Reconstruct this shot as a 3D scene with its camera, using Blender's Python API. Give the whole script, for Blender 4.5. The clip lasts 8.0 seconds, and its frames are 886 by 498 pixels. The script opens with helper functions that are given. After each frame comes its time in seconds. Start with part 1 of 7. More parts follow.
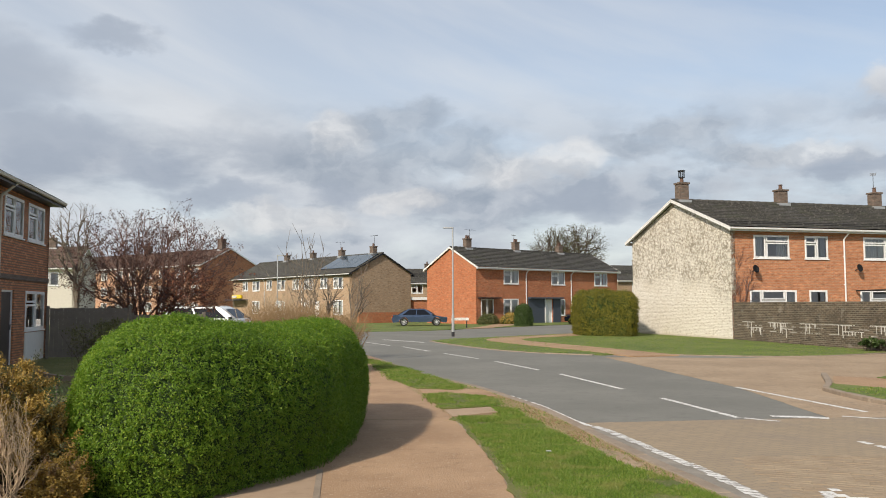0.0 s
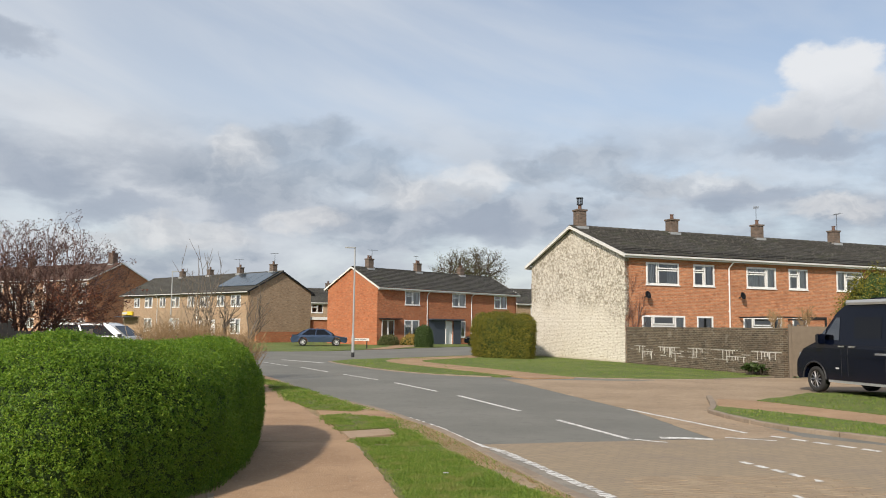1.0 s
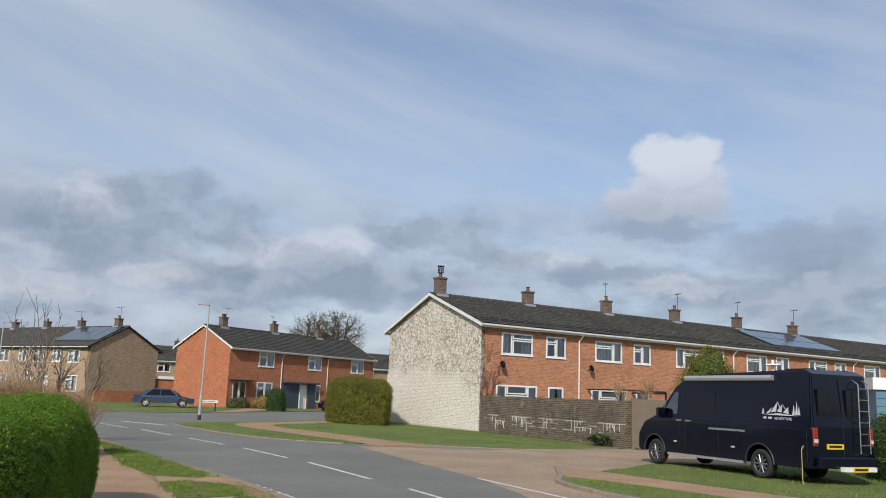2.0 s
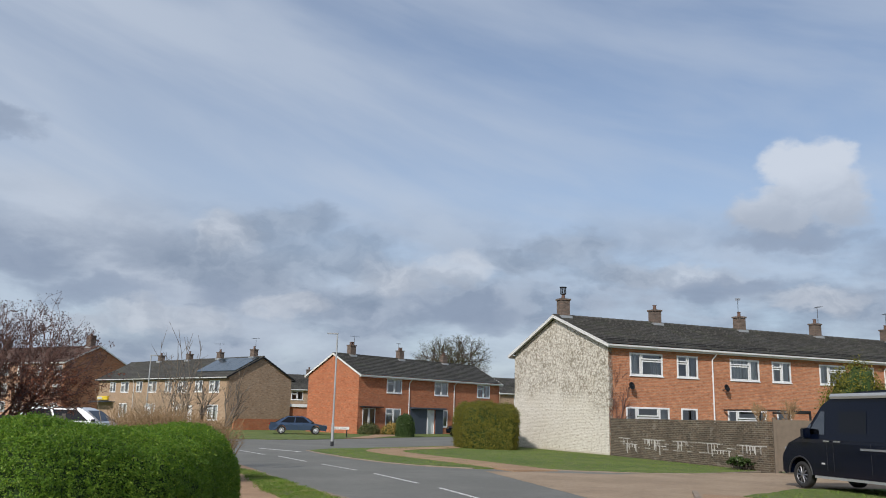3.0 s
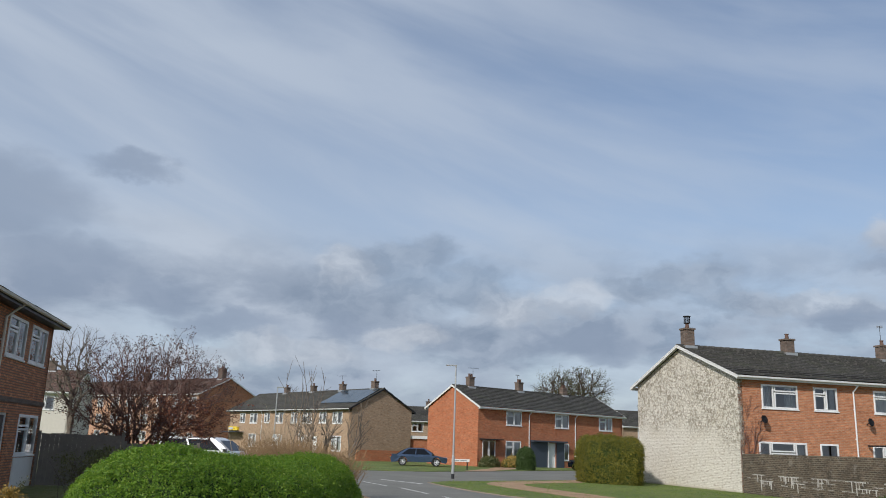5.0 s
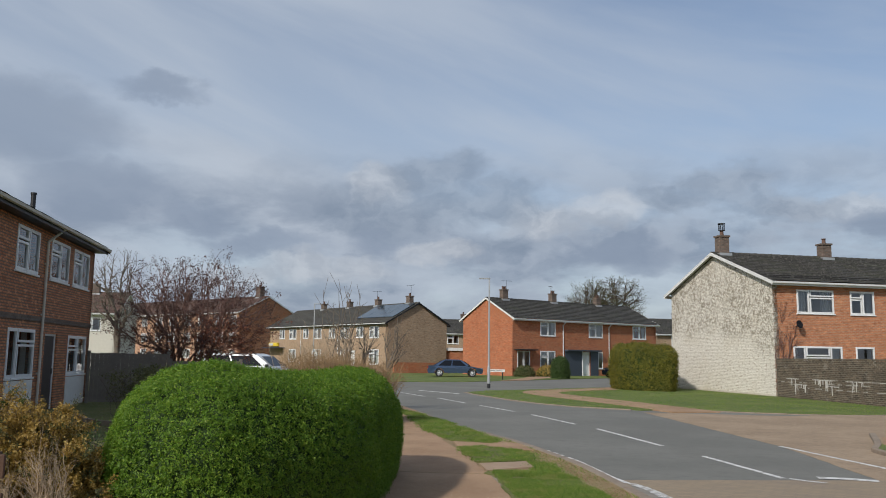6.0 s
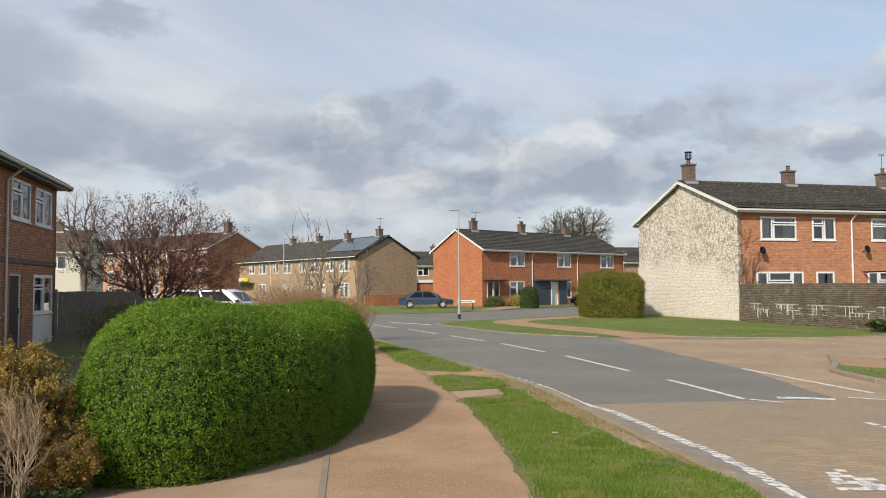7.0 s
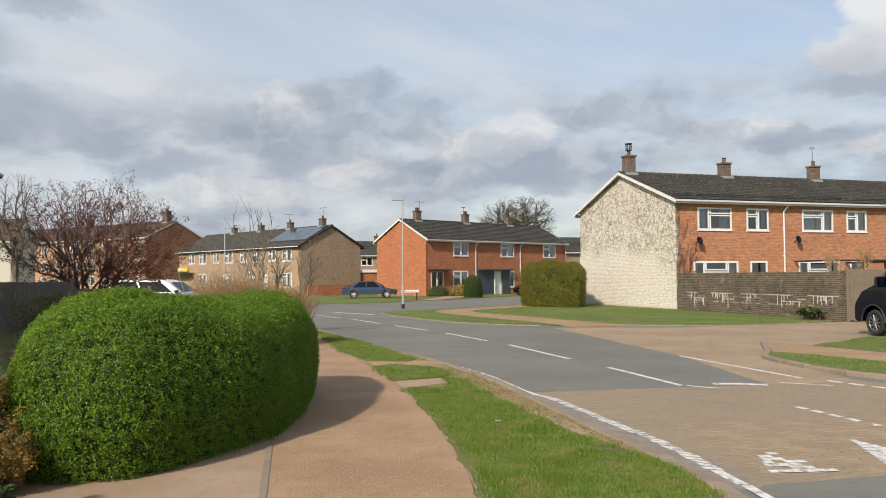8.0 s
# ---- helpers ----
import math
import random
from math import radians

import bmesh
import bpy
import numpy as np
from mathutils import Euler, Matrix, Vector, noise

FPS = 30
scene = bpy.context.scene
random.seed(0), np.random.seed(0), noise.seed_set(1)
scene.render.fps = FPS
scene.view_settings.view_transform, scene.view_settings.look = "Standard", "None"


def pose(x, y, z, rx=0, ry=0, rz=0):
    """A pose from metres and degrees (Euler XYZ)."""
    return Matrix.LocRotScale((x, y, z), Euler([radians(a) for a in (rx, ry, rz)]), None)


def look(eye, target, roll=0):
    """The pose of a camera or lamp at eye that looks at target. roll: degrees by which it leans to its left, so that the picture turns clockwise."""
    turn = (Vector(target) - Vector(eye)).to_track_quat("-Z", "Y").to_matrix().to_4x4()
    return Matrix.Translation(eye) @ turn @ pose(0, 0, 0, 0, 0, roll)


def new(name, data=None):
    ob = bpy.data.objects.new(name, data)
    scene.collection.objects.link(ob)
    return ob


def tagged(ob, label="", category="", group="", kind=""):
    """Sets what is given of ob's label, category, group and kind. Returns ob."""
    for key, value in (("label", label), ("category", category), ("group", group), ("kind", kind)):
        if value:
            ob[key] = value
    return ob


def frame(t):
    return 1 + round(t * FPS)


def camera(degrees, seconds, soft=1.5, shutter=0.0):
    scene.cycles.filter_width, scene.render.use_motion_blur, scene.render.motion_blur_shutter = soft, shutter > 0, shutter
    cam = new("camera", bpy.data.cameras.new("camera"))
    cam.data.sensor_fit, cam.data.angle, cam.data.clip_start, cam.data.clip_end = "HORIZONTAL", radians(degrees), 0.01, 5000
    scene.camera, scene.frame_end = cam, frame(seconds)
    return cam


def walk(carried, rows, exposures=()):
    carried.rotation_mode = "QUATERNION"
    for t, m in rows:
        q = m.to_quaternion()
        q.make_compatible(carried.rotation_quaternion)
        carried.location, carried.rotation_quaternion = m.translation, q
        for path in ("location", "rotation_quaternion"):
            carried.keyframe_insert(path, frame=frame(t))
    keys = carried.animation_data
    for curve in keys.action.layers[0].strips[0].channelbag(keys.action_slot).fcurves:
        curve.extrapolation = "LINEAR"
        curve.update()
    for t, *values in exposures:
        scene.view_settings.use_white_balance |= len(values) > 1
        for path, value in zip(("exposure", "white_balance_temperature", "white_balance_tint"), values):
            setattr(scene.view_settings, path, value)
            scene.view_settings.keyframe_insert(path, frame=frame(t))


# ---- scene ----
# ---------------------------------------------------------------- camera
EYE = 1.65
cam = camera(57.0, 8.0, soft=1.0)
PATH = [
    (0.0, 93.949, 0.153, 0.011),
    (0.5, 93.395, 0.048, -1.483),
    (1.0, 95.441, -0.687, -6.928),
    (1.2, 97.039, -1.297, -10.612),
    (2.3, 100.532, -2.247, -17.07),
    (2.5, 100.525, -1.882, -14.399),
    (3.0, 101.586, -1.399, -8.181),
    (3.5, 102.806, -1.485, -4.656),
    (4.0, 103.445, -1.646, -2.734),
    (4.2, 103.655, -1.631, -2.234),
    (5.3, 103.364, -2.0, 0.992),
    (5.5, 102.041, -1.805, 1.607),
    (6.0, 97.47, -0.785, 2.505),
    (6.5, 93.989, -0.219, 2.134),
    (7.0, 92.726, 0.318, 0.44),
    (7.5, 92.129, 0.529, -2.599),
    (8.0, 91.981, 0.436, -3.497),
]
EXPO = [(0.0, 0.30, 7050, 11), (0.9, 0.28, 7000, 11), (1.5, 0.15, 6600, 11), (2.3, -0.02, 6250, 11), (5.4, -0.12, 6200, 10), (6.1, -0.17, 6350, 10), (6.5, 0.02, 6550, 10), (7.0, 0.27, 6950, 11), (8.0, 0.28, 7050, 11)]
walk(cam, [(t, pose(0, 0, EYE, rx, ry, rz)) for t, rx, ry, rz in PATH], EXPO)

# ---------------------------------------------------------------- light
SUN_AZ = math.atan2(-0.56, -0.83)      # the sun stands behind and to the left
SUN_EL = radians(34)
world = bpy.data.worlds.new("sky")
scene.world = world
world.use_nodes = True


class Net:
    """Short-hand for building a node tree."""

    def __init__(self, tree):
        self.t = tree
        tree.nodes.clear()

    def n(self, kind):
        return self.t.nodes.new(kind)

    def put(self, sock, v):
        if isinstance(v, bpy.types.NodeSocket):
            self.t.links.new(v, sock)
        elif isinstance(v, (tuple, list)) and sock.type == "RGBA":
            sock.default_value = (*v, 1.0)[:4]
        elif isinstance(v, (int, float)) and sock.type == "RGBA":
            sock.default_value = (v, v, v, 1.0)
        else:
            sock.default_value = v

    def math(self, op, a, b=0.0, c=0.0, clamp=False):
        m = self.n("ShaderNodeMath")
        m.operation, m.use_clamp = op, clamp
        for s, v in zip(m.inputs, (a, b, c)):
            self.put(s, v)
        return m.outputs[0]

    def mix(self, f, a, b, blend="MIX"):
        m = self.n("ShaderNodeMix")
        m.data_type, m.blend_type = "RGBA", blend
        self.put(m.inputs[0], f), self.put(m.inputs[6], a), self.put(m.inputs[7], b)
        return m.outputs[2]

    def noise(self, v, scale, detail=3.0, rough=0.55, dist=0.0):
        m = self.n("ShaderNodeTexNoise")
        if v is not None:
            self.put(m.inputs["Vector"], v)
        m.inputs["Scale"].default_value = scale
        m.inputs["Detail"].default_value = detail
        m.inputs["Roughness"].default_value = rough
        m.inputs["Distortion"].default_value = dist
        return m.outputs[0]

    def ramp(self, f, lo, hi):
        m = self.n("ShaderNodeMapRange")
        m.interpolation_type = "SMOOTHSTEP"
        self.put(m.inputs[0], f)
        m.inputs[1].default_value, m.inputs[2].default_value = lo, hi
        return m.outputs[0]

    def xyz(self, v):
        m = self.n("ShaderNodeSeparateXYZ")
        self.put(m.inputs[0], v)
        return m.outputs

    def vec(self, x, y, z=0.0):
        m = self.n("ShaderNodeCombineXYZ")
        for s, v in zip(m.inputs, (x, y, z)):
            self.put(s, v)
        return m.outputs[0]

    def bump(self, h, strength=0.3, dist=0.02):
        m = self.n("ShaderNodeBump")
        m.inputs["Strength"].default_value, m.inputs["Distance"].default_value = strength, dist
        self.put(m.inputs["Height"], h)
        return m.outputs[0]


def build_sky():
    k = Net(world.node_tree)
    co = k.n("ShaderNodeTexCoord").outputs["Generated"]
    x, y, z = k.xyz(co)
    az = k.math("MULTIPLY", k.math("ARCTAN2", x, y), 57.2958)
    el = k.math("MULTIPLY", k.math("ARCSINE", z), 57.2958)
    sky = k.n("ShaderNodeTexSky")
    sky.sky_type, sky.sun_disc = "NISHITA", False
    sky.sun_elevation, sky.sun_rotation = SUN_EL, SUN_AZ
    sky.air_density, sky.dust_density, sky.ozone_density = 1.0, 1.5, 2.0
    sky_col = k.mix(1.0, sky.outputs[0], (0.127, 0.127, 0.127), "MULTIPLY")
    # a cloud deck seen in perspective: coordinates on a plane overhead, warped
    p = k.vec(k.math("MULTIPLY", az, 0.1), k.math("MULTIPLY", el, 0.16), 0.0)
    warp = k.math("SUBTRACT", k.noise(p, 2.4, 9, 0.56), 0.5)
    warp2 = k.math("SUBTRACT", k.noise(k.vec(k.math("MULTIPLY", az, 0.1), k.math("MULTIPLY", el, 0.16), 7.3), 2.8, 9, 0.56), 0.5)
    azw = k.math("ADD", az, k.math("MULTIPLY", warp, 5.5))
    elw = k.math("ADD", el, k.math("MULTIPLY", warp2, 4.0))

    def blob(a, e, wa, we, soft=0.1):
        da = k.math("DIVIDE", k.math("SUBTRACT", azw, a), wa)
        de = k.math("DIVIDE", k.math("SUBTRACT", elw, e), we)
        r = k.math("ADD", k.math("MULTIPLY", da, da), k.math("MULTIPLY", de, de))
        return k.ramp(r, 1.7, soft)

    def total(parts):
        s = parts[0]
        for q in parts[1:]:
            s = k.math("MAXIMUM", s, q)
        return s

    # thin high veil in slanting streaks, thicker to the left and low down
    ps = k.vec(k.math("MULTIPLY", az, 0.022), k.math("ADD", k.math("MULTIPLY", el, 0.10), k.math("MULTIPLY", az, 0.030)), 2.0)
    veil = k.noise(ps, 2.0, 6, 0.5, 0.3)
    left = k.ramp(az, 26.0, -24.0)
    low = k.ramp(el, 26.0, 7.0)
    cover = k.math("ADD", k.math("MULTIPLY", k.ramp(veil, 0.28, 0.72), 0.38), k.math("MULTIPLY", left, 0.30))
    cover = k.math("ADD", cover, k.math("ADD", k.math("MULTIPLY", low, 0.20), 0.16), clamp=True)
    col = k.mix(cover, sky_col, (0.56, 0.615, 0.69))
    # broad soft banks low over the roofs
    pb = k.vec(k.math("MULTIPLY", az, 0.05), k.math("MULTIPLY", el, 0.15), 11.0)
    bank = k.noise(pb, 1.7, 8, 0.58, 0.25)
    bankm = k.math("MULTIPLY", k.ramp(bank, 0.30, 0.64), k.ramp(el, 16.0, 8.5))
    grain = k.noise(k.vec(k.math("MULTIPLY", azw, 0.8), elw, 0.0), 0.42, 7, 0.55, 0.2)
    roll = k.noise(k.vec(k.math("MULTIPLY", azw, 0.5), elw, 3.0), 0.34, 6, 0.5, 0.3)
    col = k.mix(k.math("MULTIPLY", bankm, 0.92), col, k.mix(k.ramp(roll, 0.40, 0.62), (0.265, 0.322, 0.415), (0.40, 0.455, 0.54)))
    # the lit heads of the cumulus
    heads = total([blob(4.6, 9.5, 3.2, 1.5), blob(8.7, 10.1, 2.6, 1.3), blob(-2.7, 7.1, 2.8, 0.8), blob(-10.8, 5.9, 4.6, 1.1), blob(-17.5, 5.2, 4, 0.9), blob(-7.4, 11.9, 2.2, 1.5), blob(23.5, 9.7, 4.2, 0.9), blob(32.9, 7.9, 3.5, 0.7)])
    tower = total([blob(32.9, 16.3, 2.2, 1.9, 0.6), blob(30.9, 13.9, 3.0, 1.6, 0.5), blob(34.2, 14.4, 2.3, 1.9, 0.4)])
    col = k.mix(k.math("MULTIPLY", heads, 0.62), col, k.mix(k.ramp(grain, 0.36, 0.66), (0.44, 0.475, 0.53), (0.66, 0.685, 0.72)))
    col = k.mix(k.math("MULTIPLY", tower, 0.90), col, k.mix(k.ramp(k.math("SUBTRACT", el, k.math("MULTIPLY", grain, 3.0)), 11.0, 15.0), (0.42, 0.465, 0.535), (0.66, 0.70, 0.755)))
    # grey undersides and unlit masses
    under = total([blob(-7.2, 9.7, 5.4, 1.6), blob(-3.2, 12.7, 3.8, 1.5), blob(0.9, 10.9, 3.8, 1.7), blob(-2.4, 10.4, 4.2, 1.9), blob(2.3, 7.5, 2.5, 0.9), blob(16.8, 11.3, 2.8, 1.4), blob(13.2, 10.7, 2.6, 1.0), blob(19.6, 9.8, 3.4, 1.1)])
    pale_under = total([blob(-30.5, 14.2, 6.0, 3.0), blob(-26.2, 10.6, 5.4, 1.9), blob(-19.6, 9.1, 3.2, 1.2), blob(-15.3, 7.4, 4.2, 0.9), blob(-22.3, 17.4, 2.8, 0.9), blob(31.6, 11.9, 4.2, 0.8), blob(26.8, 8.9, 4.2, 0.8), blob(40.9, 10.4, 5, 1.7), blob(10.0, 7.2, 4.0, 1.0), blob(-7.2, 8.0, 2.2, 0.8), blob(-40, 10, 8, 3)])
    col = k.mix(k.math("MULTIPLY", pale_under, 0.72), col, (0.285, 0.345, 0.445))
    col = k.mix(k.math("MULTIPLY", under, 0.66), col, k.mix(k.ramp(grain, 0.34, 0.68), (0.235, 0.295, 0.385), (0.385, 0.445, 0.53)))
    # haze at the horizon and below it
    col = k.mix(k.ramp(el, 3.2, 0.0), col, (0.42, 0.465, 0.53))
    bg = k.n("ShaderNodeBackground")
    k.put(bg.inputs[0], col)
    bg.inputs[1].default_value = 1.0
    out = k.n("ShaderNodeOutputWorld")
    k.t.links.new(bg.outputs[0], out.inputs[0])


build_sky()
sun = new("sun", bpy.data.lights.new("sun", "SUN"))
sun.data.energy, sun.data.angle, sun.data.color = 3.75, radians(2.2), (1.0, 0.94, 0.85)
to_sun = Vector((math.sin(SUN_AZ) * math.cos(SUN_EL), math.cos(SUN_AZ) * math.cos(SUN_EL), math.sin(SUN_EL)))
sun.matrix_world = look(to_sun * 50, (0, 0, 0))


# ---------------------------------------------------------------- materials
def material(name):
    m = bpy.data.materials.new(name)
    m.use_nodes = True
    k = Net(m.node_tree)
    b = k.n("ShaderNodeBsdfPrincipled")
    o = k.n("ShaderNodeOutputMaterial")
    k.t.links.new(b.outputs[0], o.inputs[0])
    return m, k, b


def obj_co(k):
    return k.n("ShaderNodeTexCoord").outputs["Object"]


def world_co(k):
    return k.n("ShaderNodeNewGeometry").outputs["Position"]


def plain(name, c, rough=0.6, metal=0.0, vary=0.12, scale=6.0, bump=0.05, coat=0.0, spec=0.5):
    """A surface of one colour with grain and faint staining at two scales."""
    m, k, b = material(name)
    co = obj_co(k)
    f = k.noise(co, scale, 4)
    g = k.noise(co, scale * 11, 3)
    dark = tuple(v * (1 - 1.6 * vary) for v in c)
    lite = tuple(min(1, v * (1 + vary)) for v in c)
    k.put(b.inputs["Base Color"], k.mix(k.math("ADD", k.math("MULTIPLY", f, 0.65), k.math("MULTIPLY", g, 0.35)), dark, lite))
    k.put(b.inputs["Roughness"], k.math("ADD", rough - 0.08, k.math("MULTIPLY", f, 0.16), clamp=True))
    b.inputs["Metallic"].default_value = metal
    b.inputs["Coat Weight"].default_value = coat
    b.inputs["Specular IOR Level"].default_value = spec
    if bump:
        k.put(b.inputs["Normal"], k.bump(g, bump, 0.01))
    return m


def brick(name, c1, c2, mortar, w=0.225, h=0.075, gap=0.013, stain=0.3, bump=0.5, pale=0.0):
    """Brickwork in the wall's own plane: x or y along, z up."""
    m, k, b = material(name)
    x, y, z = k.xyz(obj_co(k))
    v = k.vec(k.math("ADD", x, y), z, 0.0)
    t = k.n("ShaderNodeTexBrick")
    t.offset = 0.5
    k.put(t.inputs["Vector"], v)
    t.inputs["Scale"].default_value = 1.0
    t.inputs["Brick Width"].default_value, t.inputs["Row Height"].default_value = w, h
    t.inputs["Mortar Size"].default_value, t.inputs["Mortar Smooth"].default_value = gap, 0.3
    t.inputs["Bias"].default_value = -0.1
    k.put(t.inputs["Color1"], c1), k.put(t.inputs["Color2"], c2), k.put(t.inputs["Mortar"], mortar)
    big = k.noise(v, 0.7, 5)
    fine = k.noise(v, 9.0, 4)
    mott = k.noise(k.vec(k.math("MULTIPLY", k.math("ADD", x, y), 0.45), z, 4.0), 7.0, 3, 0.7)
    col = k.mix(k.math("MULTIPLY", k.ramp(big, 0.42, 0.72), stain), t.outputs[0], tuple(q * 0.55 for q in c1))
    col = k.mix(k.math("MULTIPLY", k.ramp(mott, 0.54, 0.66), 0.55), col, tuple(q * 1.35 + 0.03 for q in c2))
    col = k.mix(k.math("MULTIPLY", k.ramp(mott, 0.46, 0.34), 0.6), col, tuple(q * 0.5 for q in c1))
    if pale:
        col = k.mix(k.math("MULTIPLY", k.ramp(k.noise(v, 2.3, 6), 0.58, 0.66), pale), col, (0.62, 0.58, 0.52))
    k.put(b.inputs["Base Color"], col)
    b.inputs["Roughness"].default_value = 0.88
    k.put(b.inputs["Normal"], k.bump(k.math("SUBTRACT", k.math("MULTIPLY", fine, 0.5), t.outputs["Fac"]), bump, 0.012))
    return m


def ground_mat(name, c1, c2, c3, s1, s2, rough=0.9, bump=0.4, dist=0.02, speck=None, speck_scale=60.0):
    m, k, b = material(name)
    co = world_co(k)
    f, g, h = k.noise(co, s1, 5, 0.6), k.noise(co, s2, 4, 0.6), k.noise(co, s2 * 9, 2)
    col = k.mix(k.ramp(f, 0.35, 0.68), c1, c2)
    col = k.mix(k.math("MULTIPLY", k.ramp(g, 0.5, 0.75), 0.6), col, c3)
    if speck:
        col = k.mix(k.math("MULTIPLY", k.ramp(k.noise(co, speck_scale, 3, 0.7), 0.56, 0.70), 0.75), col, speck)
    k.put(b.inputs["Base Color"], col)
    b.inputs["Roughness"].default_value = rough
    k.put(b.inputs["Normal"], k.bump(k.math("ADD", k.math("MULTIPLY", g, 0.5), h), bump, dist))
    return m


def leaf_mat(name, c1, c2, c3, rough=0.5, trans=0.25, dry=None):
    """Leaves: each one a little different, some light through them."""
    m, k, b = material(name)
    b.inputs["Specular IOR Level"].default_value = 0.3
    rnd = k.n("ShaderNodeNewGeometry").outputs["Random Per Island"]
    col = k.mix(k.ramp(rnd, 0.0, 0.6), c1, c2)
    col = k.mix(k.ramp(rnd, 0.72, 1.0), col, c3)
    patch = k.noise(world_co(k), 1.7, 3)
    col = k.mix(k.math("MULTIPLY", k.ramp(patch, 0.4, 0.7), 0.35), col, c1)
    if dry:
        col = k.mix(k.math("MULTIPLY", k.ramp(k.noise(world_co(k), 2.3, 5, 0.65), 0.50, 0.64), 0.7), col, dry)
    k.put(b.inputs["Base Color"], col)
    b.inputs["Roughness"].default_value = rough
    tr = k.n("ShaderNodeBsdfTranslucent")
    k.put(tr.inputs[0], col)
    mx = k.n("ShaderNodeMixShader")
    mx.inputs[0].default_value = trans
    k.t.links.new(b.outputs[0], mx.inputs[1]), k.t.links.new(tr.outputs[0], mx.inputs[2])
    out = [q for q in k.t.nodes if q.type == "OUTPUT_MATERIAL"][0]
    k.t.links.new(mx.outputs[0], out.inputs[0])
    return m


def glass_mat(name, tint=(0.80, 0.84, 0.84), base=0.15):
    m = bpy.data.materials.new(name)
    m.use_nodes = True
    k = Net(m.node_tree)
    tr, gl = k.n("ShaderNodeBsdfTransparent"), k.n("ShaderNodeBsdfGlossy")
    k.put(tr.inputs[0], tint)
    gl.inputs["Roughness"].default_value = 0.03
    fr = k.n("ShaderNodeFresnel")
    fr.inputs[0].default_value = 1.5
    mx = k.n("ShaderNodeMixShader")
    k.put(mx.inputs[0], k.math("ADD", fr.outputs[0], base, clamp=True))
    k.t.links.new(tr.outputs[0], mx.inputs[1]), k.t.links.new(gl.outputs[0], mx.inputs[2])
    o = k.n("ShaderNodeOutputMaterial")
    k.t.links.new(mx.outputs[0], o.inputs[0])
    return m


def tile_mat(name, c1, c2, moss):
    m, k, b = material(name)
    x, y, z = k.xyz(obj_co(k))
    t = k.n("ShaderNodeTexBrick")
    t.offset = 0.5
    k.put(t.inputs["Vector"], k.vec(x, k.math("ABSOLUTE", y), 0.0))
    t.inputs["Scale"].default_value = 1.0
    t.inputs["Brick Width"].default_value, t.inputs["Row Height"].default_value = 0.33, 0.31
    t.inputs["Mortar Size"].default_value = 0.012
    k.put(t.inputs["Color1"], c1), k.put(t.inputs["Color2"], c2), k.put(t.inputs["Mortar"], tuple(v * 0.4 for v in c1))
    co = obj_co(k)
    f = k.noise(co, 1.1, 6, 0.65)
    g = k.noise(co, 7.0, 4)
    col = k.mix(k.math("MULTIPLY", k.ramp(f, 0.48, 0.7), 0.55), t.outputs[0], moss)
    col = k.mix(k.math("MULTIPLY", k.ramp(g, 0.52, 0.70), 0.6), col, tuple(v * 2.9 for v in c2))
    k.put(b.inputs["Base Color"], col)
    b.inputs["Roughness"].default_value = 0.85
    k.put(b.inputs["Normal"], k.bump(k.math("SUBTRACT", g, t.outputs["Fac"]), 0.5, 0.02))
    return m


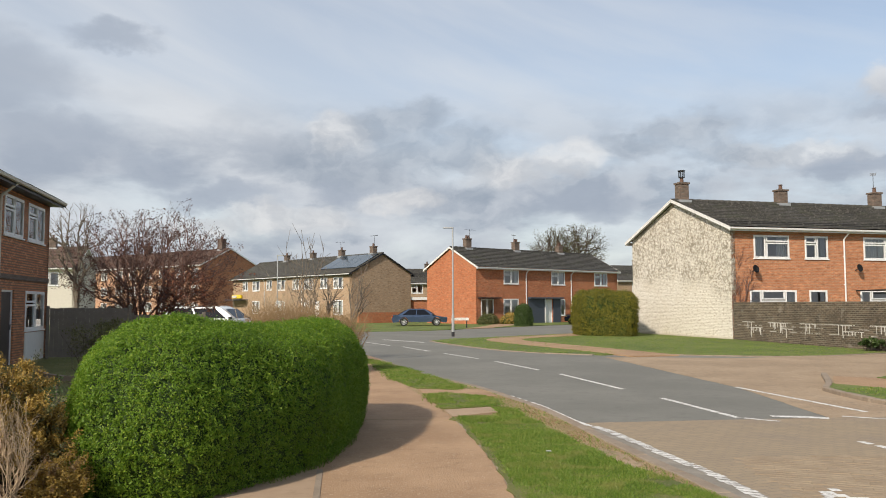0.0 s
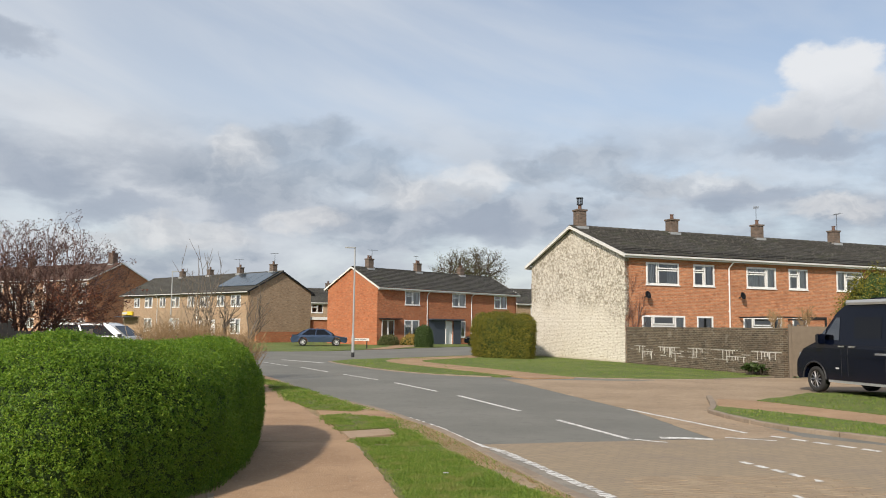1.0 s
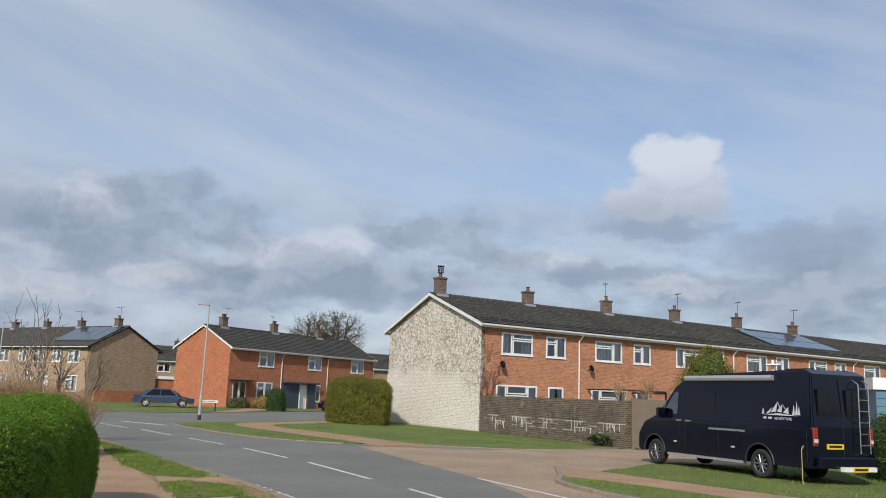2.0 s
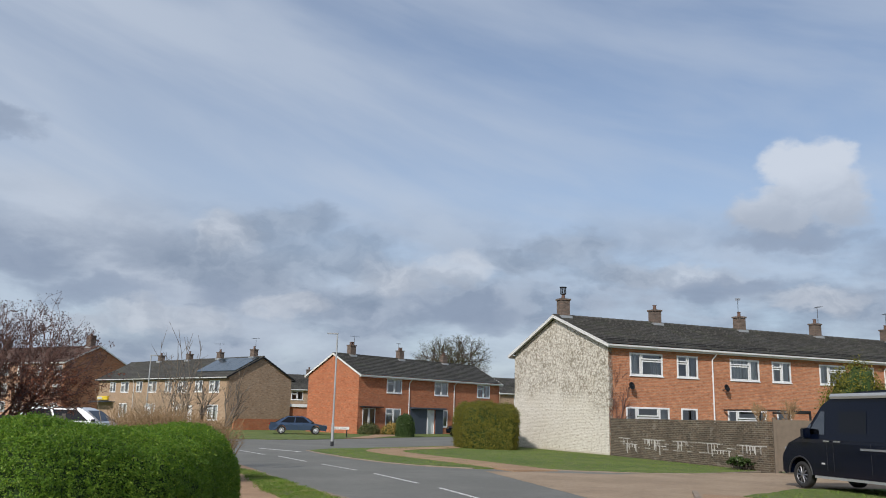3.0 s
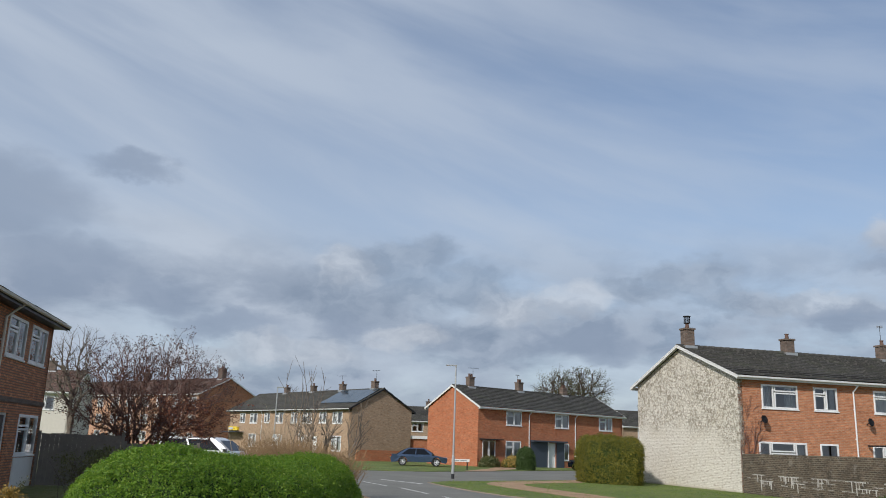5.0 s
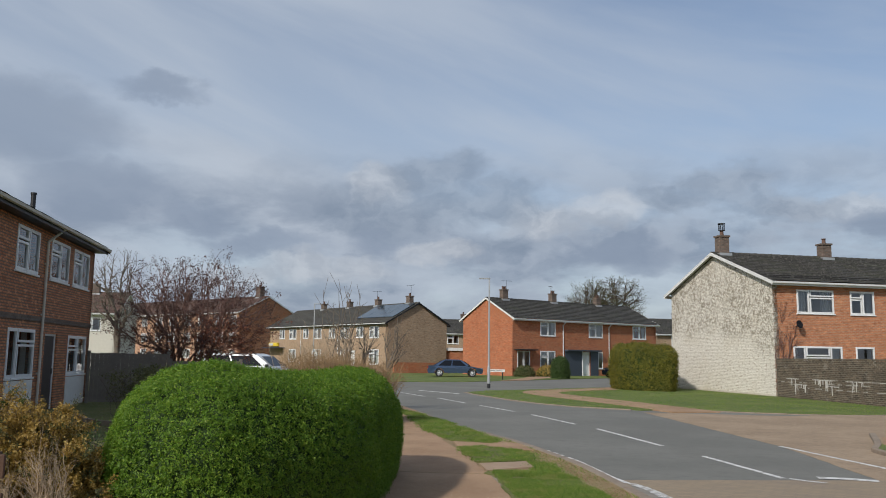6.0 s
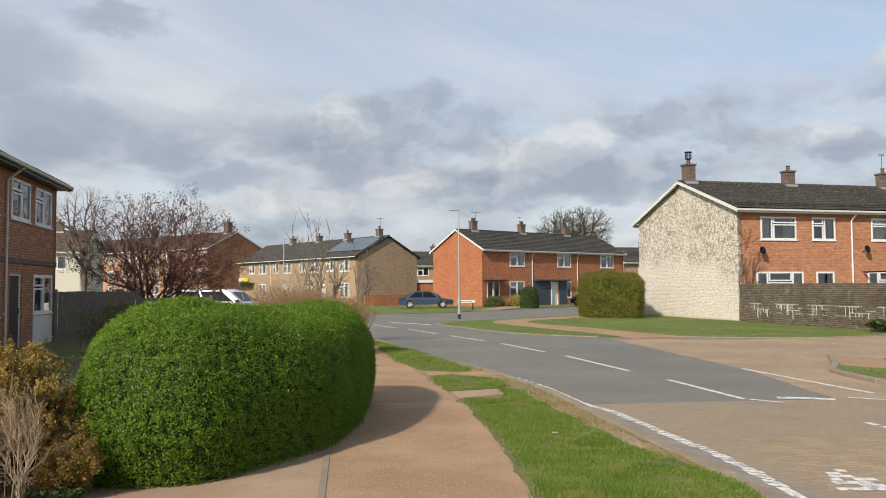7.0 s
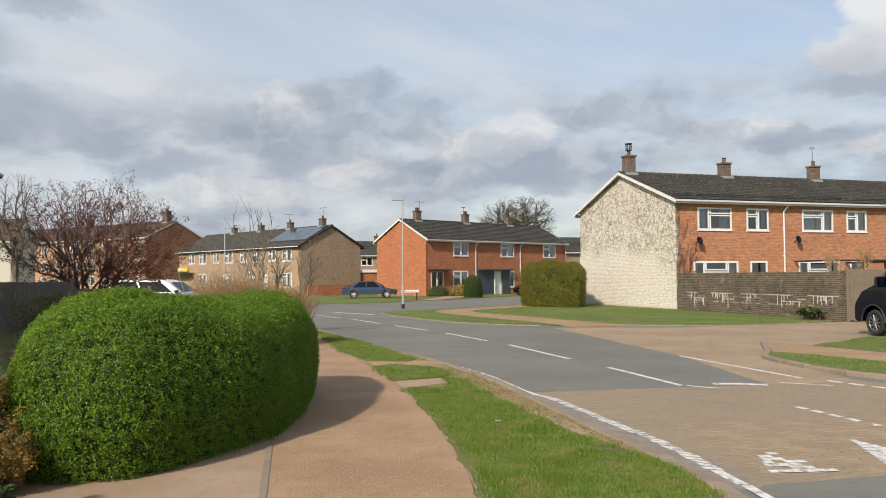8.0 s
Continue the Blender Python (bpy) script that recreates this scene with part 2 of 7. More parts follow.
def white_gable_mat():
    """Rough white-painted brick with the dark traces of a pulled-down climber."""
    m, k, b = material("painted_rough_brick")
    x, y, z = k.xyz(obj_co(k))
    v = k.vec(k.math("ADD", x, y), z, 0.0)
    t = k.n("ShaderNodeTexBrick")
    t.offset = 0.5
    k.put(t.inputs["Vector"], v)
    t.inputs["Scale"].default_value = 1.0
    t.inputs["Brick Width"].default_value, t.inputs["Row Height"].default_value = 0.225, 0.075
    t.inputs["Mortar Size"].default_value, t.inputs["Mortar Smooth"].default_value = 0.016, 0.6
    k.put(t.inputs["Color1"], (0.76, 0.72, 0.64)), k.put(t.inputs["Color2"], (0.66, 0.62, 0.54)), k.put(t.inputs["Mortar"], (0.57, 0.525, 0.445))
    fine = k.noise(v, 14.0, 4, 0.65)
    # curling stems left by the climber: thin warped cell edges, thickest in the upper middle and by the front corner
    wv = k.vec(k.math("ADD", k.math("ADD", x, y), k.math("MULTIPLY", k.noise(v, 2.6, 4, 0.6), 0.9)), k.math("ADD", z, k.math("MULTIPLY", k.noise(k.vec(k.math("ADD", x, y), z, 5.0), 2.6, 4, 0.6), 0.9)), 0.0)

    def stems(scale, thick):
        vo = k.n("ShaderNodeTexVoronoi")
        vo.feature = "DISTANCE_TO_EDGE"
        k.put(vo.inputs["Vector"], wv)
        vo.inputs["Scale"].default_value = scale
        return k.ramp(vo.outputs["Distance"], thick, thick * 0.25)

    patch = k.noise(v, 0.55, 3, 0.5)
    dense = k.math("ADD", k.math("MULTIPLY", k.ramp(z, 1.4, 3.9), 0.75), k.math("MULTIPLY", k.ramp(y, 4.0, 0.4), 0.42))
    dense = k.ramp(k.math("ADD", dense, k.math("MULTIPLY", k.math("SUBTRACT", patch, 0.5), 0.8)), 0.30, 0.80)
    trace = k.math("MULTIPLY", k.math("MAXIMUM", stems(2.5, 0.08), stems(4.4, 0.075)), k.math("MULTIPLY", dense, k.ramp(k.noise(v, 6.0, 4, 0.6), 0.34, 0.50)))
    col = k.mix(k.math("MULTIPLY", k.ramp(k.noise(v, 0.9, 6, 0.7, 0.6), 0.48, 0.68), 0.34), t.outputs[0], (0.54, 0.47, 0.36))
    col = k.mix(k.math("MULTIPLY", k.ramp(fine, 0.50, 0.64), 0.45), col, (0.50, 0.45, 0.36))
    # small dark ticks: shadows below the uneven bricks, painted into the colour
    brick_shadow = k.ramp(k.noise(k.vec(k.math("MULTIPLY", k.math("ADD", x, y), 0.6), z, 2.0), 11.0, 3, 0.6), 0.555, 0.615)
    col = k.mix(k.math("MULTIPLY", brick_shadow, 0.75), col, (0.32, 0.26, 0.19))
    col = k.mix(k.math("MULTIPLY", trace, 0.92), col, (0.215, 0.18, 0.13))
    col = k.mix(k.math("MULTIPLY", k.ramp(k.math("ADD", z, k.math("MULTIPLY", fine, 0.25)), 0.26, 0.10), 0.6), col, (0.34, 0.27, 0.17))
    k.put(b.inputs["Base Color"], col)
    b.inputs["Roughness"].default_value = 0.9
    k.put(b.inputs["Normal"], k.bump(k.math("SUBTRACT", k.math("MULTIPLY", fine, 0.8), k.math("MULTIPLY", t.outputs["Fac"], 0.4)), 0.5, 0.02))
    return m


def paver_mat():
    m, k, b = material("block_paving")
    x, y, z = k.xyz(world_co(k))
    t = k.n("ShaderNodeTexBrick")
    t.offset = 0.5
    k.put(t.inputs["Vector"], k.vec(k.math("ADD", k.math("MULTIPLY", x, 0.94), k.math("MULTIPLY", y, 0.34)), k.math("SUBTRACT", k.math("MULTIPLY", y, 0.94), k.math("MULTIPLY", x, 0.34)), 0.0))
    t.inputs["Scale"].default_value = 1.0
    t.inputs["Brick Width"].default_value, t.inputs["Row Height"].default_value = 0.2, 0.1
    t.inputs["Mortar Size"].default_value, t.inputs["Mortar Smooth"].default_value = 0.006, 0.2
    k.put(t.inputs["Color1"], (0.30, 0.228, 0.146)), k.put(t.inputs["Color2"], (0.26, 0.20, 0.13)), k.put(t.inputs["Mortar"], (0.19, 0.15, 0.112))
    co = world_co(k)
    f, g = k.noise(co, 0.6, 5, 0.65), k.noise(co, 14.0, 4)
    col = k.mix(k.math("MULTIPLY", k.ramp(f, 0.45, 0.7), 0.4), t.outputs[0], (0.17, 0.14, 0.12))
    col = k.mix(k.math("MULTIPLY", g, 0.25), col, (0.30, 0.235, 0.165))
    k.put(b.inputs["Base Color"], col)
    b.inputs["Roughness"].default_value = 0.85
    k.put(b.inputs["Normal"], k.bump(k.math("SUBTRACT", k.math("MULTIPLY", g, 0.5), t.outputs["Fac"]), 0.6, 0.01))
    return m


def worn_paint():
    m, k, b = material("road_paint")
    co = world_co(k)
    f = k.noise(co, 9.0, 5, 0.7)
    k.put(b.inputs["Base Color"], k.mix(k.ramp(f, 0.46, 0.66), (0.66, 0.65, 0.62), (0.30, 0.28, 0.26)))
    b.inputs["Roughness"].default_value = 0.8
    return m


def car_paint(name, c, rough=0.28, metal=0.5, coat=0.8, spec=0.5):
    m, k, b = material(name)
    f = k.noise(obj_co(k), 3.0, 4)
    k.put(b.inputs["Base Color"], k.mix(f, tuple(v * 0.88 for v in c), c))
    b.inputs["Metallic"].default_value = metal
    k.put(b.inputs["Roughness"], k.math("ADD", rough, k.math("MULTIPLY", f, 0.08)))
    b.inputs["Coat Weight"].default_value = coat
    b.inputs["Coat Roughness"].default_value = 0.06
    b.inputs["Specular IOR Level"].default_value = spec
    return m


M = {
    "brick_orange": brick("brick_orange", (0.43, 0.148, 0.062), (0.52, 0.213, 0.094), (0.41, 0.265, 0.18), gap=0.013),
    "brick_red": brick("brick_red", (0.39, 0.104, 0.039), (0.48, 0.155, 0.06), (0.34, 0.195, 0.118)),
    "brick_buff": brick("brick_buff", (0.34, 0.215, 0.125), (0.42, 0.285, 0.18), (0.36, 0.29, 0.215)),
    "brick_brown": brick("brick_brown", (0.43, 0.15, 0.064), (0.56, 0.235, 0.105), (0.17, 0.115, 0.08), gap=0.02, stain=0.15),
    "brick_peach": brick("brick_peach", (0.46, 0.23, 0.13), (0.52, 0.29, 0.17), (0.42, 0.31, 0.24)),
    "brick_chimney": brick("brick_chimney", (0.12, 0.085, 0.066), (0.17, 0.115, 0.085), (0.14, 0.12, 0.10)),
    "brick_garden": brick("brick_garden", (0.06, 0.045, 0.03), (0.13, 0.092, 0.058), (0.20, 0.172, 0.13), stain=0.6, pale=0.12),
    "gable_white": white_gable_mat(),
    "tile": tile_mat("concrete_tile", (0.040, 0.038, 0.034), (0.060, 0.056, 0.048), (0.056, 0.062, 0.036)),
    "tile_red": tile_mat("clay_tile", (0.085, 0.052, 0.042), (0.115, 0.068, 0.052), (0.09, 0.075, 0.05)),
    "upvc": plain("white_upvc", (0.78, 0.78, 0.77), 0.35, vary=0.05),
    "white_paint": plain("white_paint", (0.74, 0.73, 0.70), 0.6, vary=0.1),
    "lime": plain("lime_stain", (0.55, 0.53, 0.49), 0.9, vary=0.2),
    "pale_render": plain("pale_render", (0.62, 0.58, 0.50), 0.9, vary=0.12, bump=0.2),
    "glass": glass_mat("window_glass"),
    "car_glass": glass_mat("car_glass", (0.10, 0.11, 0.12), 0.05),
    "dark_glass": plain("tinted_dark_glass", (0.006, 0.007, 0.010), 0.10, vary=0.05, bump=0, spec=0.3),
    "van_glass": glass_mat("van_glass", (0.12, 0.13, 0.14), 0.22),
    "alloy": plain("alloy", (0.30, 0.30, 0.31), 0.35, 0.9, vary=0.05, bump=0),
    "side_tarmac": ground_mat("side_road_surface", (0.275, 0.198, 0.128), (0.36, 0.265, 0.175), (0.165, 0.12, 0.08), 0.5, 7.0, 0.9, 0.8, 0.012, (0.46, 0.36, 0.25), 16.0),
    "curtain": plain("net_curtain", (0.66, 0.65, 0.62), 0.9, vary=0.1),
    "dark_room": plain("dark_interior", (0.06, 0.055, 0.05), 0.9),
    "door_dark": plain("dark_door", (0.055, 0.045, 0.04), 0.5),
    "slate_blue": plain("slate_blue_cladding", (0.05, 0.062, 0.085), 0.5),
    "dark_metal": plain("dark_metal", (0.04, 0.04, 0.042), 0.45, 0.6),
    "steel": plain("galvanised_steel", (0.46, 0.47, 0.47), 0.5, 0.6, vary=0.1),
    "chrome": plain("bright_metal", (0.7, 0.7, 0.7), 0.2, 1.0, vary=0.03, bump=0),
    "rubber": plain("tyre_rubber", (0.022, 0.022, 0.022), 0.85),
    "black_plastic": plain("black_plastic", (0.02, 0.02, 0.022), 0.5),
    "clay": plain("clay_pot", (0.13, 0.075, 0.055), 0.85),
    "solar": plain("solar_glass", (0.028, 0.05, 0.07), 0.22, 0.1, vary=0.2, coat=0.4, bump=0),
    "asphalt": ground_mat("asphalt", (0.138, 0.135, 0.116), (0.175, 0.170, 0.147), (0.11, 0.107, 0.094), 0.35, 5.0, 0.85, 0.35, 0.008, (0.22, 0.215, 0.21), 70.0),
    "paver": paver_mat(),
    "paver_block": ground_mat("clay_block", (0.255, 0.19, 0.125), (0.315, 0.24, 0.158), (0.205, 0.158, 0.105), 3.0, 22.0, 0.88, 0.4, 0.004),
    "tarmac": ground_mat("brown_tarmac", (0.285, 0.175, 0.098), (0.375, 0.24, 0.14), (0.225, 0.142, 0.082), 0.8, 5.0, 0.9, 0.8, 0.010, (0.50, 0.40, 0.30), 30.0),
    "concrete": ground_mat("path_concrete", (0.31, 0.215, 0.14), (0.375, 0.27, 0.185), (0.25, 0.175, 0.115), 0.8, 7.0, 0.9, 0.3, 0.006),
    "block_grey": ground_mat("grey_block", (0.20, 0.18, 0.15), (0.26, 0.235, 0.20), (0.15, 0.135, 0.112), 3.0, 22.0, 0.88, 0.4, 0.004),
    "kerb": ground_mat("kerb_stone", (0.22, 0.17, 0.125), (0.28, 0.225, 0.17), (0.16, 0.125, 0.09), 2.0, 14.0, 0.9, 0.3, 0.006),
    "soil": ground_mat("bare_earth", (0.34, 0.24, 0.125), (0.44, 0.325, 0.185), (0.22, 0.165, 0.075), 1.5, 9.0, 0.95, 1.0, 0.04, (0.48, 0.38, 0.24), 30.0),
    "turf": ground_mat("turf", (0.10, 0.125, 0.025), (0.16, 0.165, 0.045), (0.25, 0.185, 0.085), 0.8, 5.0, 0.95, 1.0, 0.04, (0.27, 0.20, 0.11), 26.0),
    "lawn": ground_mat("lawn", (0.085, 0.13, 0.022), (0.145, 0.185, 0.038), (0.22, 0.195, 0.07), 0.45, 3.2, 0.95, 1.0, 0.05, (0.26, 0.20, 0.10), 9.0),
    "land": ground_mat("land", (0.09, 0.12, 0.04), (0.12, 0.14, 0.05), (0.13, 0.12, 0.06), 0.03, 0.6, 0.95, 0.6, 0.05),
    "paint": worn_paint(),
    "hedge_leaf": leaf_mat("privet_leaf", (0.09, 0.185, 0.018), (0.168, 0.29, 0.027), (0.29, 0.39, 0.05), trans=0.46),
    # near-black green: shade deep in the foliage, put into the colour
    "hedge_inner_shade": plain("hedge_inner_shade", (0.028, 0.055, 0.010), 0.95),
    "conifer_leaf": leaf_mat("conifer_leaf", (0.08, 0.09, 0.012), (0.175, 0.165, 0.02), (0.30, 0.25, 0.035)),
    "shrub_leaf": leaf_mat("shrub_leaf", (0.03, 0.055, 0.015), (0.055, 0.095, 0.022), (0.09, 0.13, 0.035)),
    "red_leaf": leaf_mat("red_leaf", (0.16, 0.05, 0.03), (0.25, 0.085, 0.045), (0.33, 0.14, 0.075)),
    "plum_leaf": leaf_mat("plum_leaf", (0.055, 0.032, 0.03), (0.10, 0.05, 0.042), (0.16, 0.085, 0.06)),
    "dead_leaf": leaf_mat("dry_leaf", (0.20, 0.12, 0.055), (0.30, 0.20, 0.10), (0.40, 0.30, 0.18)),
    "gorse_leaf": leaf_mat("golden_leaf", (0.26, 0.165, 0.035), (0.41, 0.27, 0.065), (0.53, 0.39, 0.13)),
    "dark_leaf": leaf_mat("dull_leaf", (0.075, 0.083, 0.03), (0.125, 0.125, 0.045), (0.19, 0.17, 0.068)),
    "grass": leaf_mat("grass_blade", (0.08, 0.155, 0.02), (0.165, 0.25, 0.035), (0.29, 0.31, 0.085), dry=(0.26, 0.255, 0.08)),
    "bark": plain("bark", (0.085, 0.065, 0.052), 0.95, vary=0.3, bump=0.5),
    "bark_pale": plain("pale_bark", (0.165, 0.135, 0.105), 0.95, vary=0.3, bump=0.4),
    "twig_red": plain("reddish_twig", (0.16, 0.088, 0.07), 0.95, vary=0.2),
    "twig_straw": plain("straw_twig", (0.29, 0.19, 0.098), 0.95, vary=0.25),
    "twig_grey": plain("dead_twig", (0.44, 0.335, 0.225), 0.95, vary=0.25),
    "fence_dark": plain("dark_stained_timber", (0.185, 0.158, 0.132), 0.9, vary=0.3, bump=0.3),
    "fence_wood": plain("weathered_timber", (0.17, 0.135, 0.10), 0.9, vary=0.3, bump=0.3),
    "fence_brown": plain("brown_timber", (0.085, 0.045, 0.028), 0.85, vary=0.3, bump=0.3),
    "van_paint": car_paint("midnight_blue_paint", (0.002, 0.004, 0.012), 0.10, 0.0, 0.20, 0.25),
    "blue_paint": car_paint("blue_paint", (0.06, 0.095, 0.16), 0.16, 0.5),
    "grey_paint": car_paint("grey_paint", (0.20, 0.22, 0.25), 0.3, 0.6),
    "silver_paint": car_paint("silver_paint", (0.72, 0.73, 0.74), 0.3, 0.1),
    "red_plastic": plain("red_lens", (0.30, 0.018, 0.014), 0.2, coat=0.6, bump=0),
    "yellow_plate": plain("yellow_plate", (0.75, 0.50, 0.03), 0.4, vary=0.04, bump=0),
    "decal": plain("white_decal", (0.5, 0.51, 0.52), 0.5, vary=0.03, bump=0),
    "shed_blue": plain("blue_sheet_metal", (0.10, 0.20, 0.27), 0.5, vary=0.1),
    "sign_yellow": plain("yellow_sign", (0.75, 0.55, 0.03), 0.5, vary=0.05, bump=0),
    "sack": plain("cable_rubber", (0.45, 0.33, 0.12), 0.6),
}


# ---------------------------------------------------------------- mesh helpers
def box(bm, x0, y0, z0, x1, y1, z1):
    v = [bm.verts.new(p) for p in ((x0, y0, z0), (x1, y0, z0), (x1, y1, z0), (x0, y1, z0), (x0, y0, z1), (x1, y0, z1), (x1, y1, z1), (x0, y1, z1))]
    for f in ((3, 2, 1, 0), (4, 5, 6, 7), (0, 1, 5, 4), (1, 2, 6, 5), (2, 3, 7, 6), (3, 0, 4, 7)):
        bm.faces.new([v[i] for i in f])
    return v


def prism(bm, outline, axis, a, b):
    """An outline of (u, v) pushed from a to b along an axis: 'x' gives (t, u, v), 'y' (u, t, v), 'z' (u, v, t)."""
    def p(u, v, t):
        return {"x": (t, u, v), "y": (u, t, v), "z": (u, v, t)}[axis]
    lo = [bm.verts.new(p(u, v, a)) for u, v in outline]
    hi = [bm.verts.new(p(u, v, b)) for u, v in outline]
    n = len(outline)
    bm.faces.new(lo), bm.faces.new(hi[::-1])
    for i in range(n):
        bm.faces.new((lo[i], hi[i], hi[(i + 1) % n], lo[(i + 1) % n]))


def tube(bm, a, b, r0, r1, n=6):
    a, b = Vector(a), Vector(b)
    d = (b - a).normalized()
    u = d.orthogonal().normalized()
    w = d.cross(u)
    ra = [bm.verts.new(a + (u * math.cos(6.2832 * i / n) + w * math.sin(6.2832 * i / n)) * r0) for i in range(n)]
    rb = [bm.verts.new(b + (u * math.cos(6.2832 * i / n) + w * math.sin(6.2832 * i / n)) * r1) for i in range(n)]
    for i in range(n):
        bm.faces.new((ra[i], ra[(i + 1) % n], rb[(i + 1) % n], rb[i]))
    bm.faces.new(ra[::-1]), bm.faces.new(rb)


def soften(bm, w=0.01, seg=1):
    bmesh.ops.recalc_face_normals(bm, faces=bm.faces)
    bmesh.ops.bevel(bm, geom=bm.edges[:], offset=w, segments=seg, affect="EDGES", clamp_overlap=True)


def part(name, bm, mat, parent=None, label="", smooth=False):
    """Links a bmesh as one mesh object under a thing or a part."""
    bmesh.ops.recalc_face_normals(bm, faces=bm.faces)
    me = bpy.data.meshes.new(name)
    bm.to_mesh(me)
    bm.free()
    me.materials.append(M[mat])
    if smooth:
        me.polygons.foreach_set("use_smooth", [True] * len(me.polygons))
    ob = new(name, me)
    ob.parent = parent
    if label:
        ob["label"] = label
    return ob


def raw(name, verts, faces, mat, parent=None, label="", smooth=False):
    me = bpy.data.meshes.new(name)
    me.from_pydata(verts, [], faces)
    me.materials.append(M[mat])
    if smooth:
        me.polygons.foreach_set("use_smooth", [True] * len(me.polygons))
    ob = new(name, me)
    ob.parent = parent
    if label:
        ob["label"] = label
    return ob


def thing(name, m, label, category, group="", kind=""):
    ob = new(name)
    ob.empty_display_size = 0.2
    ob.matrix_world = m
    return tagged(ob, label, category, group, kind)


def boxes(name, lst, mat, parent, label="", bevel=0.0):
    bm = bmesh.new()
    for q in lst:
        box(bm, *q)
    if bevel:
        soften(bm, bevel)
    return part(name, bm, mat, parent, label)


def ranged(points, n):
    """A smooth open curve through points, n steps a span."""
    pts = [Vector((*p, 0)) for p in points]
    ext = [2 * pts[0] - pts[1], *pts, 2 * pts[-1] - pts[-2]]
    out = []
    for i in range(1, len(ext) - 2):
        a, b, c, d = ext[i - 1:i + 3]
        for j in range(n):
            t = j / n
            q = 0.5 * (2 * b + (c - a) * t + (2 * a - 5 * b + 4 * c - d) * t * t + (3 * b - a - 3 * c + d) * t ** 3)
            out.append((q.x, q.y))
    out.append((pts[-1].x, pts[-1].y))
    return out


# ---------------------------------------------------------------- ground
def slab(name, outline, top, bottom, mat, label, category, ragged=0.0):
    pts = []
    n = len(outline)
    for i in range(n):
        a, b = Vector(outline[i]), Vector(outline[(i + 1) % n])
        pts.append(a)
        if ragged:
            steps = min(int((b - a).length / (0.35 if (b - a).length > 8 else 0.14)), 70)
            nrm = Vector((-(b - a).y, (b - a).x)).normalized()
            for s in range(1, steps):
                q = a.lerp(b, s / steps)
                pts.append(q + nrm * ragged * (noise.noise((q.x * 1.7, q.y * 1.7, 3.1)) + 0.5 * noise.noise((q.x * 5.1, q.y * 5.1, 1.7)) + 0.3 * noise.noise((q.x * 13, q.y * 13, 5.7))))
    bm = bmesh.new()
    vs = [bm.verts.new((p.x, p.y, bottom)) for p in pts]
    f = bm.faces.new(vs)
    if f.normal.z == 0:
        f.normal_update()
    ex = bmesh.ops.extrude_face_region(bm, geom=[f])
    for v in ex["geom"]:
        if isinstance(v, bmesh.types.BMVert):
            v.co.z = top
    bmesh.ops.triangulate(bm, faces=[q for q in bm.faces if len(q.verts) > 4])
    ob = part(name, bm, mat)
    return tagged(ob, label, category, kind="structure")


def ground_sheet():
    bm = bmesh.new()
    rings = [0, 40, 90, 200, 500, 1500]
    n = 48
    prev = None
    centre = bm.verts.new((0, 30, -0.16))
    for r in rings[1:]:
        ring = [bm.verts.new((r * math.cos(6.2832 * i / n), 30 + r * math.sin(6.2832 * i / n), -0.16)) for i in range(n)]
        for i in range(n):
            if prev is None:
                bm.faces.new((centre, ring[i], ring[(i + 1) % n]))
            else:
                bm.faces.new((prev[i], ring[i], ring[(i + 1) % n], prev[(i + 1) % n]))
        prev = ring
    tagged(part("ground", bm, "land"), "rough green ground reaching to the horizon", "ground", kind="structure")


ground_sheet()
KERB = ranged([(2.68, -14.6), (2.67, 1.9), (2.65, 6.2), (2.61, 6.8), (2.50, 7.8), (2.27, 9.1), (1.99, 11.2), (1.68, 13.3), (1.33, 14.8), (0.60, 17.4), (-0.6, 20.4), (-2.709, 28.065), (-6.312, 36.416), (-13.595, 43.214), (-29.133, 48.555)], 5)
slab("road", [(-60, -16), (14, -16), (14, 11), (9, 22), (16, 45), (30, 62), (24, 74), (-60, 62)], -0.03, -0.12, "asphalt", "worn grey asphalt carriageway curving away", "road")
slab("block_paved_junction", [(1.93, 11.75), (5.73, 12.24), (7.3, 12.4), (8.16, 11.26), (11.17, 5.05), (4.76, 6.75), (2.66, 6.36), (2.52, 7.77), (2.28, 9.1), (2.05, 10.88)], -0.0245, -0.1, "paver", "brown block-paved raised junction table", "road")
slab("side_road", [(5.73, 12.245), (5.97, 16.7), (5.2, 26.4), (9.32, 25.83), (15.5, 27.8), (40, 32), (40, 21), (15.5, 20.9), (9.2, 18.45), (8.25, 16.3), (7.38, 15.3), (7.3, 12.405)], -0.0245, -0.1, "side_tarmac", "pinkish-brown worn surface of the side road", "road", 0.03)

PAVE_R = ranged([(0.66, -14), (0.64, 3), (0.62, 6.1), (0.60, 7.3), (0.42, 9.7), (0.03, 12.7), (-0.63, 16.2), (-2.33, 24.3), (-5.0, 32.5), (-12, 40)], 5)
pave_left = [(-13, 37.5), (-7.0, 31.5), (-4.4, 25), (-2.7, 18), (-1.7, 12.5), (-1.4, 10), (-1.28, 8.5), (-1.02, 6.3), (-0.95, -14)]
slab("pavement", PAVE_R + pave_left, 0.0, -0.14, "tarmac", "pinkish-brown tarmac footway beside the road", "pavement", 0.05)
slab("driveway_path", [(-0.88, 2.0), (-0.93, 6.3), (-1.19, 8.5), (-1.31, 10.0), (-1.9, 9.8), (-3.2, 8.0), (-4.4, 6.45), (-9, 5.6), (-9, 2.0)], -0.006, -0.14, "concrete", "brown concrete path joining the footway", "path")

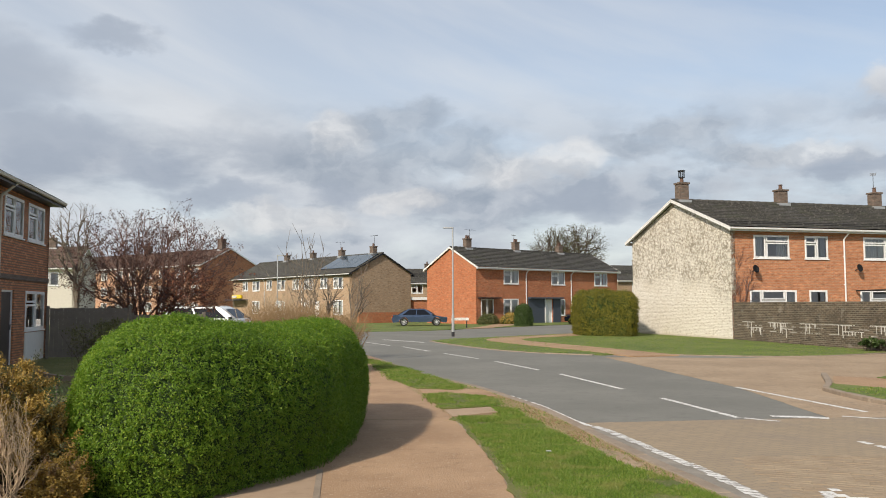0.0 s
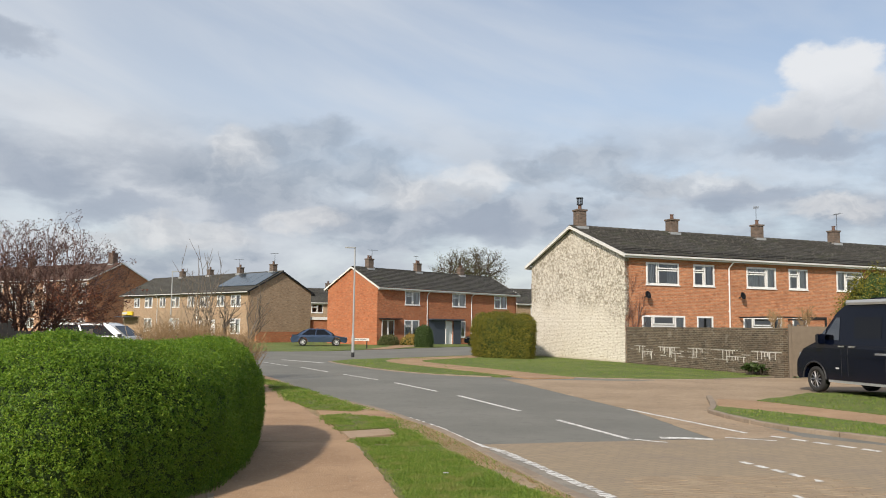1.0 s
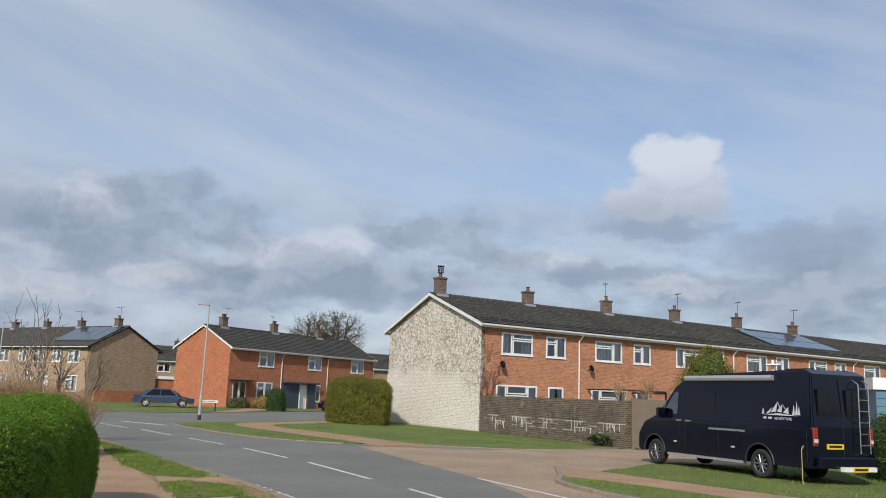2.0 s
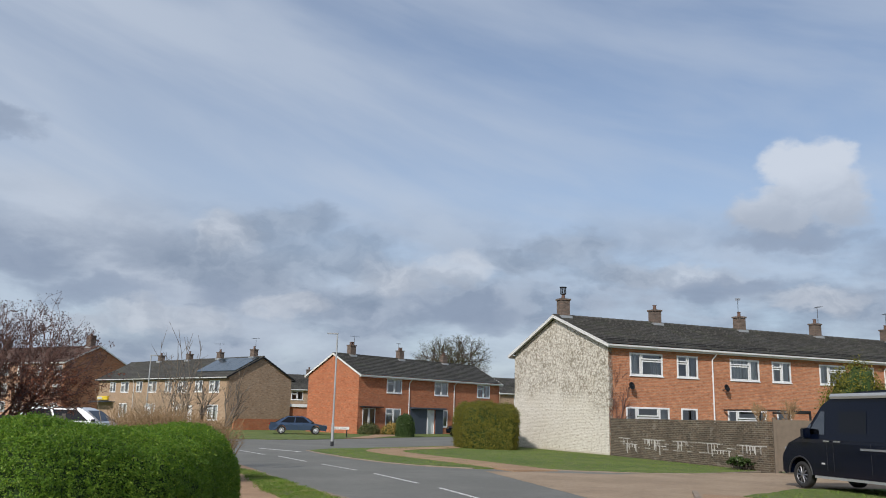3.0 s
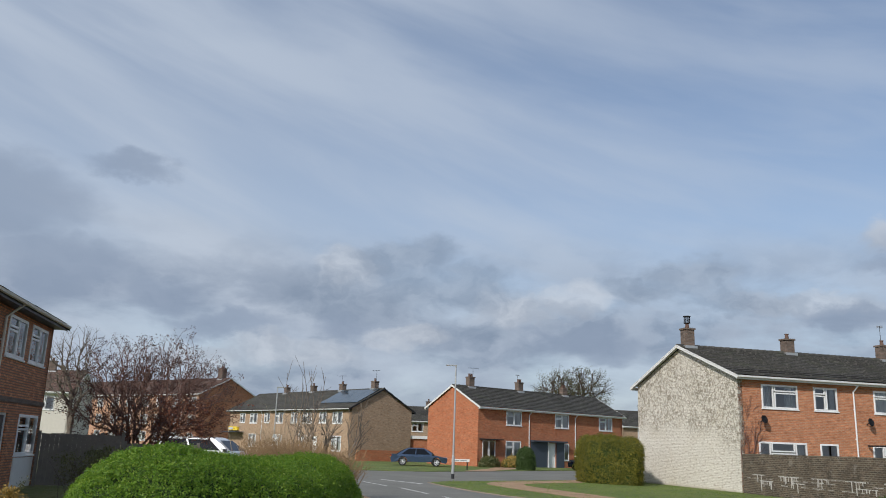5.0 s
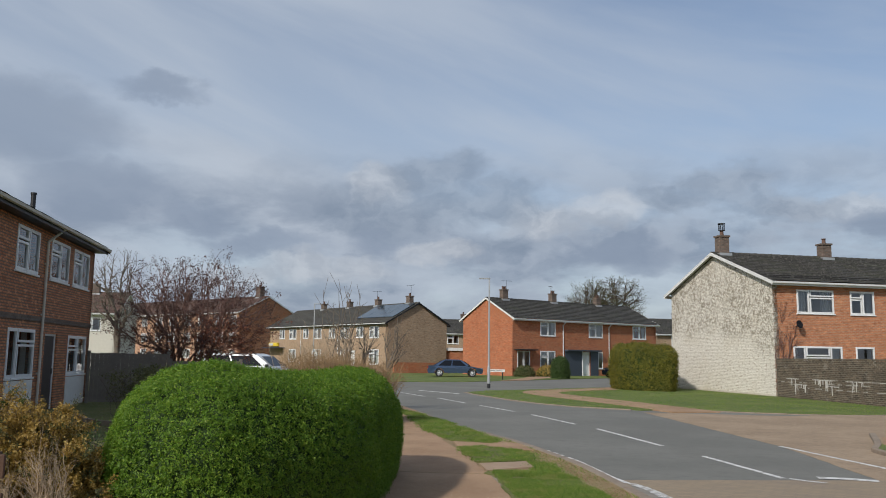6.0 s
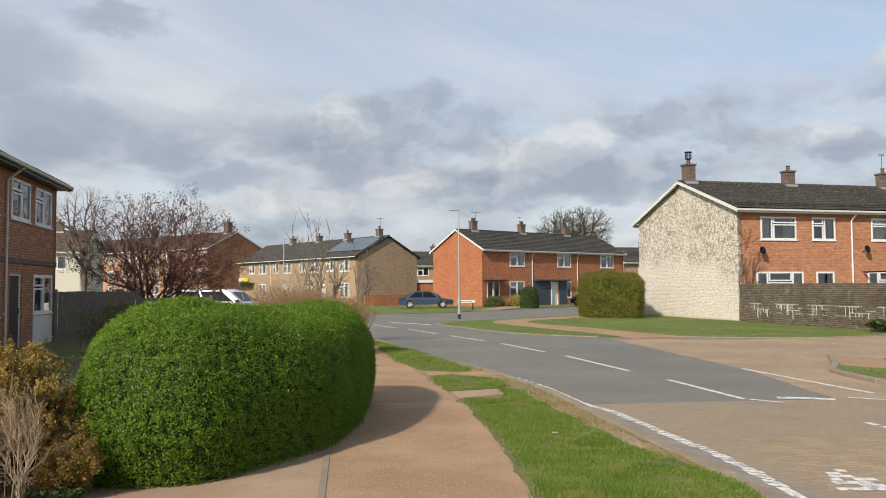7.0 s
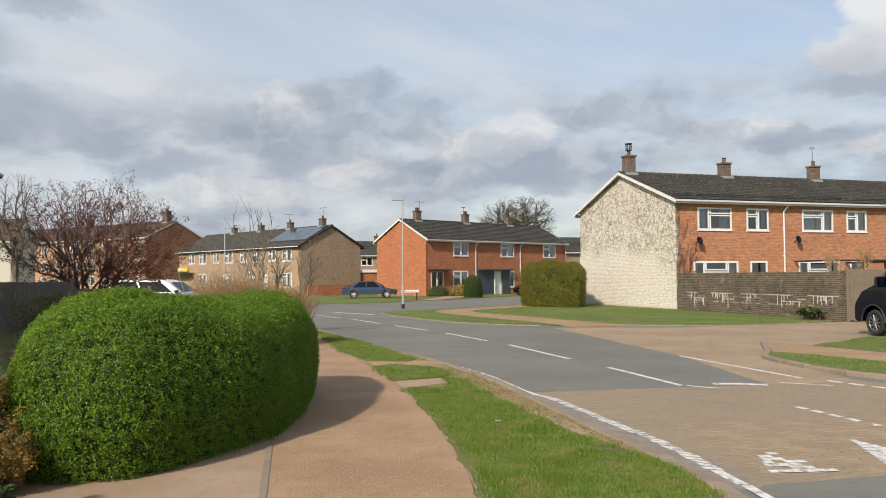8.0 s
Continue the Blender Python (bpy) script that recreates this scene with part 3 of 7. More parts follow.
# verge between footway and kerb, with two paved crossings
kerb_in = [(x - 0.16, y) for x, y in KERB]


def strip(y0, y1, inset_r=0.0):
    """The verge between two distances along the road."""
    def at(curve, y):
        for (xa, ya), (xb, yb) in zip(curve, curve[1:]):
            if ya <= y <= yb:
                return xa + (xb - xa) * (y - ya) / (yb - ya)
        return curve[-1][0]
    n = max(2, int((y1 - y0) / 0.5))
    ys = [y0 + (y1 - y0) * i / n for i in range(n + 1)]
    return [(at(PAVE_R, y) + 0.01, y) for y in ys], [(at(kerb_in, y) - inset_r, y) for y in ys]


def verge(name, y0, y1, inset, top, mat, label, rag=0.0):
    a, b = strip(y0, y1, inset)
    return slab(name, a + b[::-1], top, -0.14, mat, label, "verge", rag)


verge("verge_soil", -14, 31, 0.0, -0.012, "soil", "trodden bare earth along the kerb")
a, b = strip(-14, 12.1)
WORN = ((-20, 0.04), (7.3, 0.05), (8.0, 0.22), (8.7, 0.44), (9.4, 0.34), (10.3, 0.46), (11.3, 0.44), (12.2, 0.62))


def worn(y):
    """How far the bare earth reaches in from the kerb."""
    for (ya, wa), (yb, wb) in zip(WORN, WORN[1:]):
        if ya <= y <= yb:
            return wa + (wb - wa) * (y - ya) / (yb - ya)
    return 0.6


GRASS_NEAR = [(x, y) for x, y in a] + [(x - worn(y) + 0.12 * noise.noise((x, y * 1.7, 0)), y) for x, y in b[::-1]]
slab("verge_grass", GRASS_NEAR, 0.012, -0.13, "turf", "mown green grass verge with worn edges", "grass", 0.10)
GRASS_MID = [(-0.02, 13.2), (0.46, 13.34), (0.88, 13.6), (0.95, 14.3), (0.78, 14.9), (0.1, 15.5), (-0.36, 15.25)]
slab("verge_grass", GRASS_MID, 0.012, -0.13, "turf", "small patch of worn grass between two crossings", "grass", 0.07)
GRASS_FAR = [(-0.5, 16.35), (0.28, 16.05), (0.42, 16.7), (-0.3, 19.3), (-1.25, 22.4), (-2.6, 26.2), (-2.6, 25.3), (-2.0, 23.0), (-1.15, 18.4)]
slab("verge_grass", GRASS_FAR, 0.012, -0.13, "turf", "narrow grass verge beside the footway", "grass", 0.07)
slab("sandy_patch", [(1.62, 9.55), (1.86, 9.62), (2.02, 9.2), (2.08, 8.6), (1.95, 8.45), (1.78, 8.9)], -0.006, -0.05, "side_tarmac", "pale gravelly patch worn into the verge", "soil", 0.08)
slab("crossing_slab", [(0.13, 12.2), (0.84, 12.68), (0.75, 13.3), (0.02, 12.97)], 0.016, -0.13, "concrete", "pale concrete crossing slab set in the verge", "paving")
slab("crossing_path", [(-0.38, 15.5), (1.0, 15.0), (0.75, 16.2), (-0.5, 16.4)], 0.002, -0.13, "tarmac", "worn tarmac crossing path", "path")
slab("crossing_path", [(-2.3, 24.5), (-1.85, 25.0), (-2.6, 27.6), (-3.3, 27.4)], 0.002, -0.13, "tarmac", "worn tarmac crossing path", "path")


def kerb_line(name, pts, w, h, label, parent=None):
    """Kerb stones laid end to end along a line, each one a piece."""
    base = thing(name, pose(0, 0, 0), label, "kerb", kind="structure")
    run, last, k = 0.0, Vector(pts[0]), 0
    marks = [Vector(pts[0])]
    for p in pts[1:]:
        v = Vector(p)
        while (v - last).length > 0.915:
            last = last + (v - last).normalized() * 0.915
            marks.append(last.copy())
    for i, (p, q) in enumerate(zip(marks, marks[1:])):
        if p.y < 3 or p.length > 62:
            continue
        d = (q - p).normalized()
        nrm = Vector((-d.y, d.x)) * w
        g = d * 0.006
        bm = bmesh.new()
        lift = random.uniform(-0.006, 0.006)
        prism(bm, [tuple(p + g), tuple(q - g), tuple(q - g + nrm), tuple(p + g + nrm)], "z", -0.14, h + lift)
        soften(bm, 0.012)
        part("kerb_stone", bm, "kerb", base)
    return base


kerb_line("kerb_near", KERB, 0.15, -0.005, "low pale kerb stones along the footway")

footway_edge = [(x + 0.012, y) for x, y in PAVE_R]
kerb_line("footway_edging", [p for p in footway_edge if 3.5 < p[1] < 12.2], -0.045, 0.008, "thin worn concrete edging between footway and grass")

# the corner green with its lamp, the lawn before the white house
ISLAND = ranged([(-0.55, 38.6), (0.1, 35.9), (1.62, 31.6), (3.2, 28.9), (5.3, 27.3)], 5)
GREEN = ISLAND + [(6.6, 28.2), (9.6, 26.6), (12.5, 26.6), (15.8, 28.6), (14.4, 38), (11.2, 50), (9.0, 48.5), (6.3, 46.5), (2.8, 42.8), (0.4, 40.6)]
slab("lawn_corner", GREEN, 0.004, -0.14, "lawn", "rough mown lawn on the corner before the houses", "lawn", 0.1)
path_c = ranged([(6.9, 26.6), (5.6, 30.5), (3.7, 35.6), (2.9, 38.6), (3.6, 41.2), (6.4, 44.4), (8.6, 47.6)], 5)
pl, pr = [], []
for (xa, ya), (xb, yb) in zip(path_c, path_c[1:]):
    d = Vector((xb - xa, yb - ya)).normalized()
    pl.append((xa - d.y * 0.85, ya + d.x * 0.85)), pr.append((xa + d.y * 0.85, ya - d.x * 0.85))
slab("footpath_corner", pl + pr[::-1], 0.016, -0.13, "tarmac", "curving brown tarmac footpath over the lawn", "path", 0.0)
kerb_line("kerb_corner", [(x, y) for x, y in ISLAND], -0.13, 0.0, "weathered kerb stones round the corner lawn")
kerb_line("kerb_lawn", ranged([(7.2, 27.7), (9.6, 26.6), (12.5, 26.6), (15.8, 28.6)], 6), -0.13, 0.0, "weathered kerb stones before the lawn")
slab("lawn_far", [(-60, 60), (-9, 53.5), (-5.8, 52.6), (-3.0, 53), (-0.6, 54.6), (2.2, 58.4), (8, 66.5), (22, 84), (40, 130), (-60, 130)], 0.004, -0.14, "lawn", "open grass before the far houses", "lawn", 0.15)
slab("footpath_far", [(1.5, 57.4), (3.6, 60.1), (6.0, 68), (6.2, 71), (4.4, 71), (3.6, 66)], 0.012, -0.13, "tarmac", "brown path to the far houses", "path")

# the far side of the side road, where the van stands
KERB_R = ranged([(9.0, 19.3), (8.0, 16.9), (7.45, 15.9), (7.4, 15.0), (7.55, 13.3), (8.35, 11.7), (10.2, 7.5), (13, 0), (14, -12)], 5)
slab("verge_side", KERB_R[5:] + [(16.2, -12), (15.4, 0), (12.4, 6.2), (10.0, 12.1), (8.45, 15.9), (7.95, 16.7)], 0.045, -0.14, "lawn", "strip of grass behind the kerb", "grass", 0.05)
slab("pavement_side", [(8.0, 16.85), (8.5, 15.9), (10.05, 12.1), (12.45, 6.2), (15.45, 0), (17.6, 0), (14.3, 6.6), (11.0, 14.5), (9.75, 18.5), (9.0, 19.0)], -0.004, -0.14, "tarmac", "brown tarmac footway by the side road", "pavement")
slab("lawn_side", [(9.8, 18.6), (11.05, 14.5), (14.35, 6.6), (17.65, 0), (40, 0), (40, 21), (16, 21.2), (12.6, 20.9)], 0.004, -0.14, "lawn", "grass verge on which a van is parked", "grass", 0.1)
kerb_line("kerb_side", KERB_R, -0.13, 0.05, "low kerb stones at the corner of the side road")
slab("garden_left", [(-3.35, 8.2), (-4.6, 6.6), (-60, 5), (-60, 62), (-20, 49), (-13.5, 38), (-7.2, 31.8), (-4.6, 25), (-2.9, 18), (-1.9, 12.6), (-1.7, 9.4)], -0.02, -0.14, "turf", "untidy front garden ground", "garden")


slab("garden_behind", [(-0.98, -16), (-0.97, 1.99), (-9.02, 1.99), (-9.02, 5.0), (-60, 5), (-60, -16)], -0.008, -0.14, "turf", "plain grass behind the footway", "garden")
edging = [(-0.93, 3.0), (-0.965, 6.3), (-1.215, 8.35)]
slab("path_edging", [(x, y) for x, y in edging] + [(x - 0.06, y) for x, y in edging[::-1]], 0.006, -0.13, "kerb", "narrow stone edging between path and footway", "edging")
slab("footway_joint", [(-1.25, 11.96), (0.1, 11.88), (0.1, 11.905), (-1.25, 11.99)], 0.002, -0.05, "soil", "dirt-filled joint across the footway", "joint", 0.01)

# painted lines
def marking(pts, w, label="worn white dash on the road", z=-0.0275):
    """A painted line along points."""
    verts, faces = [], []
    for i, (x, y) in enumerate(pts):
        a = Vector(pts[max(i - 1, 0)])
        b = Vector(pts[min(i + 1, len(pts) - 1)])
        d = (b - a).normalized()
        verts += [(x - d.y * w / 2, y + d.x * w / 2, z), (x + d.y * w / 2, y - d.x * w / 2, z)]
        if i:
            faces.append((2 * i - 2, 2 * i - 1, 2 * i + 1, 2 * i))
    ob = raw("road_marking", verts, faces, "paint")
    return tagged(ob, label, "road marking", "painted road lines", "structure")


for p, q in (((-3.535, 37.64), (-2.234, 34.416)), ((-1.67, 33.445), (-0.505, 30.114)), ((0.049, 28.677), (1.097, 25.909)), ((1.563, 24.598), (2.467, 21.354)), ((2.836, 20.111), (3.583, 16.45)), ((3.943, 14.858), (4.389, 12.255))):
    marking([p, q], 0.10)
marking([(4.44, 12.20), (4.62, 12.02), (4.82, 11.84)], 0.09, z=-0.0205)
marking([(5.97, 12.36), (6.3, 12.15), (6.6, 11.95)], 0.08, z=-0.0205)
marking([(5.943, 16.742), (6.264, 14.761), (6.584, 12.848)], 0.10, "white give-way line at the side road", -0.0215)
marking([(4.904, 12.352), (5.292, 12.294), (5.671, 12.139)], 0.20, "thick worn white bar", -0.0195)
for i in range(6):
    x, y = 6.8 + 0.155 * i, 12.5 - 0.35 * i
    marking([(x, y), (x + 0.11, y - 0.25)], 0.12, z=-0.0205)
for i in range(5):
    x, y = 5.09 + 0.053 * i, 10.1 - 0.29 * i
    marking([(x, y), (x + 0.035, y - 0.2)], 0.10, z=-0.0205)
# dashes of the edge line, thick and broken, beside the near kerb
LINE = ranged([(1.25, 15.3), (1.59, 13.94), (1.87, 12.26), (1.99, 11.65), (2.18, 10.98), (2.36, 9.99), (2.51, 9.05), (2.65, 8.31), (2.72, 7.55), (2.74, 7.05), (2.76, 6.65), (2.79, 6.25), (2.82, 3.0)], 8)


def edge_bars():
    """The worn line by the kerb: long strokes first, then short slanting bars left on every other block."""
    run, nxt, i = 0.0, 0.0, 0
    rs = random.Random(4)
    for (xa, ya), (xb, yb) in zip(LINE, LINE[1:]):
        ln = math.hypot(xb - xa, yb - ya)
        while nxt < run + ln:
            t = (nxt - run) / ln
            x, y = xa + (xb - xa) * t, ya + (yb - ya) * t
            dx, dy = (xb - xa) / ln, (yb - ya) / ln
            if y > 14.0:
                step, bar, w, slant = 0.34, rs.uniform(0.14, 0.26), rs.uniform(0.05, 0.09), 0.03
            elif y > 11.75 or y < 7.0:
                step, bar, w, slant = 0.52, 0.505, rs.uniform(0.085, 0.10), 0.02
            else:
                step, bar, w, slant = 0.128, rs.uniform(0.085, 0.112), rs.uniform(0.10, 0.15), rs.uniform(0.03, 0.06)
            j = rs.uniform(-0.012, 0.012) if step < 0.2 else 0.0
            nx, ny = -dy * w / 2, dx * w / 2
            c = [(x + nx + j + dx * slant, y + ny + dy * slant), (x - nx + j - dx * slant, y - ny - dy * slant), (x - nx + j + dx * (bar - slant), y - ny + dy * (bar - slant)), (x + nx + j + dx * (bar + slant), y + ny + dy * (bar + slant))]
            if y > 2.6:
                tagged(raw("road_marking", [(p, q, -0.0175 if q < 11.75 else -0.0270) for p, q in c], [(0, 1, 2, 3)], "paint"), "broken white edge line by the kerb", "road marking", "painted road lines", "structure")
            nxt += step
        run += ln


edge_bars()
marking([(-2.913, 40.301), (-1.165, 37.776), (-0.874, 37.193)], 0.22, "faded white give-way line")
marking([(-2.865, 27.773), (-2.331, 26.511)], 0.12)


def hump_arrow(x, y, w, l, label, broken):
    """The tapering white tooth painted on the ramp, its paint cracked."""
    verts, faces = [], []
    rows = 9
    for i in range(rows):
        t0, t1 = i / rows, (i + 0.9) / rows
        cols = max(1, int((1 - t0) * 6))
        for c in range(cols):
            if broken and random.random() < 0.28 * t0 + 0.12:
                continue
            x0, x1 = x - w / 2 * (1 - t0) + w * (1 - t0) * c / cols, x - w / 2 * (1 - t0) + w * (1 - t0) * (c + 0.93) / cols
            n = len(verts)
            verts += [(x0, y + l * t0, -0.0175), (x1, y + l * t0, -0.0175), (x1, y + l * t1, -0.0175), (x0, y + l * t1, -0.0175)]
            faces.append((n, n + 1, n + 2, n + 3))
    tagged(raw("road_marking", verts, faces, "paint"), label, "road marking", "painted road lines", "structure")


hump_arrow(3.48, 6.76, 0.60, 1.02, "cracked white triangle on the ramp", True)
hump_arrow(4.61, 6.91, 0.60, 1.12, "white triangle on the ramp", False)


# ---------------------------------------------------------------- houses
def ring_frame(bm, x0, z0, x1, z1, f, ya, yb):
    """A rectangular frame in one piece."""
    def ring(y, d):
        return [bm.verts.new(p) for p in ((x0 + d, y, z0 + d), (x1 - d, y, z0 + d), (x1 - d, y, z1 - d), (x0 + d, y, z1 - d))]
    oa, ia, ob_, ib = ring(ya, 0), ring(ya, f), ring(yb, 0), ring(yb, f)
    for i in range(4):
        j = (i + 1) % 4
        for q in ((oa[i], oa[j], ia[j], ia[i]), (ob_[j], ob_[i], ib[i], ib[j]), (oa[j], oa[i], ob_[i], ob_[j]), (ia[i], ia[j], ib[j], ib[i])):
            bm.faces.new(q)


def window(house, x0, z0, x1, z1, bars, curtain=0.0, y=0.0):
    """A casement: bars are rectangles in fractions of the opening, each one a sash with its pane."""
    w, h, f = x1 - x0, z1 - z0, 0.06
    bm = bmesh.new()
    ring_frame(bm, x0, z0, x1, z1, 0.07, y - 0.012, y + 0.09)
    win = part("window", bm, "upvc", house, "white plastic casement window")
    for a, b, c, d in bars:
        xa, xb, za, zb = x0 + a * w + 0.025, x0 + c * w - 0.025, z0 + b * h + 0.025, z0 + d * h - 0.025
        bm = bmesh.new()
        ring_frame(bm, xa, za, xb, zb, f, y - 0.022, y + 0.05)
        part("sash", bm, "upvc", win)
        p0, p1, q0, q1 = xa + f - 0.002, xb - f + 0.002, za + f - 0.002, zb - f + 0.002
        raw("pane", [(p0, y + 0.016, q0), (p1, y + 0.016, q0), (p1, y + 0.016, q1), (p0, y + 0.016, q1)], [(0, 1, 2, 3)], "glass", win)
    bm = bmesh.new()
    box(bm, x0 - 0.04, y - 0.055, z0 - 0.05, x1 + 0.04, y + 0.06, z0)
    soften(bm, 0.006)
    part("sill", bm, "upvc", win)
    if curtain:
        for a, b in ((x0 + 0.03, x0 + w * curtain), (x1 - w * curtain, x1 - 0.03)):
            n = 14
            vs, fs = [], []
            for i in range(n + 1):
                xx, yy = a + (b - a) * i / n, y + 0.20 + 0.025 * math.sin(i * 2.1)
                vs += [(xx, yy, z0 + 0.02), (xx, yy, z1 - 0.02)]
                if i:
                    fs.append((2 * i - 2, 2 * i, 2 * i + 1, 2 * i - 1))
            raw("curtain", vs, fs, "curtain", win, "pale net curtain")
    return win


LARGE = [(0.0, 0.0, 0.34, 1.0), (0.34, 0.0, 1.0, 0.70), (0.34, 0.70, 1.0, 1.0)]
LARGE_R = [(0.66, 0.0, 1.0, 1.0), (0.0, 0.0, 0.66, 0.70), (0.0, 0.70, 0.66, 1.0)]
SMALL = [(0.0, 0.0, 0.5, 0.68), (0.0, 0.68, 0.5, 1.0), (0.5, 0.0, 1.0, 1.0)]
WIDE = [(0.0, 0.0, 0.25, 1.0), (0.25, 0.0, 0.75, 0.6), (0.25, 0.6, 0.75, 1.0), (0.75, 0.0, 1.0, 1.0)]
TWO = [(0.0, 0.0, 0.5, 1.0), (0.5, 0.0, 1.0, 1.0)]
ONE = [(0.0, 0.0, 1.0, 1.0)]


def holed_wall(name, house, length, top, holes, mat, y0=0.0, thick=0.25, z0=-0.2, label=""):
    """A wall along x with real openings."""
    xs = sorted({0.0, length, *[h[0] for h in holes], *[h[2] for h in holes]})
    zs = sorted({z0, top, *[min(max(v, z0), top) for h in holes for v in (h[1], h[3])]})
    solid = {(i, j) for i in range(len(xs) - 1) for j in range(len(zs) - 1)
             if not any(h[0] < (xs[i] + xs[i + 1]) / 2 < h[2] and h[1] < (zs[j] + zs[j + 1]) / 2 < h[3] for h in holes)}
    bm = bmesh.new()
    made = {}

    def corner(i, j, y):
        if (i, j, y) not in made:
            made[(i, j, y)] = bm.verts.new((xs[i], y, zs[j]))
        return made[(i, j, y)]

    ya, yb = y0, y0 + thick
    for i, j in solid:
        bm.faces.new([corner(*q) for q in ((i, j, ya), (i + 1, j, ya), (i + 1, j + 1, ya), (i, j + 1, ya))])
        bm.faces.new([corner(*q) for q in ((i, j + 1, yb), (i + 1, j + 1, yb), (i + 1, j, yb), (i, j, yb))])
        for (di, dj), (a, b) in (((-1, 0), ((i, j), (i, j + 1))), ((1, 0), ((i + 1, j), (i + 1, j + 1))), ((0, -1), ((i, j), (i + 1, j))), ((0, 1), ((i, j + 1), (i + 1, j + 1)))):
            if (i + di, j + dj) not in solid:
                bm.faces.new([corner(*a, ya), corner(*b, ya), corner(*b, yb), corner(*a, yb)])
    return part(name, bm, mat, house, label)


def roof_slope(house, length, y_e, z_e, y_r, z_r, mat, over, seed):
    """Courses of tiles as one stepped skin, a little uneven."""
    rs = random.Random(seed)
    n = max(8, int(math.hypot(y_r - y_e, z_r - z_e) / 0.33))
    nx = max(4, int((length + 2 * over) / 0.45))
    vs, fs = [], []
    for j in range(nx + 1):
        x = -over + (length + 2 * over) * j / nx
        sag = 0.03 * noise.noise((j * 0.2, seed, 0))
        for i in range(n):
            t0, t1 = i / n, (i + 1) / n
            dz = sag * math.sin(3.14 * t0) + rs.uniform(-0.010, 0.010)
            vs.append((x, y_e + (y_r - y_e) * t0, z_e + (z_r - z_e) * t0 + 0.07 + dz))
            vs.append((x, y_e + (y_r - y_e) * t1, z_e + (z_r - z_e) * t1 + 0.004))
    k = 2 * n
    for j in range(nx):
        for i in range(k - 1):
            a = j * k + i
            fs.append((a, a + k, a + k + 1, a + 1))
    return raw("roof", vs, fs, mat, house, "dark weathered tiles laid in courses")


def chimney(house, x, y, z0, z1, pots=1, cowl=False, w=0.62, d=0.5):
    bm = bmesh.new()
    box(bm, x - w / 2, y - d / 2, z0 - 0.5, x + w / 2, y + d / 2, z1)
    box(bm, x - w / 2 - 0.05, y - d / 2 - 0.05, z1, x + w / 2 + 0.05, y + d / 2 + 0.05, z1 + 0.09)
    ch = part("chimney", bm, "brick_chimney", house, "dark brick chimney stack")
    bm = bmesh.new()
    box(bm, x - w / 2 - 0.09, y - d / 2 - 0.12, z0 - 0.14, x + w / 2 + 0.09, y + d / 2 + 0.12, z0 + 0.05)
    part("flashing", bm, "steel", ch, "pale lead flashing")
    for i in range(pots):
        px = x + (i - (pots - 1) / 2) * 0.26
        bm = bmesh.new()
        tube(bm, (px, y, z1 + 0.09), (px, y, z1 + 0.34), 0.11, 0.09, 10)
        tube(bm, (px, y, z1 + 0.34), (px, y, z1 + 0.38), 0.12, 0.12, 10)
        part("chimney_pot", bm, "clay", ch)
    if cowl:
        bm = bmesh.new()
        for i in range(8):
            a = 6.2832 * i / 8
            tube(bm, (x + 0.15 * math.cos(a), y + 0.15 * math.sin(a), z1 + 0.36), (x + 0.15 * math.cos(a), y + 0.15 * math.sin(a), z1 + 0.72), 0.018, 0.018, 4)
        tube(bm, (x, y, z1 + 0.72), (x, y, z1 + 0.76), 0.2, 0.2, 10)
        tube(bm, (x, y, z1 + 0.36), (x, y, z1 + 0.38), 0.18, 0.18, 10)
        part("cowl", bm, "dark_metal", ch, "slatted metal chimney cowl")
    return ch


def aerial(house, x, y, z, h=0.9, turn=0.4):
    bm = bmesh.new()
    tube(bm, (x, y, z), (x, y, z + h), 0.018, 0.015, 5)
    c, s = math.cos(turn), math.sin(turn)
    tube(bm, (x - 0.55 * c, y - 0.55 * s, z + h - 0.08), (x + 0.45 * c, y + 0.45 * s, z + h - 0.02), 0.012, 0.012, 5)
    for i in range(6):
        t = -0.5 + 0.17 * i
        tube(bm, (x + t * c + 0.16 * s, y + t * s - 0.16 * c, z + h - 0.05), (x + t * c - 0.16 * s, y + t * s + 0.16 * c, z + h - 0.05), 0.008, 0.008, 4)
    part("aerial", bm, "dark_metal", house, "thin television aerial")


def dish(house, x, z):
    bm = bmesh.new()
    n = 14
    c = bm.verts.new((x, -0.27, z))
    rim = [bm.verts.new((x + 0.17 * math.cos(6.2832 * i / n), -0.32 + 0.06 * math.sin(6.2832 * i / n), z + 0.19 * math.sin(6.2832 * i / n))) for i in range(n)]
    for i in range(n):
        bm.faces.new((c, rim[i], rim[(i + 1) % n]))
    bmesh.ops.solidify(bm, geom=bm.faces[:], thickness=0.012)
    tube(bm, (x, -0.26, z), (x, 0.0, z - 0.12), 0.02, 0.02, 6)
    tube(bm, (x, -0.29, z - 0.2), (x - 0.04, -0.52, z - 0.06), 0.012, 0.012, 5)
    part("satellite_dish", bm, "dark_metal", house, "dark mesh satellite dish on the wall")


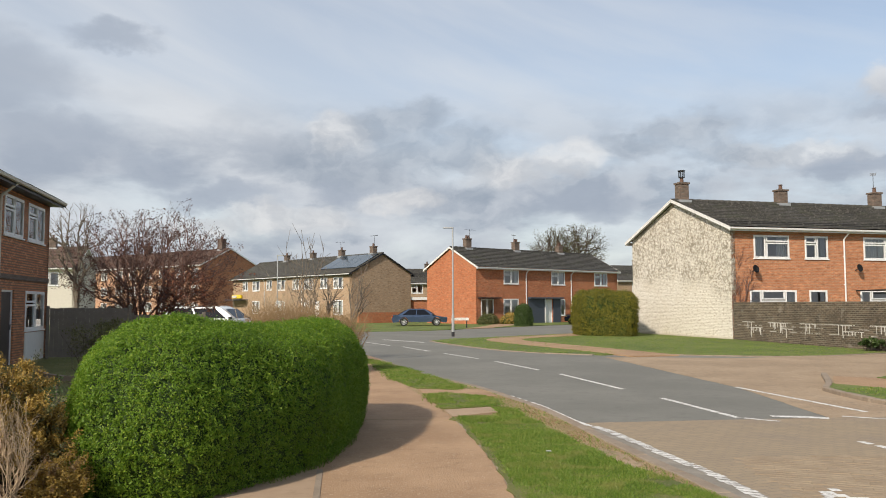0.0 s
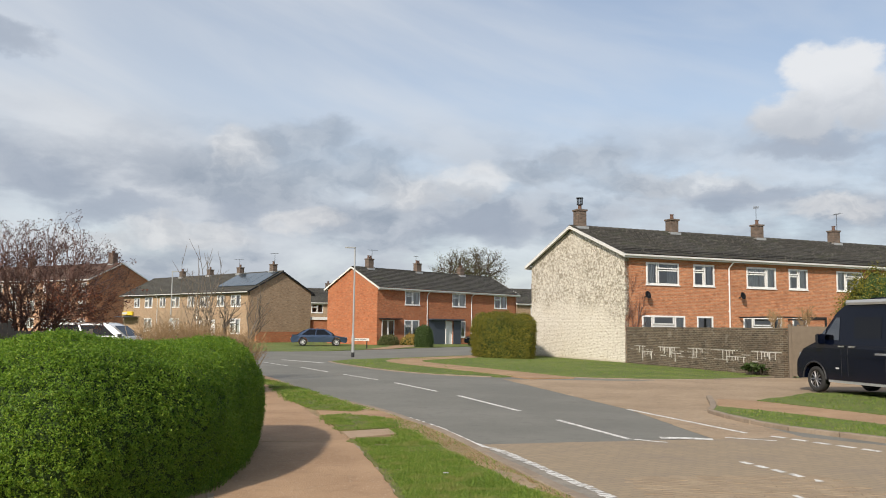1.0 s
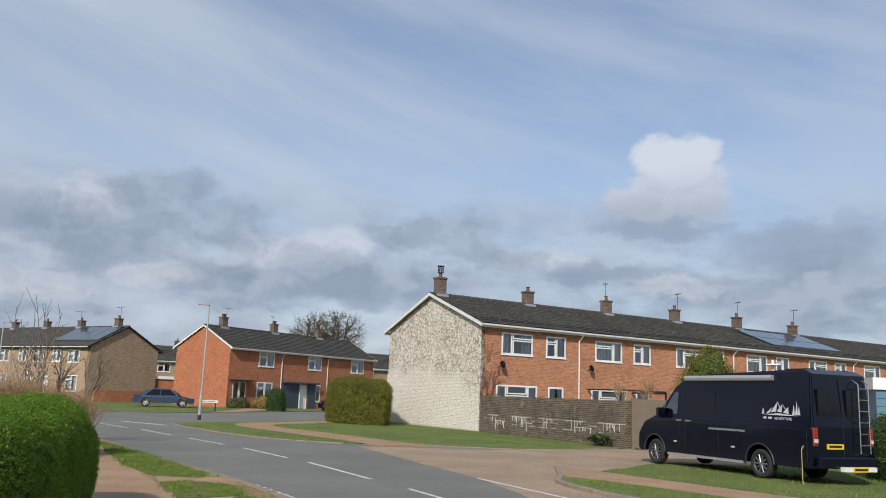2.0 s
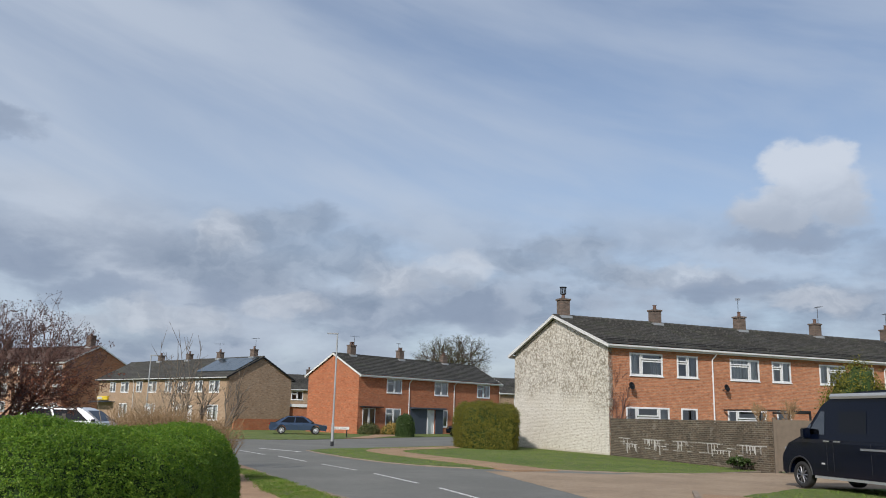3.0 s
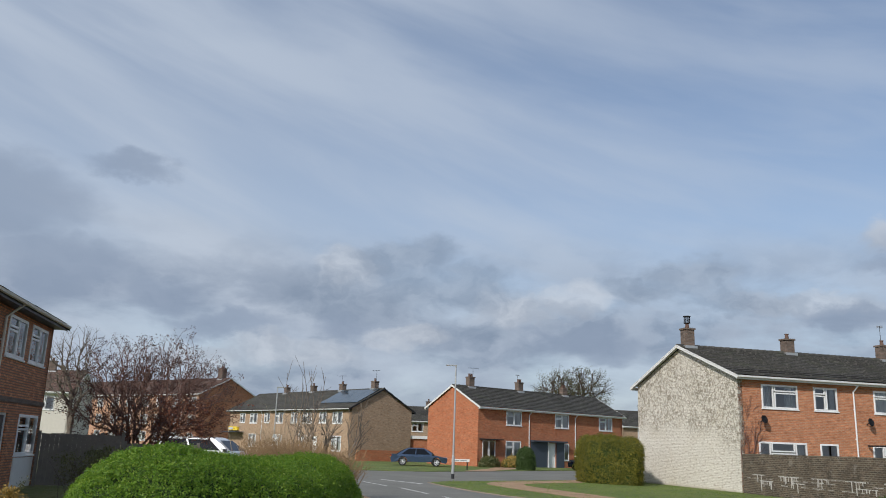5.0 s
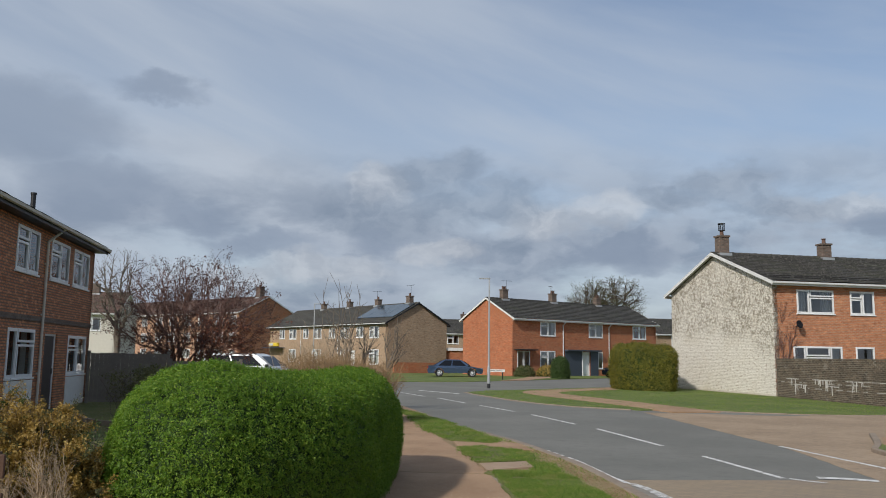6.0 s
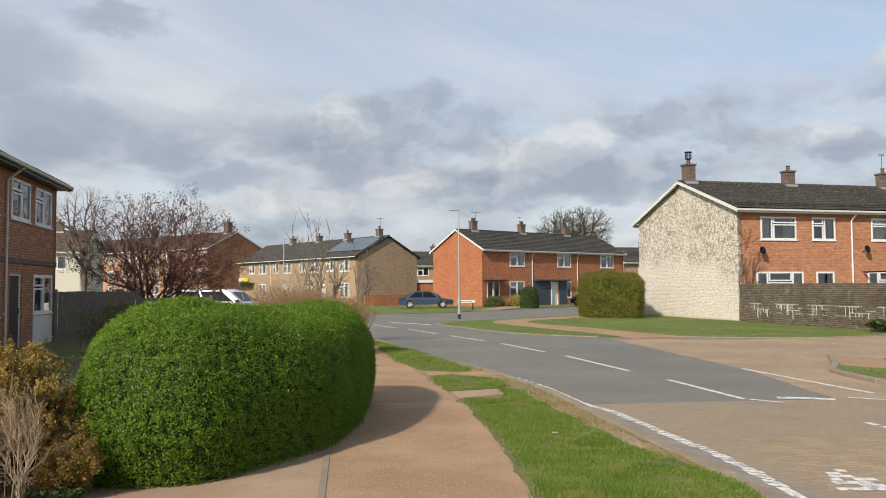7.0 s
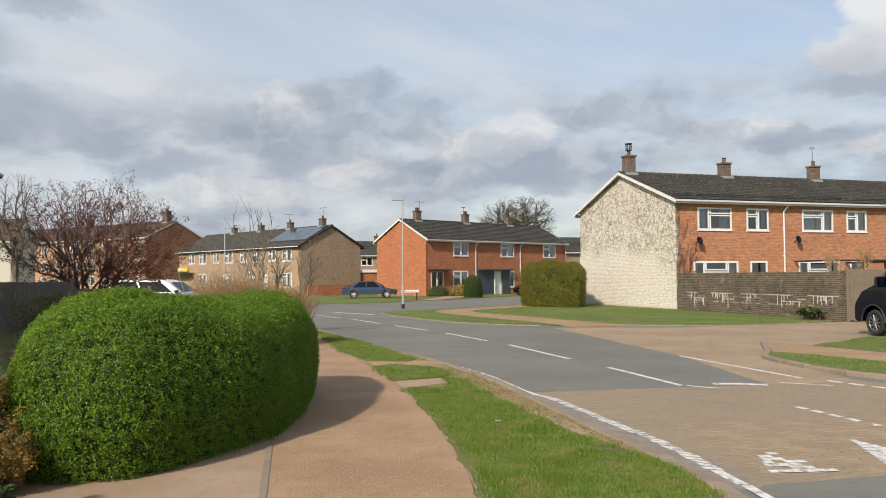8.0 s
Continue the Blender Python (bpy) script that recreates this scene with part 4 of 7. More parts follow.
def house_row(name, label, m, length, depth, eave, ridge, front, gable, roof, wins, doors=(), pipes=(), stacks=(), boards="white_paint", gable_far=None, over=0.16, eave_out=0.35, seed=1, gutter="upvc", group=""):
    """A two-storey terrace: front along x at y = 0, looking to -y; the gable at x = 0."""
    h = thing(name, m, label, "house", group)
    holes = [(q[0], q[1], q[2], q[3]) for q in wins] + [(q[0], -0.2, q[1], q[2]) for q in doors]
    holed_wall("front_wall", h, length, eave, holes, front)
    boxes("back_wall", [(0, depth - 0.25, -0.2, length, depth, eave)], front, h)
    boxes("inner_floor", [(0.3, 0.3, 2.45, length - 0.3, depth - 0.3, 2.6), (0.3, 0.3, -0.1, length - 0.3, depth - 0.3, 0.0)], "dark_room", h)
    boxes("inner_wall", [(0.3, 2.6, 0.0, length - 0.3, 2.75, eave - 0.2)], "pale_render", h)
    for nm, xa, xb, mt in (("gable_wall", -0.003, 0.25, gable), ("gable_wall", length - 0.25, length + 0.003, gable_far or gable)):
        bm = bmesh.new()
        prism(bm, [(0.0, -0.2), (depth, -0.2), (depth, eave), (depth / 2, ridge - 0.08), (0.0, eave)], "x", xa, xb)
        part(nm, bm, mt, h)
    rise = (ridge - eave) / (depth / 2)
    z_e = eave - rise * eave_out + 0.05
    roof_slope(h, length, -eave_out, z_e, depth / 2, ridge, roof, over, seed)
    roof_slope(h, length, depth + eave_out, z_e, depth / 2, ridge, roof, over, seed + 5)
    bm = bmesh.new()
    n = int(length / 0.45)
    for i in range(n):
        xa = -over + (length + 2 * over) * i / n
        tube(bm, (xa, depth / 2, ridge - 0.01), (xa + (length + 2 * over) / n * 1.03, depth / 2, ridge + 0.004), 0.105, 0.115, 8)
    part("ridge_tiles", bm, roof, h)
    for s, x in ((-1, -over - 0.02), (1, length + over - 0.01)):
        for ya, yb in ((-eave_out - 0.05, depth / 2), (depth + eave_out + 0.05, depth / 2)):
            bm = bmesh.new()
            ze = z_e - rise * 0.05
            prism(bm, [(ya, ze - 0.12), (yb, ridge - 0.11), (yb, ridge + 0.045), (ya, ze + 0.045)], "x", x, x + 0.03)
            part("bargeboard", bm, boards, h)
            bm = bmesh.new()
            prism(bm, [(ya, ze - 0.02), (yb, ridge - 0.03), (yb, ridge - 0.01), (ya, ze)], "x", min(x, x - s * over), max(x, x - s * over))
            part("soffit", bm, boards, h)
    boxes("fascia", [(-over, -eave_out + 0.02, z_e - 0.16, length + over, -eave_out + 0.05, z_e + 0.02), (-over, depth + eave_out - 0.05, z_e - 0.16, length + over, depth + eave_out - 0.02, z_e + 0.02)], boards, h)
    boxes("eaves_soffit", [(0, -eave_out + 0.05, z_e - 0.14, length, 0.02, z_e - 0.115)], boards, h)
    bm = bmesh.new()
    prism(bm, [(-eave_out - 0.10, z_e + 0.0), (-eave_out - 0.085, z_e - 0.07), (-eave_out - 0.03, z_e - 0.09), (-eave_out + 0.015, z_e - 0.06), (-eave_out + 0.015, z_e + 0.0), (-eave_out, z_e), (-eave_out - 0.01, z_e - 0.05), (-eave_out - 0.06, z_e - 0.06), (-eave_out - 0.085, z_e)], "x", -over, length + over)
    part("gutter", bm, gutter, h)
    for x in pipes:
        bm = bmesh.new()
        tube(bm, (x, -0.06, -0.1), (x, -0.06, z_e - 0.42), 0.036, 0.036, 8)
        tube(bm, (x, -0.06, z_e - 0.44), (x + 0.12, -eave_out - 0.03, z_e - 0.06), 0.036, 0.036, 8)
        for z in (1.0, 2.6, 4.0):
            box(bm, x - 0.05, -0.03, z, x + 0.05, 0.0, z + 0.05)
        part("downpipe", bm, gutter, h)
    for q in wins:
        window(h, *q[:4], q[4], q[5] if len(q) > 5 else 0.0)
    for x0, x1, top, mt in doors:
        bm = bmesh.new()
        box(bm, x0 + 0.06, 0.08, -0.05, x1 - 0.06, 0.13, top - 0.06)
        w = x1 - x0
        for za, zb in ((0.15, 0.85), (1.0, top - 0.3)):
            box(bm, x0 + 0.2, 0.065, za, x1 - 0.2, 0.085, zb)
        dr = part("door", bm, mt, h)
        boxes("door_frame", [(x0, 0.05, -0.05, x0 + 0.06, 0.15, top), (x1 - 0.06, 0.05, -0.05, x1, 0.15, top), (x0 + 0.06, 0.05, top - 0.06, x1 - 0.06, 0.15, top)], "upvc", dr)
        boxes("handle", [(x1 - 0.17, 0.03, 0.98, x1 - 0.14, 0.07, 1.14)], "chrome", dr)
    for s in stacks:
        chimney(h, *s)
    return h


def along(px, py, deg):
    return pose(px, py, 0, 0, 0, deg)


# the white-gabled terrace: six homes
U = 6.36
wins, pipes = [], []
for i in range(7):
    o = U * i
    wins += [(o + 1.27, 3.88, o + 3.28, 5.0, LARGE if i % 2 == 0 else LARGE_R, 0.47 if i % 2 else 0.3), (o + 4.17, 3.88, o + 5.52, 5.0, SMALL, 0.3 if i % 2 else 0.22),
             (o + 0.99, 1.15, o + 3.62, 2.34, WIDE, 0.14), (o + 4.35, 1.05, o + 5.39, 2.34, ONE)]
for x in (6.43, 19.05, 31.75):
    pipes.append(x)
white = house_row("terraced_house", "long orange-brick terrace with a white-painted rough gable and dark tiled roof", along(13.74, 38.9, 15), 44.6, 9.7, 5.40, 7.24,
                  "brick_orange", "gable_white", "tile", wins, (), pipes,
                  [(0.42, 4.85, 7.2, 8.12, 1, True, 0.54, 0.5), (6.62, 4.85, 7.2, 7.95, 1, False, 0.54, 0.5), (12.95, 4.85, 7.2, 8.0, 1, False, 0.54, 0.5), (19.2, 4.85, 7.2, 7.98, 1, False, 0.54, 0.5), (25.6, 4.85, 7.2, 8.0, 1, False, 0.54, 0.5), (32.0, 4.85, 7.2, 7.9, 1, False, 0.54, 0.5)], gable_far="brick_orange", over=0.26, seed=2)
for x in (12.9, 19.5, 25.7, 32.2):
    aerial(white, x, 4.85, 8.1, 1.1, 0.5 + x)
dish(white, 1.15, 3.35), dish(white, 7.1, 3.45)
for j in range(5):
    for r in range(2):
        x0 = 24.4 + j * 1.55
        y0, y1 = 1.0 + r * 1.6, 2.5 + r * 1.6
        zf = lambda y: 5.40 + (7.24 - 5.40) / 4.85 * y + 0.12
        bm = bmesh.new()
        prism(bm, [(y0, zf(y0)), (y1, zf(y1)), (y1, zf(y1) + 0.04), (y0, zf(y0) + 0.04)], "x", x0, x0 + 1.5)
        part("solar_panel", bm, "solar", white, "dark blue glass solar panel")
boxes("pergola", [(7.0, -2.6, 2.28, 10.4, -2.52, 2.36), (7.0, -0.1, 2.28, 7.08, -2.52, 2.36), (10.3, -0.1, 2.2, 10.4, -2.52, 2.3), (7.0, -2.6, 0, 7.08, -2.52, 2.28), (10.32, -2.6, 0, 10.4, -2.52, 2.28)], "dark_metal", white, "thin dark metal canopy frame")

# the red terrace beyond the green: three homes
wins = [(3.3, 3.57, 5.19, 4.82, SMALL, 0.2), (9.5, 3.56, 11.39, 4.82, SMALL, 0.3), (15.68, 3.55, 17.67, 4.82, SMALL, 0.2),
        (3.27, 0.63, 5.15, 2.22, SMALL, 0.47), (10.72, 0.65, 11.4, 2.2, ONE), (15.7, 0.65, 17.6, 2.2, SMALL, 0.2), (0.55, 0.12, 2.05, 2.2, TWO)]
red = house_row("terraced_house", "short red-brick terrace with dark tiled roof and white bargeboards", along(2.9, 71.6, 39), 19.2, 7.0, 5.12, 6.95,
                "brick_red", "brick_red", "tile", wins, [(8.66, 9.62, 2.18, "upvc"), (13.4, 14.4, 2.15, "upvc")], (6.1, 12.22),
                [(2.0, 3.5, 6.9, 7.75, 2), (8.2, 3.5, 6.9, 7.7, 2), (14.4, 3.5, 6.9, 7.6, 2)], seed=9)
aerial(red, 2.3, 3.5, 7.7, 1.0, 2.5), aerial(red, 8.0, 3.5, 7.7, 0.8, 0.5)
boxes("porch", [(6.35, -0.07, -0.1, 8.5, -0.003, 2.25), (9.7, -0.07, -0.1, 10.7, -0.003, 2.25), (6.3, -0.45, 2.25, 10.8, -0.003, 2.38)], "slate_blue", red, "dark slate-blue clad porch")
boxes("porch_post", [(8.52, -0.12, -0.1, 8.62, -0.03, 2.25)], "upvc", red)
boxes("door_canopy", [(0.2, -0.6, 2.24, 2.5, 0.0, 2.34)], "dark_metal", red)

# the buff terrace with the brown gable
BW = []
for i, o in enumerate((1.5, 7.1, 12.9, 18.7)):
    BW += [(o, 3.35, o + 1.75, 4.5, SMALL, 0.36), (o, 0.75, o + 1.75, 2.2, SMALL, 0.44), (o + 2.9, 3.4, o + 4.2, 4.5, SMALL, 0.36)]
# built mirrored: its gable stands at the near end of the front
buff = house_row("terraced_house", "buff-brick terrace with a brown gable and solar panels", along(-8.9 - 25.5 * math.cos(radians(130.5)) * -1, 79.5 + 25.5 * math.sin(radians(130.5)), 130.5 - 180), 25.5, 7.3, 4.92, 6.9,
                 "brick_buff", "brick_buff", "tile", [(25.5 - q[2], q[1], 25.5 - q[0], q[3], q[4], q[5]) for q in BW], [(25.5 - 6.9, 25.5 - 5.9, 2.1, "upvc"), (10.4, 11.4, 2.1, "upvc")], (8.0, 16.2),
                 [(24.0, 3.65, 6.9, 7.6, 1), (18.2, 3.65, 6.9, 7.5, 1), (12.4, 3.65, 6.9, 7.5, 1), (6.6, 3.65, 6.9, 7.5, 1)], boards="dark_metal", seed=14)
aerial(buff, 24.2, 3.65, 7.6, 1.2, 0.2), aerial(buff, 18.0, 3.65, 7.5, 1.0, 1.2)
for j in range(4):
    zf = lambda y: 4.92 + (6.9 - 4.92) / 3.65 * y + 0.12
    bm = bmesh.new()
    prism(bm, [(0.7, zf(0.7)), (3.3, zf(3.3)), (3.3, zf(3.3) + 0.04), (0.7, zf(0.7) + 0.04)], "x", 18.6 + j * 1.7, 20.25 + j * 1.7)
    part("solar_panel", bm, "solar", buff, "dark blue glass solar panel")
boxes("shop_sign", [(0.3, -0.25, 2.55, 2.6, -0.05, 2.95)], "sign_yellow", buff, "yellow and white shop fascia")
boxes("sign_lettering", [(0.4, -0.262, 2.62, 1.5, -0.252, 2.88)], "decal", buff)
boxes("shop_canopy", [(0.2, -1.2, 2.3, 4.0, 0.0, 2.4)], "slate_blue", buff)

# the house on the near left
LW = [(5.8, 3.65, 7.55, 4.8, SMALL, 0.0), (2.95, 3.65, 4.75, 4.8, SMALL, 0.0), (0.65, 3.65, 2.45, 4.8, SMALL, 0.2),
      (5.65, 0.95, 7.7, 2.2, LARGE, 0.2), (0.42, 0.93, 2.5, 2.12, SMALL, 0.2), (9.4, 3.65, 11.2, 4.8, SMALL, 0.2), (9.3, 0.95, 11.4, 2.2, SMALL, 0.2)]
left_len = 16.0
lx, ly, la = -13.1, 27.05, 282.0
near = house_row("terraced_house", "brown-brick house in shade with white windows and a dark eaves line", along(lx + left_len * math.cos(radians(la)), ly + left_len * math.sin(radians(la)), la - 180), left_len, 7.5, 5.24, 7.05,
                 "brick_brown", "brick_brown", "tile", [(left_len - q[2], q[1], left_len - q[0], q[3], q[4], q[5]) for q in LW], [(left_len - 4.75, left_len - 3.6, 2.12, "door_dark")], (left_len - 5.25,), [(left_len - 4.2, 2.6, 6.2, 6.9, 1)],
                 boards="dark_metal", over=0.1, eave_out=0.42, seed=21, gutter="pale_render")
bm = bmesh.new()
tube(bm, (left_len - 4.4, 0.7, 5.3), (left_len - 4.4, 0.7, 6.1), 0.07, 0.07, 10)
tube(bm, (left_len - 4.4, 0.7, 6.1), (left_len - 4.4, 0.7, 6.16), 0.085, 0.085, 10)
part("vent_pipe", bm, "dark_metal", near, "dark vent pipe through the roof")
boxes("window_panel", [(left_len - 7.7, -0.03, -0.1, left_len - 5.65, -0.001, 0.88)], "white_paint", near, "white painted boards under the window")
boxes("window_panel", [(left_len - 2.5, -0.03, -0.1, left_len - 0.42, -0.001, 0.86)], "white_paint", near, "white painted boards under the window")
boxes("string_course", [(0, -0.03, 2.42, left_len, 0.0, 2.56)], "brick_chimney", near)

# far left terraces
FW = []
for i in range(6):
    o = 2.5 + 7.2 * i
    for z in (0.9, 3.15, 5.4):
        FW += [(o, z, o + 1.7, z + 1.25, SMALL, 0.36), (o + 3.4, z, o + 4.9, z + 1.2, SMALL, 0.3)]
fl = 44.0
orange = house_row("terraced_house", "three-storey orange-brick block with a brown roof behind bare trees", along(-31.3 + fl * math.cos(radians(143)), 105.7 + fl * math.sin(radians(143)), -37), fl, 9.1, 7.1, 9.3,
                   "brick_peach", "brick_orange", "tile_red", FW, (), (12.4, 29.2, 40.5), [(fl - 1.8, 4.55, 9.25, 10.6, 2, False, 0.95, 0.75), (fl - 19, 4.55, 9.25, 10.4, 1, False, 0.9, 0.7)], seed=31)
pale = house_row("terraced_house", "pale rendered house end beyond the garden fence", along(-42, 72, 10), 9.0, 7.5, 5.2, 7.2, "pale_render", "pale_render", "tile_red",
                 [(2, 3.5, 3.6, 4.7, SMALL, 0.2), (6, 3.5, 7.6, 4.7, SMALL, 0.2), (2, 0.8, 3.6, 2.2, SMALL, 0.2)], (), (), [(6, 3.7, 7.1, 8.0, 1)], seed=41)
# roofs seen in the gaps
for px, py, ang, ln, s in ((20.5, 96, 20, 16, 51), (-6.0, 104, 15, 14, 52), (43, 60, -20, 14, 53)):
    house_row("terraced_house", "distant brick house, only roof and eaves in view", along(px, py, ang), ln, 7.5, 4.6 if s != 53 else 5.0, 6.4 if s != 53 else 7.4, "brick_buff", "brick_buff", "tile_red" if s == 53 else "tile",
              [(2, 3.2, 3.5, 4.3, SMALL, 0.2), (7, 3.2, 8.5, 4.3, SMALL, 0.2)], (), (), [(5, 3.75, 6.4, 7.1, 1)], seed=s, group="distant houses")
ext = thing("garage", along(-3.6, 84.5, 20), "low flat-roofed brick outbuilding with white fascia", "garage")
boxes("wall", [(0, 0, -0.2, 5.0, 5, 2.2)], "brick_red", ext)
boxes("flat_roof", [(-0.15, -0.15, 2.2, 5.15, 5.15, 2.5)], "upvc", ext, "white roof edge")


# ---------------------------------------------------------------- block pavers on the ramp, the nearest few hundred as pieces
def pavers():
    base = bpy.data.objects["block_paved_junction"]
    shapes = []
    for i in range(4):
        bm = bmesh.new()
        h = 0.002 + 0.0012 * i
        v = box(bm, -0.097, -0.047, -0.03, 0.097, 0.047, h)
        for q in v[4:]:
            q.co.x *= 0.97
            q.co.y *= 0.94
        bmesh.ops.recalc_face_normals(bm, faces=bm.faces)
        me = bpy.data.meshes.new("block")
        bm.to_mesh(me)
        bm.free()
        me.materials.append(M["paver_block"])
        shapes.append(me)
    rs = random.Random(8)
    turn = pose(0, 0, 0, 0, 0, math.degrees(math.atan2(-0.34, 0.94)))
    made = 0
    for j in range(-40, 130):
        for i in range(-20, 60):
            p = turn @ Vector((0.2 * i + 0.1 * (j % 2), 0.1 * j, 0))
            if 3.15 < p.x < 5.6 and 6.75 < p.y < 9.15 and p.y > 6.45 + 0.17 * (p.x - 2.9) and made < 300:
                ob = new("block", rs.choice(shapes))
                ob.parent = base
                ob.matrix_local = Matrix.Translation((p.x, p.y, -0.0245)) @ turn @ pose(0, 0, 0, rs.uniform(-0.4, 0.4), rs.uniform(-0.4, 0.4), rs.uniform(-0.8, 0.8))
                made += 1


def channel():
    """Two rows of grey blocks between the kerb and the painted line."""
    inner = [(x + 0.005, y) for x, y in KERB if 6.2 < y < 11.6]
    base = slab("paved_channel", inner + [(x + 0.26 - 0.2 * max(0.0, (y - 9.6) / 2.2), y) for x, y in inner[::-1]], -0.0225, -0.1, "block_grey", "strip of grey paving blocks along the kerb", "paving")
    me = bpy.data.meshes.new("block")
    bm = bmesh.new()
    for q in box(bm, -0.058, -0.096, -0.03, 0.058, 0.096, 0.003)[4:]:
        q.co.x *= 0.95
        q.co.y *= 0.97
    bmesh.ops.recalc_face_normals(bm, faces=bm.faces)
    bm.to_mesh(me)
    bm.free()
    me.materials.append(M["block_grey"])
    rs = random.Random(12)
    y = 6.35
    while y < 10.6:
        x = next(xa + (xb - xa) * (y - ya) / (yb - ya) for (xa, ya), (xb, yb) in zip(KERB, KERB[1:]) if ya <= y <= yb)
        for r in range(2 if y < 9.7 else 1):
            ob = new("block", me)
            ob.parent = base
            ob.matrix_local = Matrix.Translation((x + 0.068 + 0.125 * r, y + 0.1 * r, -0.0225)) @ pose(0, 0, 0, rs.uniform(-0.5, 0.5), rs.uniform(-0.5, 0.5), 8 + rs.uniform(-2, 2))
        y += 0.2


pavers()
channel()


# ---------------------------------------------------------------- plants
def closed_curve(points, n):
    pts = [Vector((*p, 0)) for p in points]
    m = len(pts)
    out = []
    for i in range(m):
        a, b, c, d = (pts[(i + j) % m] for j in (-1, 0, 1, 2))
        for j in range(n):
            t = j / n
            q = 0.5 * (2 * b + (c - a) * t + (2 * a - 5 * b + 4 * c - d) * t * t + (3 * b - a - 3 * c + d) * t ** 3)
            out.append((q.x, q.y))
    return np.array(out)


def leaf_cloud(pts, nrm, size, rng, tilt=0.8):
    """A folded four-point leaf at each place, turned about its outward direction."""
    n = len(pts)
    d = nrm + rng.normal(0, tilt, (n, 3))
    d /= np.linalg.norm(d, axis=1, keepdims=True)
    r = rng.normal(0, 1, (n, 3))
    u = np.cross(d, r)
    u /= np.linalg.norm(u, axis=1, keepdims=True)
    w = np.cross(d, u)
    s = size * rng.uniform(0.65, 1.35, (n, 1))
    v = np.stack([pts - u * s, pts + w * s * 0.52 + d * s * 0.12, pts + u * s, pts - w * s * 0.52 + d * s * 0.12], 1).reshape(-1, 3)
    return v, np.arange(4 * n).reshape(-1, 4)


def fast_mesh(name, verts, quads, mat, parent=None, label="", kind=""):
    me = bpy.data.meshes.new(name)
    k = quads.shape[1]
    me.vertices.add(len(verts))
    me.vertices.foreach_set("co", verts.astype(np.float32).ravel())
    me.loops.add(quads.size)
    me.loops.foreach_set("vertex_index", quads.astype(np.int32).ravel())
    me.polygons.add(len(quads))
    me.polygons.foreach_set("loop_start", np.arange(0, quads.size, k, dtype=np.int32))
    me.update(calc_edges=True)
    me.validate()
    me.materials.append(M[mat])
    ob = new(name, me)
    ob.parent = parent
    return tagged(ob, label, kind=kind)


def leafy(name, label, category, outline, height, leaves, size, mat, seed, power=3.4, shag=0.035, group="", z0=0.0, core="hedge_inner_shade", tilt=0.8, lump=0.05, lump_scale=1.6, clumps=0, clump_r=0.03, clump_out=0.02):
    """A clipped mass of leaves over a closed outline; height is a number or a function of x, y."""
    rng = np.random.default_rng(seed)
    cx, cy = np.mean(np.array(outline), 0)
    m = thing(name, pose(0, 0, 0), label, category, group)
    ring = closed_curve(outline, 10)
    nu, nv = len(ring), 26
    ang = np.linspace(0.0, math.pi / 2, nv)
    r, zz = np.cos(ang) ** (2 / power), np.sin(ang) ** (2 / power)
    r[-1], zz[0] = 0.02, 0.0
    P = np.zeros((nv, nu, 3))
    for i in range(nv):
        x = cx + (ring[:, 0] - cx) * r[i]
        y = cy + (ring[:, 1] - cy) * r[i]
        h = np.array([height(a, b) for a, b in zip(x, y)]) if callable(height) else np.full(nu, height)
        tuck = 1 - 0.06 * np.clip(1 - zz[i] / 0.25, 0, 1)
        P[i, :, 0], P[i, :, 1], P[i, :, 2] = cx + (x - cx) * tuck, cy + (y - cy) * tuck, z0 + h * zz[i]
    for i in range(nv):
        for j in range(nu):
            p = P[i, j]
            k = lump * noise.fractal((p[0] * lump_scale, p[1] * lump_scale, p[2] * lump_scale), 0.9, 2.0, 3)
            dx, dy = p[0] - cx, p[1] - cy
            l = math.hypot(dx, dy) + 1e-6
            P[i, j] += np.array((dx / l * k * r[i], dy / l * k * r[i], k * zz[i]))
    idx = np.arange(nu * nv).reshape(nv, nu)
    q = np.stack([idx[:-1], np.roll(idx, -1, 1)[:-1], np.roll(idx, -1, 1)[1:], idx[1:]], -1).reshape(-1, 4)
    V = P.reshape(-1, 3)
    # dark skin added just under the leaves, painting shade into their gaps
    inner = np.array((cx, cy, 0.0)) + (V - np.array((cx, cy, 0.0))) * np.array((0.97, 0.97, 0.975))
    fast_mesh("inner_shade_mass", inner, q, core, m)
    A, B, C, D = (V[q[:, i]] for i in range(4))
    nr = np.cross(C - A, D - B)
    area = np.linalg.norm(nr, axis=1) + 1e-9
    nr /= area[:, None]
    flip = ((A - np.array((cx, cy, 0.3))) * nr).sum(1) < 0
    nr[flip] *= -1
    count = clumps or leaves
    pick = rng.choice(len(q), count, p=area / area.sum())
    s, t = rng.random((count, 1)), rng.random((count, 1))
    pts = (A[pick] * (1 - s) + B[pick] * s) * (1 - t) + (D[pick] * (1 - s) + C[pick] * s) * t
    way = nr[pick]
    pts += way * rng.normal(0.0, shag, (count, 1))
    if clumps:                                           # shoots: a tuft of leaves round each place
        pts += way * rng.uniform(-clump_out, clump_out, (count, 1))
        own = rng.integers(0, clumps, leaves)
        off = rng.normal(0, clump_r, (leaves, 3))
        pts, way = pts[own] + off, way[own] + off / clump_r * 0.35
        pts[:, 2] = np.maximum(pts[:, 2], z0 + 0.01)
    v, f = leaf_cloud(pts, way, size, rng, tilt)
    fast_mesh("leaves", v, f, mat, m, kind="stuff")
    return m


